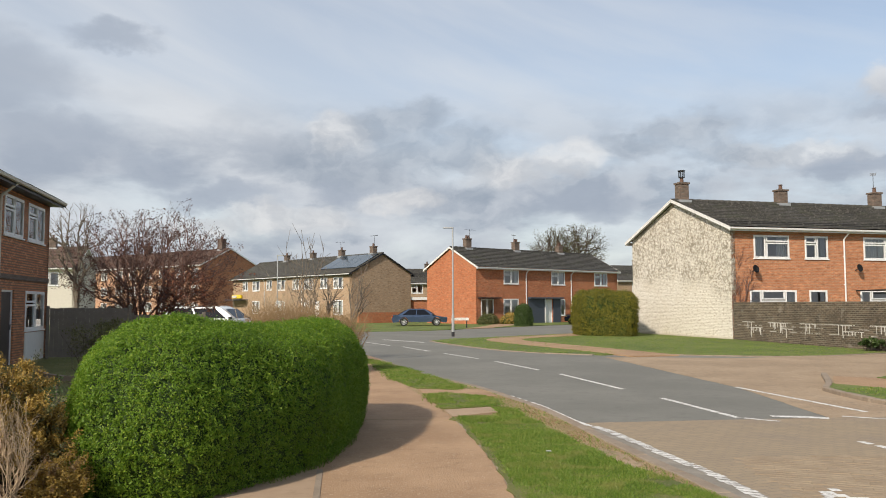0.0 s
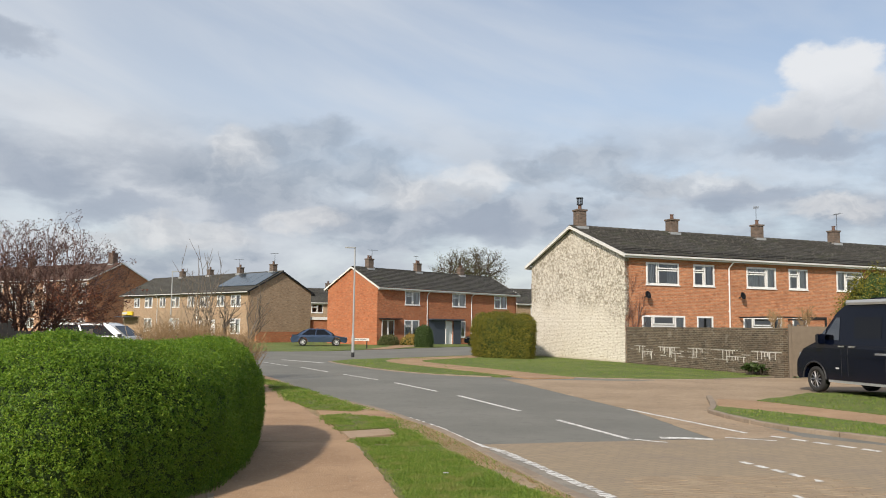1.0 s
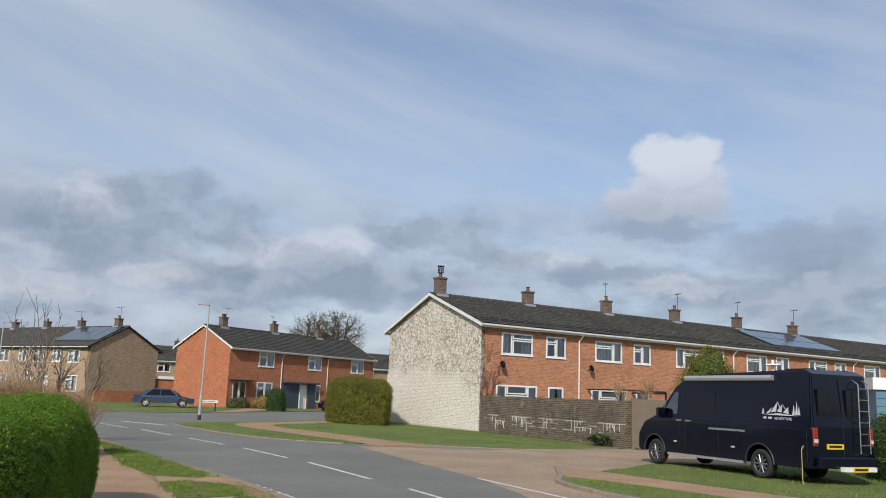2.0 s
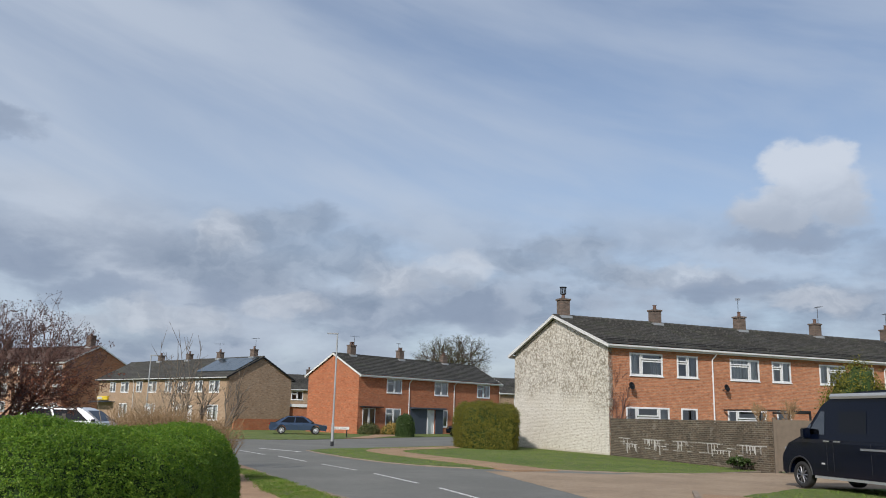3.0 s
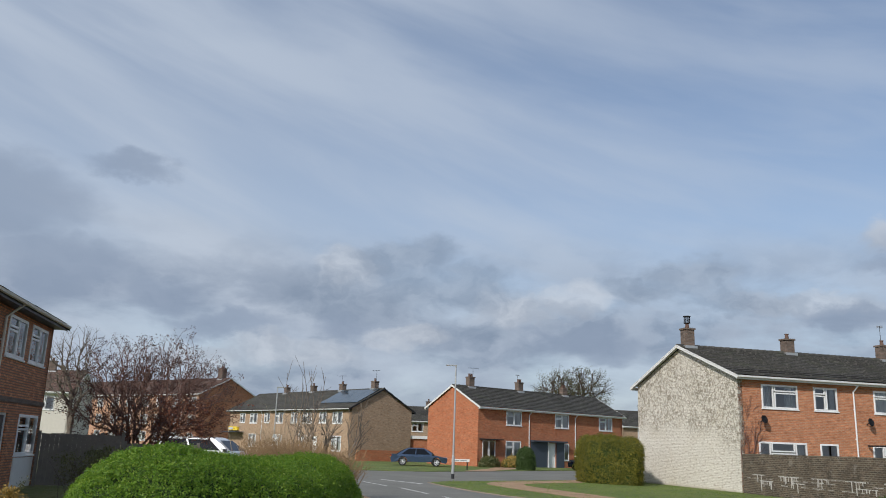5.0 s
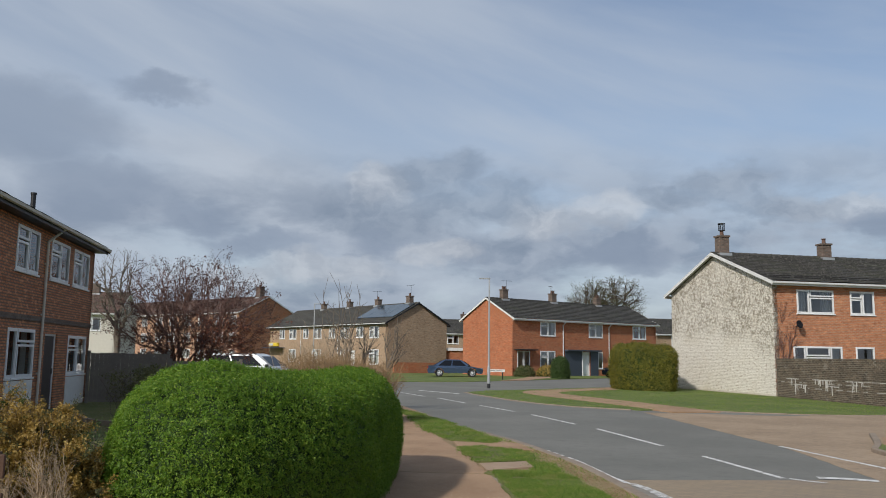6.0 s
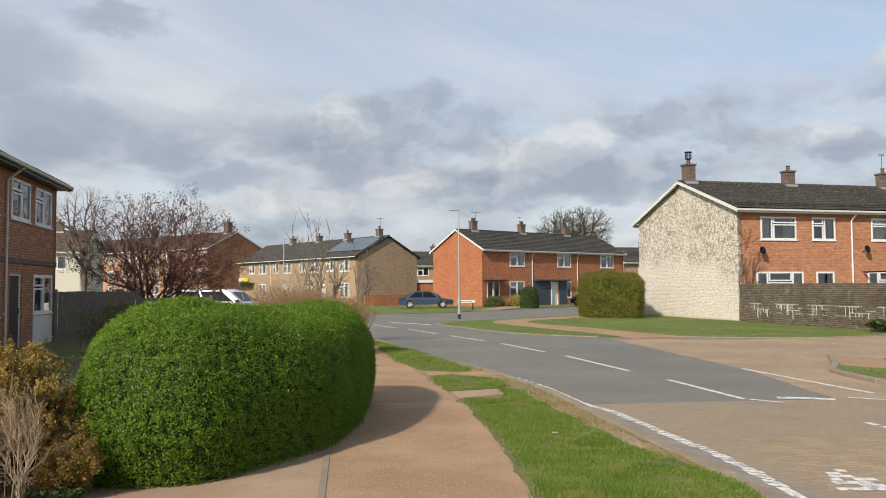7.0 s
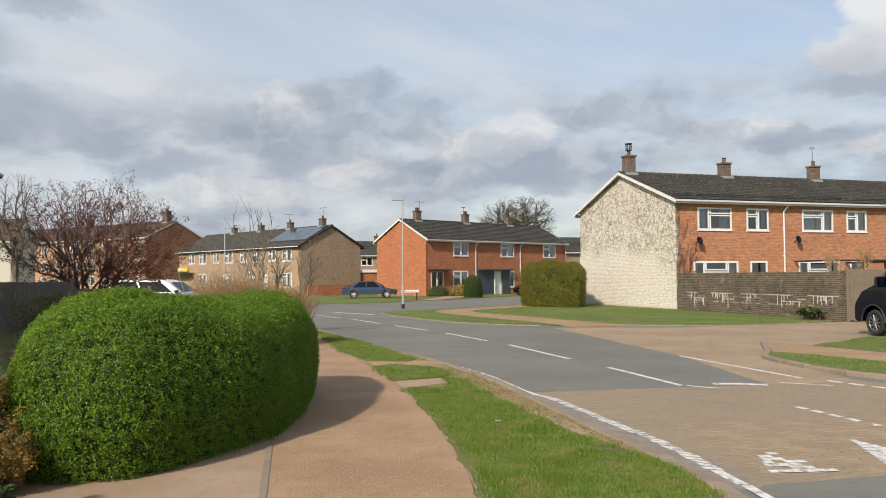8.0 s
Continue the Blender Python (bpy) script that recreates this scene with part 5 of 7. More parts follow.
def hedge_top(x, y):
    a = 0.27 * math.exp(-(((x + 2.75) / 0.95) ** 2 + ((y - 8.2) / 1.5) ** 2))
    b = 0.20 * math.exp(-(((x + 1.55) / 0.8) ** 2 + ((y - 10.9) / 1.5) ** 2))
    return 1.27 + a + b


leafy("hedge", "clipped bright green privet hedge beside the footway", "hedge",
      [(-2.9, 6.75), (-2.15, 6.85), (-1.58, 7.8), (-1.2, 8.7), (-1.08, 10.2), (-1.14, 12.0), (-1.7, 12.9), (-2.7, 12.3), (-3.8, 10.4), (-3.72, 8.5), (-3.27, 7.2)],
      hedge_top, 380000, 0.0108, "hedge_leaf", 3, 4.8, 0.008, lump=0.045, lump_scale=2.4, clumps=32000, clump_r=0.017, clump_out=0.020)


def conifer_top(x, y):
    """Three bushes grown into one, each with a rounded head."""
    return 2.06 + 0.32 * max(math.exp(-((x - c) / 0.62) ** 2) for c in (7.5, 8.7, 9.9))


leafy("hedge", "tall clipped yellow-green conifer hedge by the white gable", "hedge",
      [(7.55, 44.3), (8.7, 43.2), (9.8, 42.6), (10.25, 43.6), (10.2, 46.2), (8.4, 47.8), (7.4, 46.4)], conifer_top, 60000, 0.036, "conifer_leaf", 5, 6.0, 0.03, lump=0.22, lump_scale=0.75, clumps=6000, clump_r=0.06, clump_out=0.06)
leafy("bush", "round clipped dark green bush before the red terrace", "bush", [(5.7, 65.7), (6.4, 65.2), (7.2, 65.7), (6.5, 66.4)], 1.7, 4000, 0.06, "shrub_leaf", 6, 3.0, 0.05)
leafy("bush", "low green shrub under the red terrace window", "bush", [(3.0, 70.0), (4.2, 70.2), (4.8, 71.0), (3.4, 70.9)], 0.85, 2500, 0.06, "dark_leaf", 7, 2.4, 0.08)
leafy("bush", "low golden shrub by the red terrace wall", "bush", [(5.0, 71.6), (6.3, 71.4), (6.9, 72.8), (5.6, 72.9)], 0.9, 2500, 0.06, "gorse_leaf", 8, 2.2, 0.08)
leafy("hedge", "dark green garden hedge behind the parked van", "hedge", [(16.6, 16.2), (18.8, 15.4), (22, 16), (22, 17.6), (18.4, 18.2), (16.8, 17.6)], 1.75, 16000, 0.04, "shrub_leaf", 12, 4.0, 0.06)
leafy("bush", "large loose green bush behind the timber fence", "bush", [(17.2, 26.4), (18.4, 25.6), (20.0, 26.2), (19.6, 27.8), (18.0, 28.2)], 3.6, 26000, 0.04, "conifer_leaf", 13, 2.0, 0.10, lump=0.34, clumps=900, clump_r=0.13, clump_out=0.12)


class Limbs:
    """Tapered limbs gathered into one mesh, with the tips kept for leaves."""

    def __init__(self, seed):
        self.rng = random.Random(seed)
        self.v, self.f, self.tips, self.thin = [], [], [], 0.004

    def limb(self, a, b, r0, r1, n=5):
        d = (b - a).normalized()
        u = d.orthogonal().normalized()
        w = d.cross(u)
        k = len(self.v)
        for c, r in ((a, r0), (b, r1)):
            for i in range(n):
                t = 6.2832 * i / n
                self.v.append(tuple(c + (u * math.cos(t) + w * math.sin(t)) * r))
        for i in range(n):
            j = (i + 1) % n
            self.f.append((k + i, k + j, k + n + j, k + n + i))

    def grow(self, p, d, length, r, level, spread, up, kids, shrink=0.72):
        rng = self.rng
        steps = 3
        for s in range(steps):
            d = (d + Vector((rng.uniform(-1, 1), rng.uniform(-1, 1), rng.uniform(-0.6, 1))) * 0.16 + Vector((0, 0, up))).normalized()
            q = p + d * length / steps
            r1 = max(r * (0.86 if level else 0.7), self.thin)
            self.limb(p, q, r, r1, 6 if r > 0.03 else 4 if r > 0.008 else 3)
            p, r = q, r1
            if level and s < steps - 1 or level > 1:
                for _ in range(kids if s == steps - 1 else max(1, kids - 2)):
                    side = Vector((rng.uniform(-1, 1), rng.uniform(-1, 1), rng.uniform(-0.5, 0.9))).normalized()
                    self.grow(p, (d + side * spread).normalized(), length * shrink * rng.uniform(0.7, 1.1), r * 0.6, level - 1, spread, up, kids, shrink)
        if level <= 1:
            self.tips.append(p.copy())


def tree(name, label, category, base, seed, bark, height, stems=1, lean=0.0, levels=4, spread=0.8, up=0.05, kids=3, r0=0.12, leaves=0, leaf_mat_name="red_leaf", leaf_size=0.05, scatter=0.3, trunk=0.35, shrink=0.72, low_leaf=99.0, flat=1.0, thin=0.006):
    m = thing(name, pose(*base), label, category)
    L = Limbs(seed)
    L.thin = thin
    rng = L.rng
    for s in range(stems):
        a = 6.2832 * s / stems + rng.uniform(-0.4, 0.4)
        d = Vector((math.cos(a) * lean, math.sin(a) * lean * flat, 1)).normalized()
        p = Vector((math.cos(a) * 0.12 * (stems > 1), math.sin(a) * 0.12 * (stems > 1), -0.1))
        t0 = height * trunk * rng.uniform(0.8, 1.1)
        q = p + d * t0
        L.limb(p, q, r0, r0 * 0.75, 8)
        L.grow(q, d, height * 0.3, r0 * 0.72, levels, spread, up, kids, shrink)
    raw("trunk", L.v, L.f, bark, m)
    if leaves and L.tips:
        g = np.random.default_rng(seed)
        tips = np.array([tuple(t) for t in L.tips if t.z < low_leaf])
        pts = tips[g.integers(0, len(tips), leaves)] + g.normal(0, scatter, (leaves, 3))
        v, f = leaf_cloud(pts, np.tile((0, 0, 1.0), (leaves, 1)), leaf_size, g, 1.2)
        fast_mesh("crown", v, f, leaf_mat_name, m, kind="stuff")
    return m


class Crown(Limbs):
    """Limbs that part again and again on their way to points spread through a crown."""

    def fork(self, p, pts, tip, power=0.46, wander=0.10):
        g = self.rng
        n = len(pts)
        r = tip * n ** power
        c = Vector(pts.mean(0))
        reach = (c - p).length
        jit = Vector((g.uniform(-1, 1), g.uniform(-1, 1), g.uniform(-1, 1))) * reach * wander
        if n == 1:
            mid = p.lerp(c, 0.5) + jit
            self.limb(p, mid, r, r * 0.8, 3), self.limb(mid, c, r * 0.8, r * 0.45, 3)
            self.tips.append(c)
            for _ in range(2):
                s = mid.lerp(c, g.uniform(0.0, 0.9))
                e = s + ((c - p).normalized() + Vector((g.uniform(-1, 1), g.uniform(-1, 1), g.uniform(-0.5, 1)))) * reach * 0.22
                self.limb(s, e, r * 0.6, r * 0.35, 3)
                self.tips.append(e)
            return
        q = p.lerp(c, g.uniform(0.26, 0.42)) + jit
        self.limb(p, q, r * 1.06, r, 7 if r > 0.04 else 5 if r > 0.012 else 4)
        d = pts - pts.mean(0)
        axis = np.linalg.svd(d, full_matrices=False)[2][0] if n > 2 else d[0]
        order = np.argsort(d @ axis)
        cut = min(max(int(n * g.uniform(0.34, 0.66)), 1), n - 1)
        self.fork(q, pts[order[:cut]], tip, power, wander), self.fork(q, pts[order[cut:]], tip, power, wander)


def dome(seed, n, centre, radii, floor=-9.0, shell=0.45):
    """Points in an uneven ellipsoid, denser towards its skin."""
    g = np.random.default_rng(seed)
    d = g.normal(0, 1, (n * 4, 3))
    d /= np.linalg.norm(d, axis=1, keepdims=True)
    bulge = np.array([1 + 0.22 * noise.noise((a * 2.1, b * 2.1, c * 2.1 + seed)) for a, b, c in d])
    pts = np.array(centre) + d * np.array(radii) * (g.random((n * 4, 1)) ** shell) * bulge[:, None]
    return pts[pts[:, 2] > floor][:n]


def crown_tree(name, label, category, base, seed, bark, groups, tip, leaves=(), power=0.46):
    """groups: a foot and the points its limbs reach; leaves: mat, count, size, scatter and a box of x and z that keeps them."""
    m = thing(name, pose(*base), label, category)
    L = Crown(seed)
    for foot, pts, *own_tip in groups:
        L.fork(Vector(foot), pts, own_tip[0] if own_tip else tip, power)
    raw("trunk", L.v, L.f, bark, m)
    g = np.random.default_rng(seed)
    tips = np.array([tuple(t) for t in L.tips])
    for mat, count, size, scatter, xa, xb, zb in leaves:
        own = tips[(tips[:, 0] > xa) & (tips[:, 0] < xb) & (tips[:, 2] < zb)]
        pts = own[g.integers(0, len(own), count)] + g.normal(0, scatter, (count, 3))
        v, f = leaf_cloud(pts, np.tile((0, 0, 1.0), (count, 1)), size, g, 1.2)
        fast_mesh("crown", v, f, mat, m, kind="stuff")
    return m


plum = dome(11, 1320, (0.1, 0, 2.95), (3.45, 2.6, 2.55), 1.45)
stems = plum[np.argsort(np.arctan2(plum[:, 1], plum[:, 0]))]
crown_tree("tree", "spreading purple-leaved plum tree with many thin branches", "tree", (-11.2, 31.2, 0), 11, "twig_red",
           [((0.16 * math.cos(i * 1.05), 0.16 * math.sin(i * 1.05), -0.1), stems[i * 132:(i + 1) * 132]) for i in range(10)], 0.0085,
           [("plum_leaf", 21000, 0.032, 0.07, -9, 9, 9), ("red_leaf", 2600, 0.036, 0.10, 0.6, 9, 3.0), ("red_leaf", 2200, 0.036, 0.10, -9, 9, 2.6)], power=0.36)
crown_tree("tree", "bare pale-barked tree beside the brown house", "tree", (-19.0, 40.8, 0), 23, "bark_pale",
           [((0, 0, -0.1), dome(23, 460, (0.45, 0, 4.75), (1.85, 1.5, 2.45), 1.9, 0.5))], 0.0095)
crown_tree("tree", "bare dark tree standing behind the red terrace", "tree", (16.7, 109, 0), 31, "bark",
           [((0, 0, -0.1), dome(31, 1500, (0.1, 0, 8.5), (5.3, 4.2, 4.0), 4.6, 0.45))], 0.026, [("dark_leaf", 20000, 0.06, 0.2, -9, 9, 99)], power=0.30)
wands = np.array([(-0.85 + 0.115 * i + 0.07 * math.sin(i * 5.1), 0.3 * math.sin(i * 2.3), 3.15 + 0.42 * math.sin(i * 1.9) + 0.45 * math.exp(-((i - 5) / 3) ** 2)) for i in range(13)])
crown_tree("shrub", "tall bare shrub with upright pollarded stems", "shrub", (-4.0, 24.7, 0), 41, "bark_pale",
           [((0.02 * i, 0, -0.05), wands[i::4], 0.013) for i in range(4)] + [((0.1, 0, -0.05), dome(42, 150, (0.15, 0, 1.95), (0.95, 0.7, 0.85), 0.9)), ((0.15, 0, -0.05), dome(43, 34, (1.55, 0, 2.2), (0.55, 0.4, 0.7), 1.2))], 0.0095)
climber = crown_tree("shrub", "bare brown climber clinging to the brick wall", "shrub", (0, 0, 0), 43, "twig_red",
                     [((0.5, -0.06, -0.05), dome(44, 150, (0.85, -0.05, 2.9), (0.85, 0.04, 1.9), 0.6)), ((0.2, -0.06, -0.05), dome(45, 90, (0.35, -0.05, 2.2), (0.3, 0.04, 1.9), 0.4))], 0.0048)
climber.matrix_world = along(13.74, 38.9, 15)
tree("shrub", "leafless small tree behind the garden fence", "shrub", (16.9, 29.4, 0), 44, "twig_straw", 2.6, 2, 0.2, 4, 0.6, 0.08, 3, 0.05, 0)
tree("tree", "distant leafless tree beyond the long terrace", "tree", (46, 66, 0), 45, "bark", 5.0, 1, 0.0, 4, 0.7, 0.08, 3, 0.16, 0)
tree("tree", "distant leafless tree between the houses", "tree", (-4, 118, 0), 46, "bark", 5.0, 1, 0.0, 3, 0.7, 0.08, 4, 0.16, 800, "dark_leaf", 0.2, 0.5)


def twiggy(name, label, base, seed, mat, count, h, spread, r=0.006, lean=(0, 0)):
    """A stand of thin upright twigs."""
    m = thing(name, pose(*base), label, "shrub")
    L = Limbs(seed)
    g = L.rng
    for _ in range(count):
        a, d = g.uniform(0, 6.2832), spread * math.sqrt(g.random())
        p = Vector((math.cos(a) * d * 0.6, math.sin(a) * d * 0.6, -0.05))
        hh = h * g.uniform(0.6, 1.08)
        e = Vector((math.cos(a) * d + lean[0] + g.uniform(-0.32, 0.32) * h, math.sin(a) * d + lean[1] + g.uniform(-0.2, 0.2) * h, hh))
        mid = p.lerp(e, 0.5) + Vector((g.uniform(-1, 1), g.uniform(-1, 1), g.uniform(-0.5, 0.5))) * 0.13 * h
        L.limb(p, mid, r * 1.4, r, 4), L.limb(mid, e, r, r * 0.4, 4)
        for _ in range(3):
            t = g.uniform(0.4, 0.95)
            s = mid.lerp(e, t)
            L.limb(s, s + Vector((g.uniform(-1, 1), g.uniform(-1, 1), g.uniform(0.1, 1))) * 0.16 * h, r * 0.6, r * 0.25, 3)
    tagged(raw("twig_tangle", L.v, L.f, mat, m), kind="stuff")
    return m


twiggy("shrub", "dry straw-coloured shrub of upright twigs", (-3.75, 19.7, 0), 51, "twig_straw", 800, 1.58, 0.85, 0.007)
twiggy("shrub", "dry straw-coloured shrub of upright twigs", (-2.95, 20.6, 0), 52, "twig_straw", 600, 1.42, 0.9, 0.007)
twiggy("shrub", "tangle of dry brown stems behind the clipped hedge", (-4.1, 21.0, 0), 57, "twig_grey", 200, 1.5, 0.6, 0.006)
twiggy("shrub", "bare grey stick shrub behind the clipped hedge", (-4.3, 22.5, 0), 53, "twig_grey", 90, 2.3, 0.9, 0.008)


def sprays(name, label, base, seed, mat, count, h, spread, leaves, size):
    """A loose shrub: twigs with sprays of small leaves at their ends."""
    m = twiggy(name, label, base, seed, "bark", count, h, spread, 0.006)
    g = np.random.default_rng(seed)
    k = g.integers(0, 60, leaves)
    a, d = g.uniform(0, 6.2832, 60), spread * np.sqrt(g.random(60))
    c = np.stack([np.cos(a) * d, np.sin(a) * d, h * g.uniform(0.45, 1.0, 60)], 1)
    pts = c[k] + g.normal(0, 1, (leaves, 3)) * np.array((0.075, 0.075, 0.05)) * (h + 0.2)
    pts[:, 2] = np.abs(pts[:, 2])
    v, f = leaf_cloud(pts, np.tile((0, 0, 1.0), (leaves, 1)), size, g, 1.0)
    fast_mesh("leaves", v, f, mat, m, kind="stuff")
    return m


def frond_shrub(name, label, base, seed, fronds, h, spread, tip_mat, inner_mat="dark_leaf", bare=0.0, leaf=0.0105):
    """A feathery conifer: arching fronds, dull inside, with bright tufts at the tips; bare: share of fronds that are dead sticks."""
    m = thing(name, pose(*base), label, "shrub")
    L = Limbs(seed)
    g = np.random.default_rng(seed)
    inner, outer = [], []
    for _ in range(fronds):
        a = g.uniform(0, 6.2832)
        d = spread * math.sqrt(g.random())
        out = np.array((math.cos(a), math.sin(a), 0.0))
        lump = 1 + 0.28 * noise.noise((math.cos(a) * 1.6 + seed, math.sin(a) * 1.6, d * 3))
        top = h * lump * (1 - 0.45 * (d / spread) ** 2) * g.uniform(0.55, 1.0)
        p0 = out * d * 0.35 + np.array((0, 0, top * 0.15))
        p1 = out * d * 0.8 + np.array((g.normal(0, 0.03), g.normal(0, 0.03), top * 0.8))
        p2 = out * (d + 0.10) + np.array((g.normal(0, 0.05), g.normal(0, 0.05), top))
        A, B, C = Vector(p0), Vector(p1), Vector(p2)
        L.limb(A, B, 0.005, 0.0035, 4), L.limb(B, C, 0.0035, 0.0015, 3)
        dead = g.random() < bare
        for _ in range(7):                                 # side twigs in a flat fan
            s = B.lerp(C, g.uniform(-0.5, 0.95))
            e_ = s + (Vector(out) * 0.6 + Vector(g.normal(0, 0.7, 3)) + Vector((0, 0, 0.35))).normalized() * g.uniform(0.05, 0.12)
            L.limb(s, e_, 0.002, 0.001, 3)
            if not dead:
                n = 64
                along_ = g.random((n, 1))
                pts = np.array(s) * (1 - along_) + np.array(e_) * along_ + g.normal(0, 0.018, (n, 3))
                (outer if g.random() < 0.85 and top > h * 0.36 else inner).append(pts)
    tagged(raw("twig_tangle", L.v, L.f, "twig_grey" if bare > 0.3 else "bark", m), kind="stuff")
    for group, mat in ((inner, inner_mat), (outer, tip_mat)):
        if group:
            pts = np.concatenate(group)
            v, f = leaf_cloud(pts, np.tile((0, 0, 1.0), (len(pts), 1)), leaf, g, 1.0)
            fast_mesh("leaves", v, f, mat, m, kind="stuff")
    return m


frond_shrub("shrub", "golden-tipped conifer shrub in the front garden", (-3.62, 6.85, 0), 61, 280, 1.24, 0.40, "gorse_leaf")
frond_shrub("shrub", "dull green conifer shrub with golden tips", (-4.15, 7.0, 0), 62, 260, 1.34, 0.50, "gorse_leaf", "shrub_leaf")
frond_shrub("shrub", "golden-tipped conifer shrub in the front garden", (-4.0, 6.5, 0), 68, 280, 1.12, 0.42, "gorse_leaf")
frond_shrub("shrub", "low golden-brown conifer shrub beside the clipped hedge", (-3.06, 6.56, 0), 63, 70, 0.46, 0.11, "gorse_leaf", "dead_leaf", 0.1)
for i, (bx, by, hh) in enumerate(((-3.24, 6.16, 1.02), (-3.55, 6.0, 0.9))):
    fan = dome(54 + i, 520, (0, 0, hh * 0.56), (0.25, 0.20, hh * 0.46), 0.12, 0.5)
    fan = fan[np.argsort(np.arctan2(fan[:, 1], fan[:, 0]))]
    crown_tree("shrub", "dead grey-brown shrub, a bare fan of fine twigs", "shrub", (bx, by, 0), 54 + i, "twig_grey",
               [((0.04 * math.cos(j * 0.7), 0.04 * math.sin(j * 0.7), -0.03), fan[j * len(fan) // 9:(j + 1) * len(fan) // 9]) for j in range(9)], 0.0015, power=0.32)
sprays("shrub", "low dark plants between hedge and garden wall", (-4.5, 8.9, 0), 69, "dark_leaf", 40, 0.5, 0.8, 4000, 0.016)
sprays("shrub", "low dark plants between hedge and garden wall", (-5.2, 11.2, 0), 70, "shrub_leaf", 40, 0.6, 1.0, 4000, 0.02)
sprays("shrub", "dull dark shrub behind the front garden", (-6.5, 10.5, 0), 64, "dark_leaf", 60, 0.6, 1.1, 4000, 0.025)
sprays("shrub", "sparse dull shrub against the garden fence", (-7.5, 18.2, 0), 84, "dark_leaf", 50, 1.15, 0.7, 4000, 0.022)
sprays("shrub", "thin brownish-green shrub before the garden fence", (-8.3, 22.3, 0), 83, "dark_leaf", 60, 1.2, 1.2, 4500, 0.035)
sprays("weed", "pale green weeds at the foot of the garden fence", (-2.95, 6.05, 0), 65, "shrub_leaf", 12, 0.12, 0.22, 700, 0.025)
sprays("weed", "weeds and tall grass beside the parked van", (16.7, 15.7, 0), 66, "shrub_leaf", 60, 0.8, 0.5, 2500, 0.05)
sprays("weed", "weeds along the foot of the brick wall", (15.2, 28.9, 0), 67, "shrub_leaf", 30, 0.4, 0.5, 1200, 0.05)


def blades(name, label, outline, count, h, seed, mat="grass", z=0.008, fray=0.0, bare=-2.0):
    """Grass blades over an outline, thinner towards its rim."""
    g = np.random.default_rng(seed)
    o = np.array(outline)
    lo, hi = o.min(0), o.max(0)
    pts = np.zeros((0, 2))
    while len(pts) < count:
        c = lo + g.random((count, 2)) * (hi - lo)
        inside = np.zeros(count, bool)
        for (xa, ya), (xb, yb) in zip(o, np.roll(o, -1, 0)):
            if ya != yb:
                hit = ((ya > c[:, 1]) != (yb > c[:, 1])) & (c[:, 0] < (xb - xa) * (c[:, 1] - ya) / (yb - ya) + xa)
                inside ^= hit
        near = g.random(count) < np.clip(9.0 / np.maximum(c[:, 1], 4.0), 0, 1) ** 1.2
        keep = np.array([noise.noise((x * 2.3, y * 2.3, 9.0 + seed)) + 0.5 * noise.noise((x * 7.0, y * 7.0, 4.0)) > bare for x, y in c]) if bare > -1 else inside
        pts = np.concatenate([pts, c[inside & near & keep]])
    pts = pts[:count]
    tuft = np.array([noise.noise((x * 1.3, y * 1.3, seed)) + 0.6 * noise.noise((x * 4, y * 4, seed)) for x, y in pts])
    pts = pts + g.normal(0, 1, (count, 2)) * fray
    hh = h * np.clip(0.78 + 0.8 * tuft, 0.3, 1.8) * g.uniform(0.6, 1.3, count)
    a = g.uniform(0, 6.2832, count)
    w = 0.0035 + 0.0006 * np.maximum(pts[:, 1] - 5, 0)
    base = np.stack([pts[:, 0], pts[:, 1], np.full(count, z)], 1)
    side = np.stack([np.cos(a) * w, np.sin(a) * w, np.zeros(count)], 1)
    tip = base + np.stack([g.normal(0, 0.5, count) * hh, g.normal(0, 0.5, count) * hh, hh], 1)
    v = np.stack([base - side, base + side, tip], 1).reshape(-1, 3)
    ob = fast_mesh(name, v, np.arange(3 * count).reshape(-1, 3), mat, None, label, "stuff")
    ob["category"] = "grass"


edge_l, edge_r = strip(3.2, 12.1)
near_part = [(x + 0.09, y) for x, y in edge_l] + [(x - worn(y) + 0.12 * noise.noise((x, y * 1.7, 0)), y) for x, y in edge_r[::-1]]
blades("grass", "short green grass blades on the verge", near_part, 190000, 0.034, 71, fray=0.035, bare=-0.45)
blades("grass", "short worn grass blades on a small patch", GRASS_MID, 7000, 0.03, 72, fray=0.07, bare=-0.12)
blades("grass", "short grass blades beside the crossing slab", [(0.86, 12.0), (1.2, 12.0), (1.12, 13.3), (0.9, 13.6), (0.78, 13.3)], 2600, 0.04, 81, z=-0.008, fray=0.06)
blades("grass", "short grass blades on the narrow verge", GRASS_FAR, 11000, 0.036, 73, fray=0.07, bare=-0.25)
blades("grass", "thin green tufts on the trodden earth", [(x - 0.75, y) for x, y in KERB if 3 < y < 22] + [(x - 0.18, y) for x, y in KERB[::-1] if 3 < y < 22], 3600, 0.022, 80, z=-0.012)
blades("grass", "sparse dry grass on the trodden earth", [(x - 0.5, y) for x, y in KERB if 4 < y < 16] + [(x - 0.2, y) for x, y in KERB[::-1] if 4 < y < 16], 5000, 0.012, 74, "dead_leaf", -0.012)
blades("grass", "short grass beside the side road", [(7.5, 15.6), (7.6, 13.4), (8.4, 11.8), (10.2, 7.6), (12.2, 6.4), (10.0, 12.0), (8.4, 15.9)], 9000, 0.035, 75, z=0.042)
blades("grass", "short grass round the parked van", [(9.9, 18.5), (11.1, 14.5), (14.3, 6.8), (20, 8), (18, 20), (12.6, 20.7)], 14000, 0.04, 76)
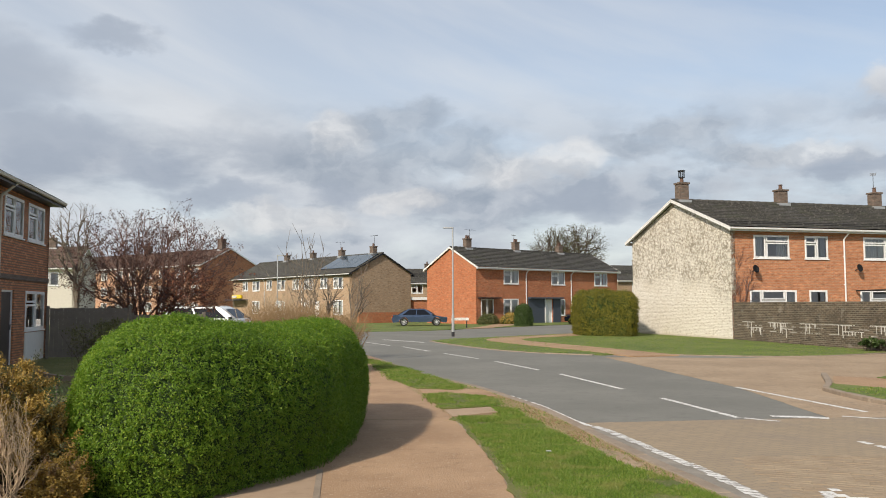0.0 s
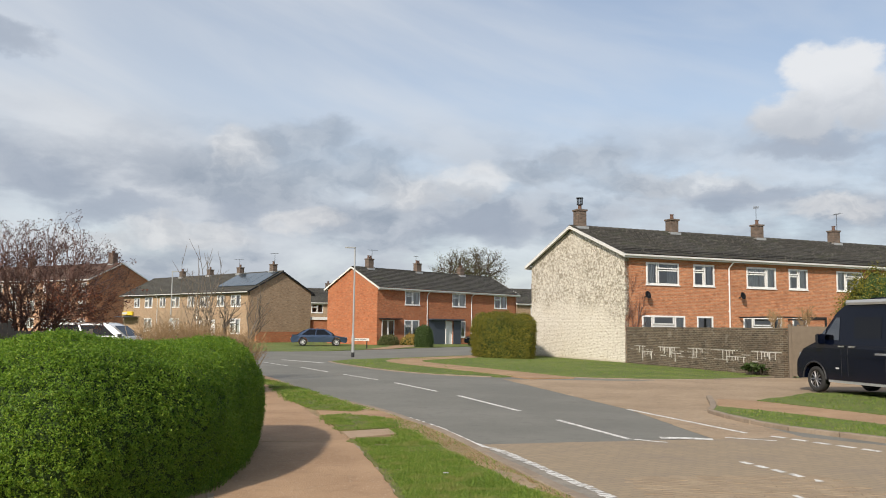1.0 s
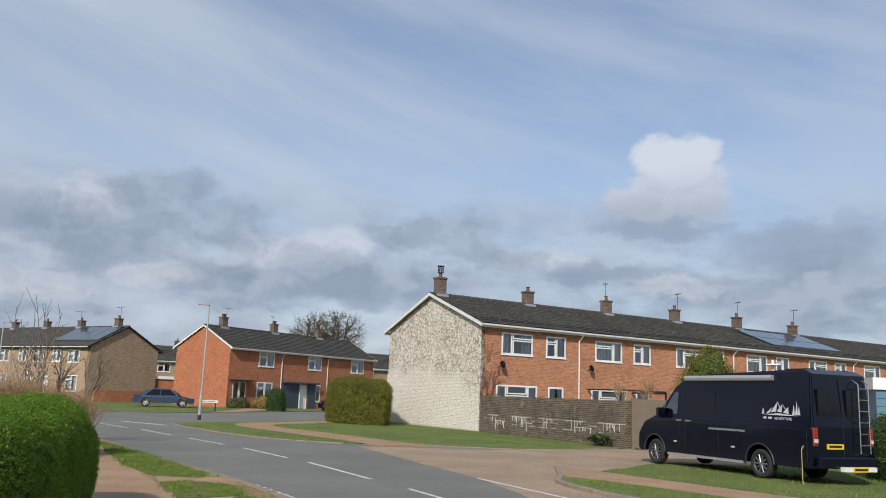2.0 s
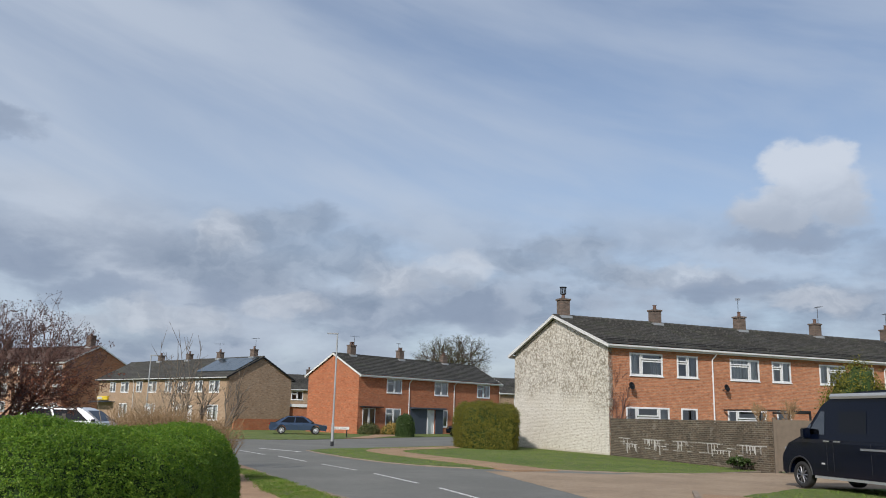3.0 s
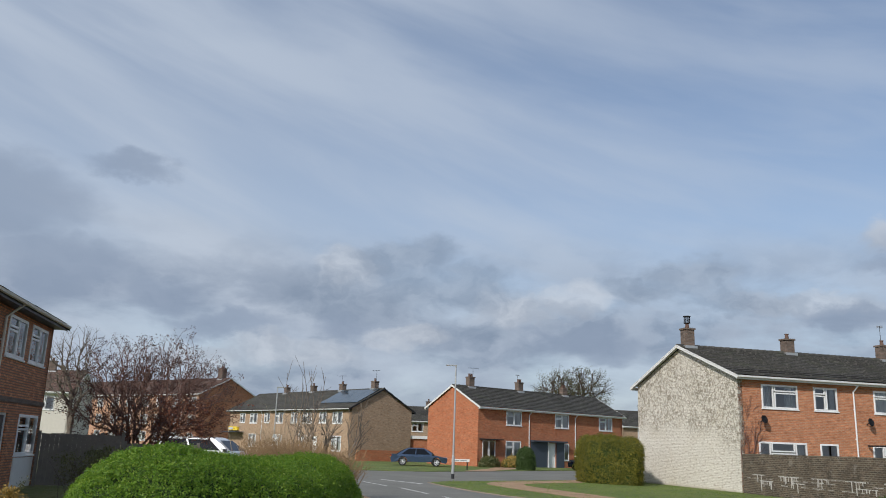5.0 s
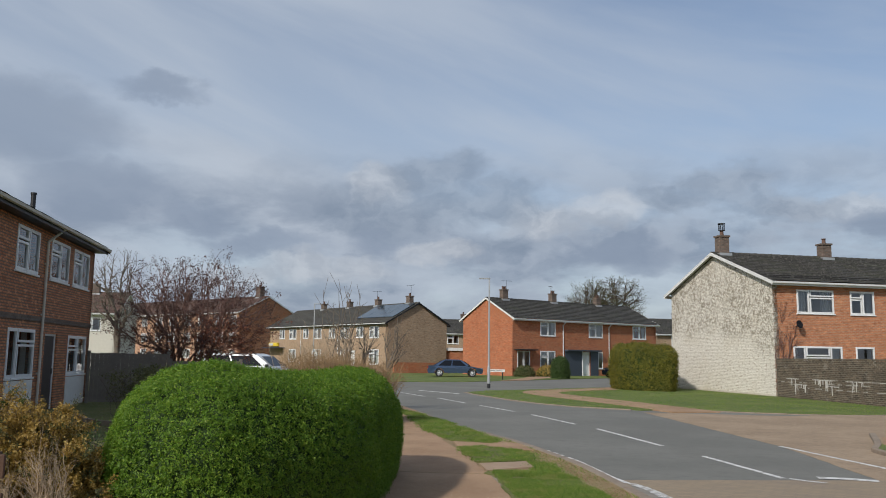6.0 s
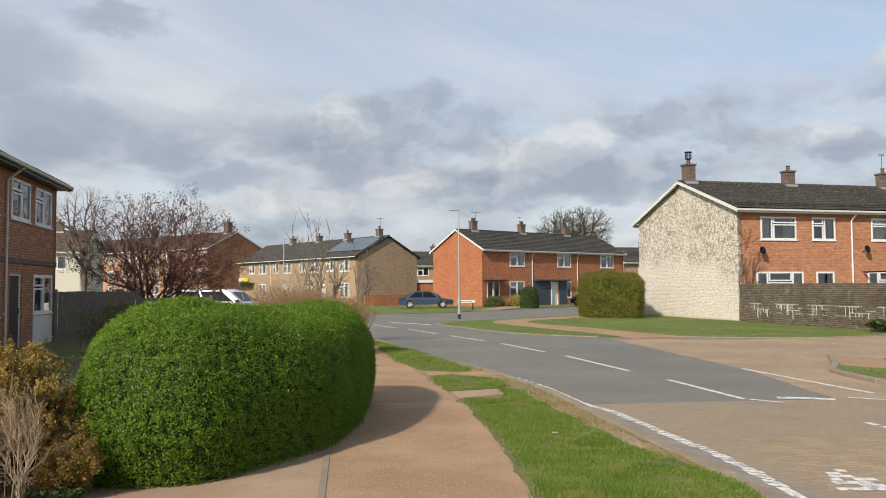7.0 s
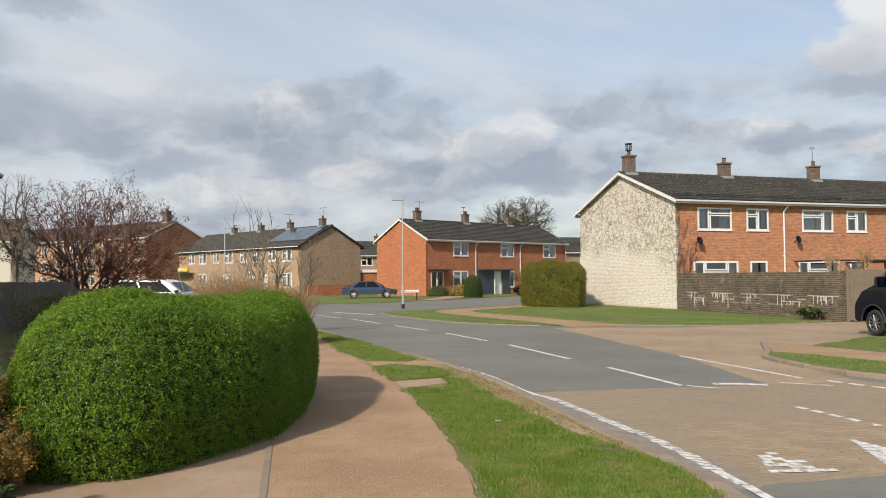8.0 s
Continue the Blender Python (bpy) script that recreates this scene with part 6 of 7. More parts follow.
blades("grass", "uneven grass on the corner lawn", [tuple(p) for p in GREEN], 14000, 0.022, 77)
blades("grass", "long grass and weeds along the hedge foot", [(-1.6, 7.6), (-1.2, 8.5), (-1.06, 10), (-1.16, 12), (-1.3, 12), (-1.25, 10), (-1.35, 8.6), (-1.75, 7.7)], 700, 0.06, 78)
blades("grass", "rough grass in the front garden", [(-2.6, 6.6), (-3.3, 5.9), (-6, 5.7), (-7, 9), (-4, 8)], 7000, 0.06, 79, z=-0.02)


# ---------------------------------------------------------------- walls and fences
def garden_wall(a, b, h):
    a, b = Vector(a), Vector(b)
    ln = (b - a).length
    m = thing("garden_wall", along(a.x, a.y, math.degrees(math.atan2(b.y - a.y, b.x - a.x))), "dark weathered brick garden wall with white lime runs", "wall", kind="structure")
    boxes("wall", [(0, -0.11, -0.2, ln, 0.11, h - 0.08)], "brick_garden", m)
    n = int(ln / 0.225)
    for i in range(n):
        bm = bmesh.new()
        box(bm, i * ln / n + 0.005, -0.115, h - 0.078, (i + 1) * ln / n - 0.005, 0.115, h + random.uniform(-0.006, 0.006))
        part("brick", bm, "brick_garden", m)
    rs = random.Random(5)
    for z in (0.475, 0.70, 0.855):
        x, line = 0.2, []
        while x < ln - 0.6:
            w = rs.uniform(0.1, 0.7)
            if rs.random() < 0.62:
                line.append((x, -0.1125, z + rs.uniform(-0.004, 0.004), min(x + w, ln - 0.1), -0.1105, z + rs.uniform(0.01, 0.022)))
            x += w + rs.uniform(0.02, 0.25)
        boxes("lime_line", line, "lime", m, "white lime bloom along a mortar joint")
    for band, z, n in ((0, 0.86, 5), (1, 0.62, 3)):
        for i in range(n):
            x0 = ln * rs.uniform(0.03, 0.9) if band else ln * (0.08 + 0.19 * i)
            w = rs.uniform(0.8, 1.7)
            drips = []
            x = x0
            while x < x0 + w:
                d = rs.uniform(0.02, 0.06)
                drop = rs.uniform(0.12, 0.45) if rs.random() < 0.16 else rs.uniform(0.0, 0.03)
                drips.append((x, -0.1135, z - drop, x + d, -0.111, z + rs.uniform(0.004, 0.02)))
                x += d
            boxes("lime_run", drips, "lime", m, "white lime run on the brick")


garden_wall((13.86, 38.78), (15.85, 27.9), 1.75)


def timber_fence(name, label, a, b, h, mat, board=0.13, post_every=1.83, lap=False):
    a, b = Vector(a), Vector(b)
    ln = (b - a).length
    m = thing(name, along(a.x, a.y, math.degrees(math.atan2(b.y - a.y, b.x - a.x))), label, "fence")
    rs = random.Random(int(ln * 100))
    n = int(ln / post_every) + 1
    for i in range(n + 1):
        x = min(i * post_every, ln)
        bm = bmesh.new()
        box(bm, x - 0.05, -0.05, -0.2, x + 0.05, 0.05, h + 0.07)
        soften(bm, 0.006)
        part("post", bm, mat, m)
    if lap:
        k = int(h / 0.11)
        for i in range(n):
            x0, x1 = i * post_every + 0.055, min((i + 1) * post_every, ln) - 0.055
            if x1 - x0 < 0.1:
                continue
            for j in range(k):
                z = 0.04 + j * (h - 0.06) / k
                bm = bmesh.new()
                prism(bm, [(-0.018, z), (-0.006, z), (0.004, z + 0.13), (-0.006, z + 0.13)], "x", x0, x1)
                part("slat", bm, mat, m)
    else:
        x = 0.06
        while x < ln - board:
            bm = bmesh.new()
            box(bm, x, -0.065, 0.02 + rs.uniform(-0.01, 0.01), x + board - 0.002, -0.05, h + rs.uniform(-0.015, 0.015))
            part("board", bm, mat, m)
            x += board
        for z in (0.3, h - 0.3):
            boxes("rail", [(0, -0.048, z, ln, -0.01, z + 0.07)], mat, m)
    return m


timber_fence("fence", "weathered grey lap-panel garden fence", (15.9, 27.72), (24.5, 25.3), 1.82, "fence_wood", lap=True)
timber_fence("fence", "dark stained close-boarded garden fence", (-12.7, 26.3), (-10.45, 27.3), 1.60, "fence_dark")
timber_fence("fence", "dark lower garden fence under the plum tree", (-10.4, 27.4), (-8.3, 28.4), 1.36, "fence_dark")


def slatted_fence():
    m = thing("slatted_fence", along(-4.6, 4.9, 12), "brown slatted timber fence end in the front garden", "fence")
    for i, z in enumerate((0.12, 0.36, 0.60, 0.84)):
        bm = bmesh.new()
        box(bm, 0, -0.05, z, 1.62, -0.025, z + 0.15)
        soften(bm, 0.006)
        part("slat", bm, "fence_brown", m)
    for x in (0.0, 0.75, 1.48):
        bm = bmesh.new()
        box(bm, x, -0.022, -0.1, x + 0.09, 0.06, 1.0)
        soften(bm, 0.006)
        part("post", bm, "fence_brown", m)


slatted_fence()
kerb_line("garden_edging", ranged([(-10.2, 20.5), (-9.4, 19.3), (-8.9, 18.7), (-8.4, 18.3), (-7.8, 18.2), (-7.2, 18.4)], 4), 0.09, 0.10, "pale curved concrete edging in the front garden")
gw = thing("garden_wall", along(-7.9, 76.5, 40), "low brick wall before the brown gable", "wall", kind="structure")
boxes("wall", [(0, 0, -0.1, 6.5, 0.22, 1.0)], "brick_red", gw)
shed = thing("shed", along(22.2, 22.6, -30), "blue sheet-metal shed with a white roof edge", "shed")
for i in range(9):
    boxes("panel", [(0, -0.02, i * 0.27, 5.0, 0.02, i * 0.27 + 0.255)], "shed_blue", shed)
boxes("wall", [(0, 0.03, -0.1, 5.0, 4.0, 2.45)], "shed_blue", shed)
boxes("roof_edge", [(-0.1, -0.12, 2.45, 5.1, 4.1, 2.85)], "upvc", shed, "white roof edge")


# ---------------------------------------------------------------- street furniture
def street_lamp(x, y, h, turn, label):
    m = thing("street_lamp", along(x, y, turn), label, "street lamp")
    bm = bmesh.new()
    tube(bm, (0, 0, -0.1), (0, 0, 1.1), 0.085, 0.08, 12)
    tube(bm, (0, 0, 1.1), (0, 0, 1.16), 0.08, 0.055, 12)
    tube(bm, (0, 0, 1.16), (0, 0, h), 0.055, 0.04, 12)
    part("column", bm, "steel", m)
    bm = bmesh.new()
    box(bm, -0.55, -0.07, h - 0.02, 0.05, 0.07, h + 0.05)
    soften(bm, 0.02)
    part("lantern", bm, "steel", m)
    boxes("door_band", [(-0.088, -0.03, 0.35, -0.08, 0.03, 0.7)], "dark_metal", m)
    bm = bmesh.new()
    tube(bm, (0, 0, -0.05), (0, 0, 0.22), 0.09, 0.09, 12)
    part("base_sleeve", bm, "black_plastic", m, "black base sleeve")


street_lamp(0.53, 44.3, 5.85, 0, "tall grey steel street lamp on the corner lawn")
street_lamp(-13.4, 66, 5.7, 180, "grey street lamp beyond the bare shrub")
sg = thing("street_sign", along(0.6, 60.0, 8), "low white street name plate on two posts", "sign")
boxes("post", [(0.1, 0, -0.1, 0.18, 0.06, 0.62)], "dark_metal", sg)
boxes("post", [(1.1, 0, -0.1, 1.18, 0.06, 0.55)], "dark_metal", sg)
boxes("plate", [(0, -0.02, 0.55, 1.3, 0.0, 0.74)], "white_paint", sg)
boxes("lettering", [(0.2, -0.026, 0.63, 0.56, -0.021, 0.66), (0.64, -0.026, 0.63, 1.1, -0.021, 0.66)], "black_plastic", sg)
bm = bmesh.new()
box(bm, 1.14, 9.19, 0.03, 1.20, 9.22, 0.034)
tagged(part("litter", bm, "decal"), "scrap of white paper on the grass verge", "litter")


# ---------------------------------------------------------------- vehicles
def wheel(parent, x, y, r, w, spokes, rim="chrome", out=1):
    """Tyre, rim and spokes; out is the side that faces away from the car."""
    bm = bmesh.new()
    n = 28
    prof = [(r * 0.66, -w / 2), (r * 0.93, -w / 2), (r, -w * 0.36), (r, w * 0.36), (r * 0.93, w / 2), (r * 0.66, w / 2)]
    rings = [[bm.verts.new((x + q * math.cos(6.2832 * i / n), y + s, r + q * math.sin(6.2832 * i / n))) for q, s in prof] for i in range(n)]
    for i in range(n):
        a, b = rings[i], rings[(i + 1) % n]
        for j in range(len(prof)):
            k = (j + 1) % len(prof)
            bm.faces.new((a[j], b[j], b[k], a[k]))
    wh = part("wheel", bm, "rubber", parent, "black tyre", smooth=True)
    bm = bmesh.new()
    yo = y + out * w * 0.40
    tube(bm, (x, yo - out * 0.06, r), (x, yo - out * 0.05, r), r * 0.64, r * 0.64, 24)
    part("hub_back", bm, "black_plastic", wh)
    bm = bmesh.new()
    for i in range(spokes):
        a = 6.2832 * i / spokes
        c, s = math.cos(a), math.sin(a)
        tube(bm, (x + c * r * 0.08, yo, r + s * r * 0.08), (x + c * r * 0.63, yo - out * 0.01, r + s * r * 0.63), r * 0.055, r * 0.05, 6)
    tube(bm, (x, yo - out * 0.02, r), (x, yo + out * 0.012, r), r * 0.14, r * 0.12, 12)
    n = 24
    for i in range(n):
        a, b = 6.2832 * i / n, 6.2832 * (i + 1) / n
        tube(bm, (x + math.cos(a) * r * 0.645, yo, r + math.sin(a) * r * 0.645), (x + math.cos(b) * r * 0.645, yo, r + math.sin(b) * r * 0.645), r * 0.028, r * 0.028, 5)
    part("rim", bm, rim, wh, "alloy rim with spokes")


def arch(cx, r, n=9, z=0.0):
    """Points of a wheel arch, from its rear foot to its front foot."""
    return [(cx + r * math.cos(math.pi - math.pi * i / n), z + r * math.sin(math.pi - math.pi * i / n)) for i in range(n + 1)]


def facing(pts, way):
    """The points in the order that turns their face towards a direction."""
    a, b, c = (Vector(q) for q in pts[:3])
    return list(pts) if (b - a).cross(c - a).dot(Vector(way)) > 0 else list(pts)[::-1]


def loft(name, sections, mat, parent, label="", smooth=True):
    """Closed rings of equal count joined into a skin."""
    verts = [p for s in sections for p in s]
    n = len(sections[0])
    faces = [(i * n + j, i * n + (j + 1) % n, (i + 1) * n + (j + 1) % n, (i + 1) * n + j) for i in range(len(sections) - 1) for j in range(n)]
    faces += [tuple(range(n))[::-1], tuple((len(sections) - 1) * n + j for j in range(n))]
    return raw(name, verts, faces, mat, parent, label, smooth)


def car(name, label, m, paint, length, width, belt, height, wheelbase, axle_f, r, roof, cladding=None, spokes=10, estate=False, pane="car_glass", rim="chrome"):
    """A car facing +x, its middle over the origin. roof: x of screen foot, screen head, rear head, rear foot."""
    c = thing(name, m, label, "car")
    hw, f = width / 2, length / 2
    xf = f - axle_f
    xr = xf - wheelbase
    sill = 0.24
    low = [(-f + 0.04, 0.38), (-f + 0.12, sill + 0.02)] + arch(xr, r * 1.16, 9, r * 0.98) + arch(xf, r * 1.16, 9, r * 0.98) + [(f - 0.12, sill), (f - 0.02, 0.42)]
    up = [(f, 0.56), (f - 0.05, 0.68), (f - 0.35, belt - 0.14), (roof[0], belt), (roof[3], belt + 0.04), (-f + 0.1, belt + 0.02), (-f + 0.02, belt - 0.2), (-f, 0.55)]
    bm = bmesh.new()
    prism(bm, low + up, "y", -hw, hw)
    bmesh.ops.recalc_face_normals(bm, faces=bm.faces)
    for q in bm.verts:                                   # ends drawn in towards the corners
        q.co.y *= 1 - 0.12 * max(0.0, (abs(q.co.x) - f * 0.78) / (f * 0.22)) ** 1.5
    rim_e = [e for e in bm.edges if e.verts[0].co.y * e.verts[1].co.y > 0 and min(e.verts[0].co.z, e.verts[1].co.z) > 0.5]
    bmesh.ops.bevel(bm, geom=rim_e, offset=0.09, segments=3, affect="EDGES", clamp_overlap=True)
    part("body", bm, paint, c)
    # cabin
    a0, a1, b1, b0 = roof
    top = hw - 0.24
    side = hw - 0.07
    secs = []
    for t in range(7):
        k = t / 6
        w = side + (top - side) * k
        z = belt - 0.03 + (height - belt + 0.03) * (1 - (1 - k) ** 1.25)
        xa, xb = a0 + (a1 - a0) * k, b0 + (b1 - b0) * k
        secs.append([(xb, -w, z), (xa, -w, z), (xa + 0.06, -w * 0.6, z), (xa + 0.08, 0, z), (xa + 0.06, w * 0.6, z), (xa, w, z), (xb, w, z), (xb - 0.04, w * 0.5, z), (xb - 0.04, -w * 0.5, z)])
    loft("cabin", secs, paint, c, smooth=False)
    ht = height - belt
    for s in (-1, 1):
        for u0, u1, nm in ((0.10, 0.49, "front_window"), (0.52, 0.88, "rear_window")):
            def at(u, k):
                xa, xb = a0 + (a1 - a0) * k, b0 + (b1 - b0) * k
                w = side + (top - side) * k + 0.016
                return (xa + (xb - xa) * u, s * w, belt - 0.03 + (ht + 0.03) * (1 - (1 - k) ** 1.25))
            raw(nm, facing([at(u0, 0.10), at(u1, 0.10), at(u1, 0.80), at(u0, 0.80)], (0, s, 0)), [(0, 1, 2, 3)], pane, c)
    for xa, xb, nm, d in ((a0, a1, "windscreen", 0.1), (b0, b1, "rear_screen", -0.06)):
        q = [(xa + (xb - xa) * 0.12 + d, -side * 0.86, belt + 0.05), (xa + (xb - xa) * 0.12 + d, side * 0.86, belt + 0.05), (xa + (xb - xa) * 0.72 + d, top * 0.92, height - 0.1), (xa + (xb - xa) * 0.72 + d, -top * 0.92, height - 0.1)]
        raw(nm, facing(q, (1 if d > 0 else -1, 0, 0.4)), [(0, 1, 2, 3)], pane, c)
    for s in (-1, 1):
        wheel(c, xf, s * (hw - 0.11), r, 0.21, spokes, rim, out=s)
        wheel(c, xr, s * (hw - 0.11), r, 0.21, spokes, rim, out=s)
        boxes("tail_light", [(-f - 0.004, s * (hw - 0.25) - 0.13, belt - 0.16, -f + 0.1, s * (hw - 0.25) + 0.13, belt - 0.06)], "red_plastic", c)
        boxes("headlight", [(f - 0.3, s * (hw - 0.3) - 0.15, 0.62, f - 0.01, s * (hw - 0.3) + 0.15, 0.72)], "chrome", c)
        boxes("mirror", [(a0 - 0.25, s * hw - 0.02 if s > 0 else s * hw - 0.16, belt, a0 - 0.1, s * hw + 0.16 if s > 0 else s * hw + 0.02, belt + 0.13)], "black_plastic", c, bevel=0.03)
        for x in (0.42, -0.55):
            boxes("door_handle", [(x - 0.1, s * hw - 0.02, belt - 0.14, x + 0.1, s * hw + 0.025, belt - 0.1)], paint, c)
        boxes("door_gap", [(0.0, s * hw - 0.003, sill + 0.12, 0.012, s * hw + 0.003, belt - 0.06)], "black_plastic", c)
        if cladding:
            boxes("sill_trim", [(xr + r * 1.2, s * hw - 0.02, sill - 0.02, xf - r * 1.2, s * hw + 0.015, sill + 0.13)], cladding, c)
    boxes("number_plate", [(-f - 0.012, -0.26, 0.62, -f + 0.01, 0.26, 0.73)], "yellow_plate", c)
    boxes("plate_lettering", [(-f - 0.016, -0.2, 0.65, -f - 0.011, 0.2, 0.70)], "black_plastic", c)
    if estate:
        boxes("roof_rail", [(b1 + 0.1, -top + 0.02, height, a1 - 0.1, -top + 0.06, height + 0.04)], "chrome", c)
        boxes("roof_rail", [(b1 + 0.1, top - 0.06, height, a1 - 0.1, top - 0.02, height + 0.04)], "chrome", c)
    return c


car("saloon_car", "dark blue saloon car parked on the far grass", along(-1.95, 66.9, 4), "blue_paint", 4.5, 1.74, 0.86, 1.38, 2.65, 0.88, 0.32, (1.25, 0.35, -0.8, -1.8), pane="dark_glass", rim="silver_paint")
car("people_carrier", "silver-white people carrier parked behind the hedge", along(-11.15, 39.0, -12), "silver_paint", 4.5, 1.80, 1.03, 1.62, 2.7, 0.9, 0.32, (1.75, 0.75, -1.85, -2.1), estate=True, pane="dark_glass")
car("hatchback_car", "dark car parked by the red terrace", along(12.7, 72.4, 219), "van_paint", 4.2, 1.72, 0.95, 1.45, 2.55, 0.85, 0.31, (1.0, 0.35, -1.2, -1.8))
cross = car("crossover_car", "grey crossover car with a red roof line on the road", along(4.7, -2.6, 96), "grey_paint", 4.15, 1.79, 1.02, 1.53, 2.56, 0.86, 0.345, (0.95, 0.2, -1.15, -1.9), cladding="black_plastic", spokes=5)
for s in (-1, 1):
    boxes("roof_line", [(-1.3, s * 0.66 - 0.03, 1.505, 0.2, s * 0.66 + 0.03, 1.55)], "red_plastic", cross, "red roof line")


# ---------------------------------------------------------------- the camper van
def camper_van():
    """Faces +x; its left side is +y."""
    ax, ay, bx, by = 13.02, 21.3, 13.48, 17.3
    deg = math.degrees(math.atan2(ay - by, ax - bx))
    d = Vector((ax - bx, ay - by)).normalized()
    left = Vector((-d.y, d.x))
    o = Vector((bx, by)) - left * 0.86
    v = thing("camper_van", along(o.x, o.y, deg), "dark navy high-roofed camper van with white decal parked on grass", "van")
    hw, r, wb = 0.97, 0.345, 4.02
    xr, xf, rear, nose = 0.0, wb, -1.62, wb + 0.74
    low = [(rear, 0.5), (rear + 0.08, 0.36)] + arch(xr, 0.44, 10, 0.36) + arch(xf, 0.44, 10, 0.36) + [(nose - 0.1, 0.34), (nose, 0.42)]
    up = [(nose, 0.72), (nose - 0.05, 0.95), (nose - 0.22, 1.16), (nose - 0.75, 1.36), (nose - 1.05, 1.62), (nose - 1.55, 2.16), (nose - 1.85, 2.33), (nose - 2.3, 2.45), (nose - 2.9, 2.51), (rear + 0.3, 2.61), (rear + 0.07, 2.5), (rear, 1.3)]
    bm = bmesh.new()
    prism(bm, low + up, "y", -hw, hw)
    bmesh.ops.recalc_face_normals(bm, faces=bm.faces)
    bmesh.ops.bisect_plane(bm, geom=bm.verts[:] + bm.edges[:] + bm.faces[:], plane_co=(0, 0, 1.25), plane_no=(0, 0, 1))
    for q in bm.verts:                                   # the sides lean in above the belt
        if q.co.z > 1.25:
            q.co.y *= 1 - 0.075 * (q.co.z - 1.25)
    top_e = [e for e in bm.edges if abs(e.verts[0].co.y - e.verts[1].co.y) < 0.12 and min(e.verts[0].co.z, e.verts[1].co.z) > 0.8 and abs(e.verts[0].co.x - e.verts[1].co.x) + abs(e.verts[0].co.z - e.verts[1].co.z) > 0.01 and e.verts[0].co.y * e.verts[1].co.y > 0]
    bmesh.ops.bevel(bm, geom=top_e, offset=0.10, segments=3, affect="EDGES", clamp_overlap=True)
    body = part("body", bm, "van_paint", v)

    def w_at(z):
        return hw * (1 - 0.075 * max(0, z - 1.25))

    def skin(name, pts, mat, s, label="", lift=0.006):
        raw(name, facing([(x, s * (w_at(z) + lift), z) for x, z in pts], (0, s, 0)), [tuple(range(len(pts)))], mat, v, label)

    for s in (1, -1):
        skin("front_window", [(nose - 1.72, 1.42), (nose - 1.12, 1.44), (nose - 1.28, 1.66), (nose - 1.60, 2.02), (nose - 1.74, 2.02)], "van_glass", s)
        skin("quarter_window", [(nose - 1.06, 1.44), (nose - 0.86, 1.43), (nose - 1.20, 1.72), (nose - 1.22, 1.66)], "van_glass", s)
        skin("middle_window", [(1.55, 1.48), (2.5, 1.48), (2.5, 2.02), (1.55, 2.02)], "dark_glass", s)
        for x0, x1 in ((nose - 2.35, nose - 2.10), (nose - 1.95, nose - 1.72)):
            boxes("door_handle", [(x0, s * (hw + 0.03) - 0.02, 1.24, x1, s * (hw + 0.03) + 0.01, 1.275)], "chrome", v)
        boxes("slide_rail", [(0.45, s * (hw + 0.012) - 0.015, 1.07, 1.75, s * (hw + 0.012) + 0.01, 1.12)], "chrome", v, "silver door rail")
        boxes("side_trim", [(rear + 0.2, s * (hw + 0.006) - 0.01, 0.98, nose - 1.4, s * (hw + 0.006) + 0.008, 1.04)], "van_paint", v)
        boxes("step_bar", [(0.55, s * (hw - 0.05) - 0.05, 0.30, wb - 0.55, s * (hw - 0.05) + 0.05, 0.37)], "steel", v, "silver side step")
        for x in (0.9, wb - 0.9):
            boxes("side_marker", [(x - 0.06, s * (hw + 0.004) - 0.008, 0.66, x + 0.06, s * (hw + 0.004) + 0.008, 0.70)], "decal", v)
        for x in (rear + 0.16, 1.42, 2.72, nose - 1.80):
            boxes("panel_gap", [(x, s * hw - 0.003, 0.5, x + 0.012, s * hw + 0.004, 1.24)], "black_plastic", v)
        for x in (xr, xf):
            wheel(v, x, s * (hw - 0.13), r, 0.22, 10, "alloy", s)
            bm = bmesh.new()
            pts = arch(x, 0.46, 12, 0.36)
            for (xa, za), (xb, zb) in zip(pts, pts[1:]):
                tube(bm, (xa, s * (hw + 0.005), za), (xb, s * (hw + 0.005), zb), 0.025, 0.025, 6)
            part("arch_trim", bm, "black_plastic", v)
        boxes("tail_light", [(rear - 0.02, s * (hw - 0.09) - 0.075, 0.86, rear + 0.10, s * (hw - 0.09) + 0.08, 1.28)], "red_plastic", v, "tall red tail light", 0.02)
        boxes("tail_light_band", [(rear - 0.026, s * (hw - 0.09) - 0.06, 0.94, rear - 0.018, s * (hw - 0.09) + 0.065, 1.02)], "decal", v)
        bm = bmesh.new()
        box(bm, nose - 1.25, s * (hw + 0.02), 1.30, nose - 1.08, s * (hw + 0.24), 1.58)
        soften(bm, 0.03, 2)
        part("mirror", bm, "van_paint", v)
        boxes("headlight", [(nose - 0.32, s * (hw - 0.25) - 0.18, 0.78, nose - 0.03, s * (hw - 0.25) + 0.2, 1.05)], "chrome", v, bevel=0.02)
        boxes("rear_window", [(rear - 0.006, s * 0.45 - 0.32, 1.55, rear + 0.05, s * 0.45 + 0.32, 2.15)], "dark_glass", v)
    raw("windscreen", facing([(nose - 0.99, -0.82, 1.60), (nose - 0.99, 0.82, 1.60), (nose - 1.52, 0.76, 2.16), (nose - 1.52, -0.76, 2.16)], (1, 0, 0.5)), [(0, 1, 2, 3)], "car_glass", v)
    # awning along the left roof edge
    bm = bmesh.new()
    prism(bm, [(0.80, 2.34), (0.97, 2.34), (0.99, 2.40), (0.95, 2.47), (0.80, 2.47)], "x", -0.45, 2.72)
    part("awning", bm, "steel", v, "rolled silver awning case")
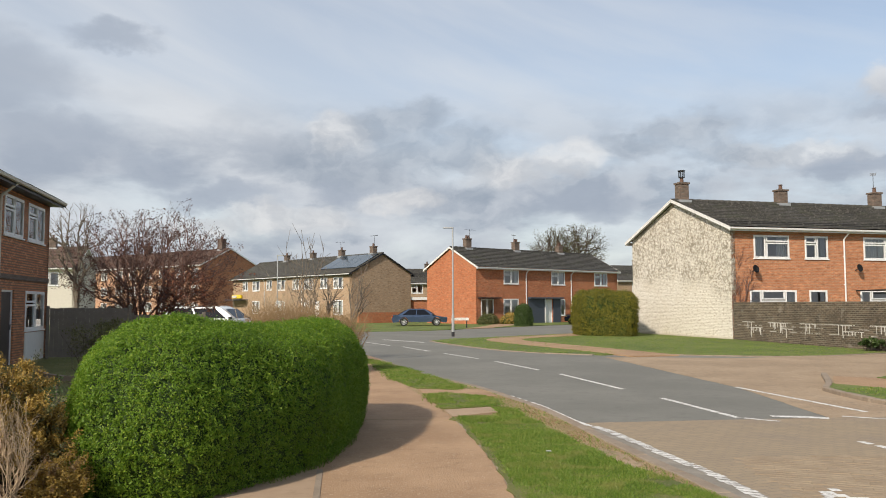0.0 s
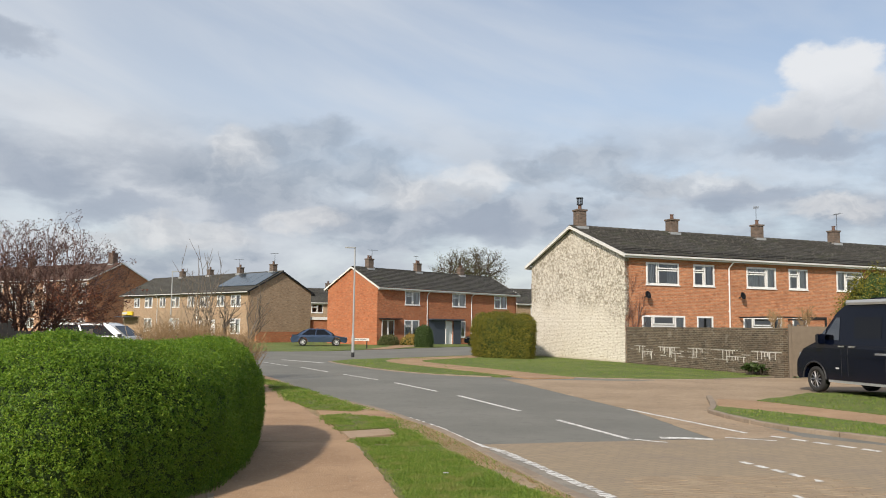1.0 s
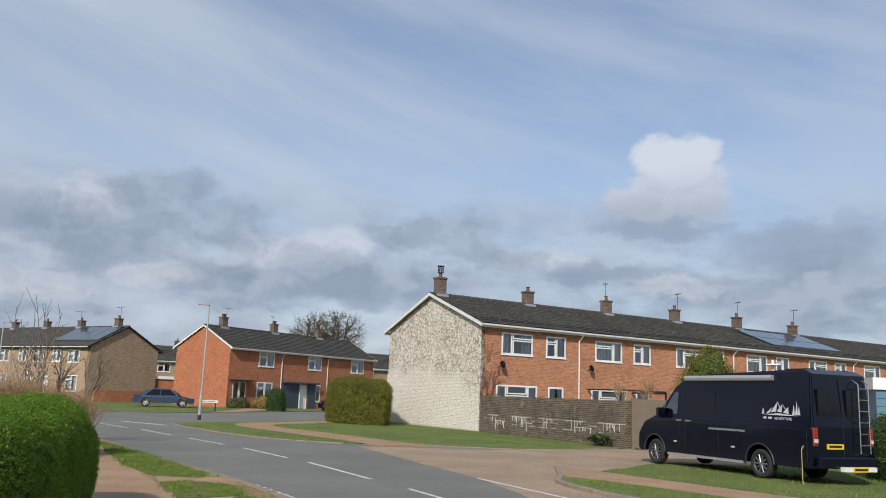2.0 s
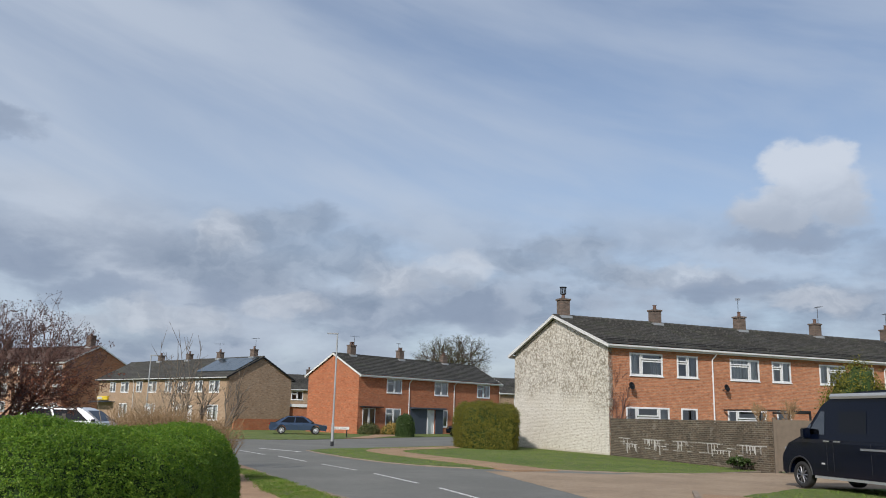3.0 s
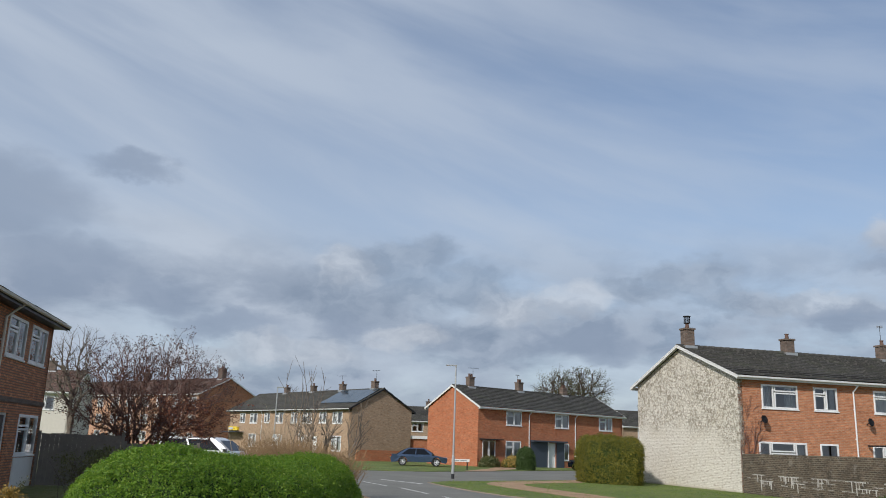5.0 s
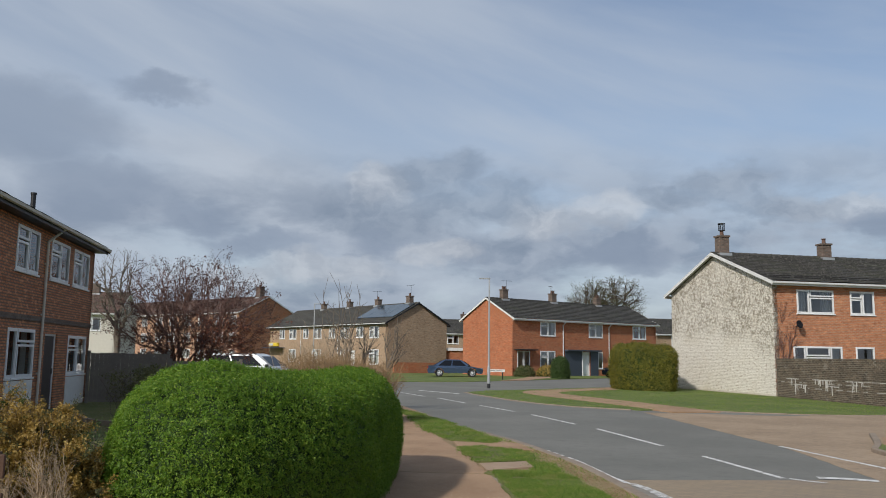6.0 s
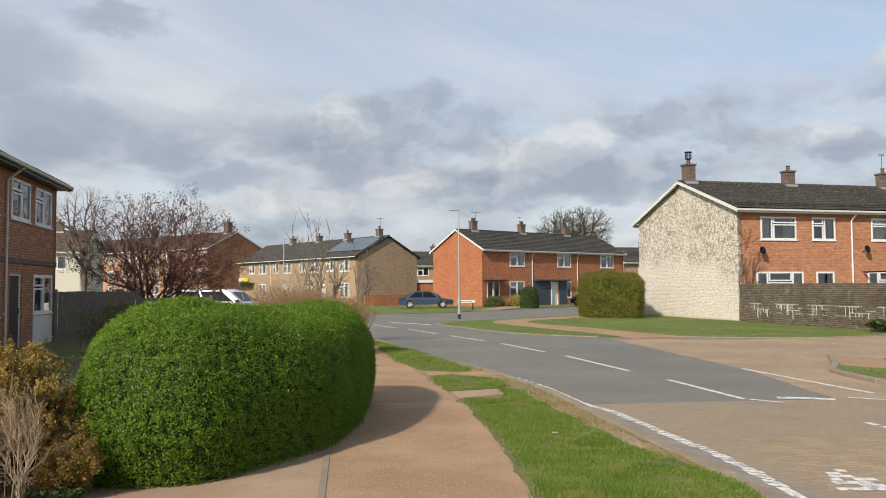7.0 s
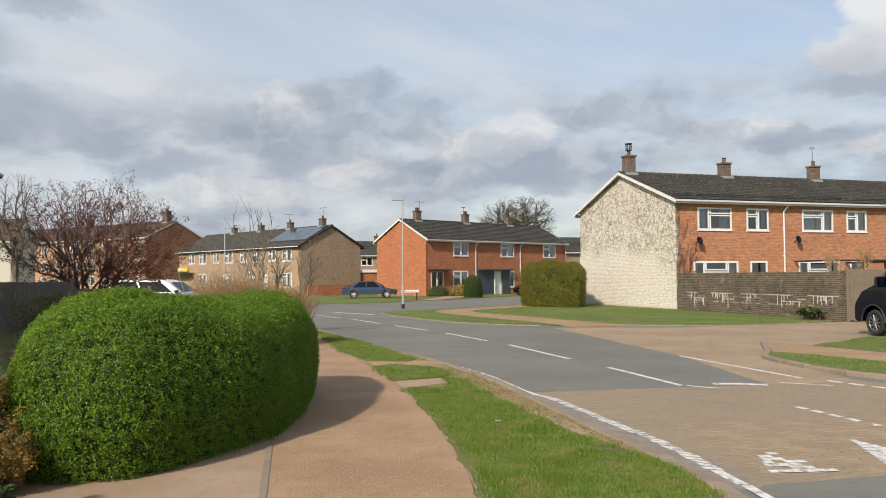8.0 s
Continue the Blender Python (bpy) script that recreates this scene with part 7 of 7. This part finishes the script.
    boxes("roof_rail", [(rear + 0.3, -0.6, 2.57, 2.2, -0.57, 2.63), (rear + 0.3, 0.5, 2.58, -0.5, 0.53, 2.64)], "dark_metal", v)
    bm = bmesh.new()
    tube(bm, (0.35, 0.1, 2.6), (0.35, 0.1, 2.9), 0.04, 0.03, 8)
    tube(bm, (0.35, 0.1, 2.76), (0.35, 0.1, 2.79), 0.2, 0.16, 14)
    part("roof_aerial", bm, "upvc", v, "white domed roof aerial")
    # decal: jagged peaks, two firs, a line of lettering
    y = 1
    def mark(name, tri):
        tri = [(X + (x - X) * 0.86, Z + (z - Z) * 0.8) for x, z in tri]
        raw(name, [(x, w_at(z) + 0.007, z) for x, z in tri], [tuple(range(len(tri)))], "decal", v, "white decal")
    X, Z = -0.12, 1.54
    for a in ((0.12, 0.0, 0.34, 0.20, 0.27, 0.04), (0.30, 0.05, 0.55, 0.38, 0.50, 0.08), (0.52, 0.08, 0.72, 0.30, 0.70, 0.06), (0.74, 0.05, 0.92, 0.22, 0.95, 0.02)):
        mark("decal_peak", [(X - a[0], Z + a[1]), (X - a[2], Z + a[3]), (X - a[4], Z + a[5])])
        mark("decal_peak", [(X - a[2], Z + a[3]), (X - a[2] - 0.16, Z + a[1] + 0.02), (X - a[2] - 0.07, Z + a[1] + 0.1)])
    for x0, hgt in ((1.12, 0.3), (1.22, 0.4), (1.30, 0.26), (0.02, 0.2)):
        mark("decal_fir", [(X - x0 + 0.05, Z), (X - x0, Z + hgt), (X - x0 - 0.05, Z)])
    mark("decal_ground", [(X - 0.05, Z - 0.02), (X - 0.6, Z + 0.03), (X - 1.3, Z - 0.03), (X - 0.6, Z - 0.03)])
    cu = bpy.data.curves.new("lettering", "FONT")
    cu.body, cu.size, cu.extrude = "ADVENTURE", 0.095, 0.001
    tx = new("lettering", cu)
    tx.data.materials.append(M["decal"])
    tx.parent = v
    tx.matrix_local = Matrix.Translation((X - 0.37, w_at(Z) + 0.012, Z - 0.13)) @ Euler((radians(90), 0, radians(180))).to_matrix().to_4x4()
    mark("decal_lettering_bar", [(X - 0.03, Z - 0.145), (X - 0.15, Z - 0.145), (X - 0.15, Z - 0.085), (X - 0.03, Z - 0.085)])
    mark("decal_lettering_bar", [(X - 0.22, Z - 0.145), (X - 0.35, Z - 0.145), (X - 0.35, Z - 0.085), (X - 0.22, Z - 0.085)])
    # back: doors, plate, ladder, step, hook-up lead
    boxes("door_gap", [(rear - 0.004, -0.006, 0.55, rear + 0.02, 0.006, 2.4)], "black_plastic", v)
    boxes("rear_bumper", [(rear - 0.14, -0.9, 0.38, rear + 0.02, 0.9, 0.62)], "van_paint", v, bevel=0.02)
    boxes("number_plate", [(rear - 0.016, 0.02, 0.80, rear - 0.002, 0.54, 0.92)], "yellow_plate", v)
    boxes("plate_lettering", [(rear - 0.020, 0.08, 0.835, rear - 0.015, 0.48, 0.89)], "black_plastic", v)
    boxes("rear_step", [(rear - 0.26, -0.72, 0.32, rear - 0.14, 0.30, 0.42)], "white_paint", v, "white rear step board")
    boxes("step_plate", [(rear - 0.272, -0.45, 0.315, rear - 0.262, 0.05, 0.425)], "yellow_plate", v)
    boxes("step_plate_lettering", [(rear - 0.276, -0.4, 0.345, rear - 0.271, 0.0, 0.395)], "black_plastic", v)
    bm = bmesh.new()
    for yy in (-0.42, -0.74):
        tube(bm, (rear - 0.10, yy, 0.72), (rear - 0.10, yy, 2.30), 0.016, 0.016, 6)
        tube(bm, (rear - 0.10, yy, 2.30), (rear + 0.1, yy, 2.42), 0.016, 0.016, 6)
        tube(bm, (rear - 0.10, yy, 0.72), (rear + 0.01, yy, 0.66), 0.016, 0.016, 6)
    for i in range(6):
        z = 0.9 + i * 0.26
        tube(bm, (rear - 0.10, -0.42, z), (rear - 0.10, -0.74, z), 0.012, 0.012, 6)
    part("ladder", bm, "chrome", v, "chrome rear ladder")
    bm = bmesh.new()
    pts = [(rear + 0.24, hw + 0.02, 0.86), (rear + 0.27, hw + 0.06, 0.78), (rear + 0.26, hw + 0.07, 0.4), (rear + 0.22, hw + 0.11, 0.12), (rear + 0.12, hw + 0.2, 0.02)]
    for p, q in zip(pts, pts[1:]):
        tube(bm, p, q, 0.010, 0.010, 6)
    part("hook_up_lead", bm, "sack", v, "yellow hook-up lead hanging down")
    boxes("underside", [(rear + 0.3, -0.8, 0.34, nose - 0.3, 0.8, 0.5)], "black_plastic", v)


camper_van()
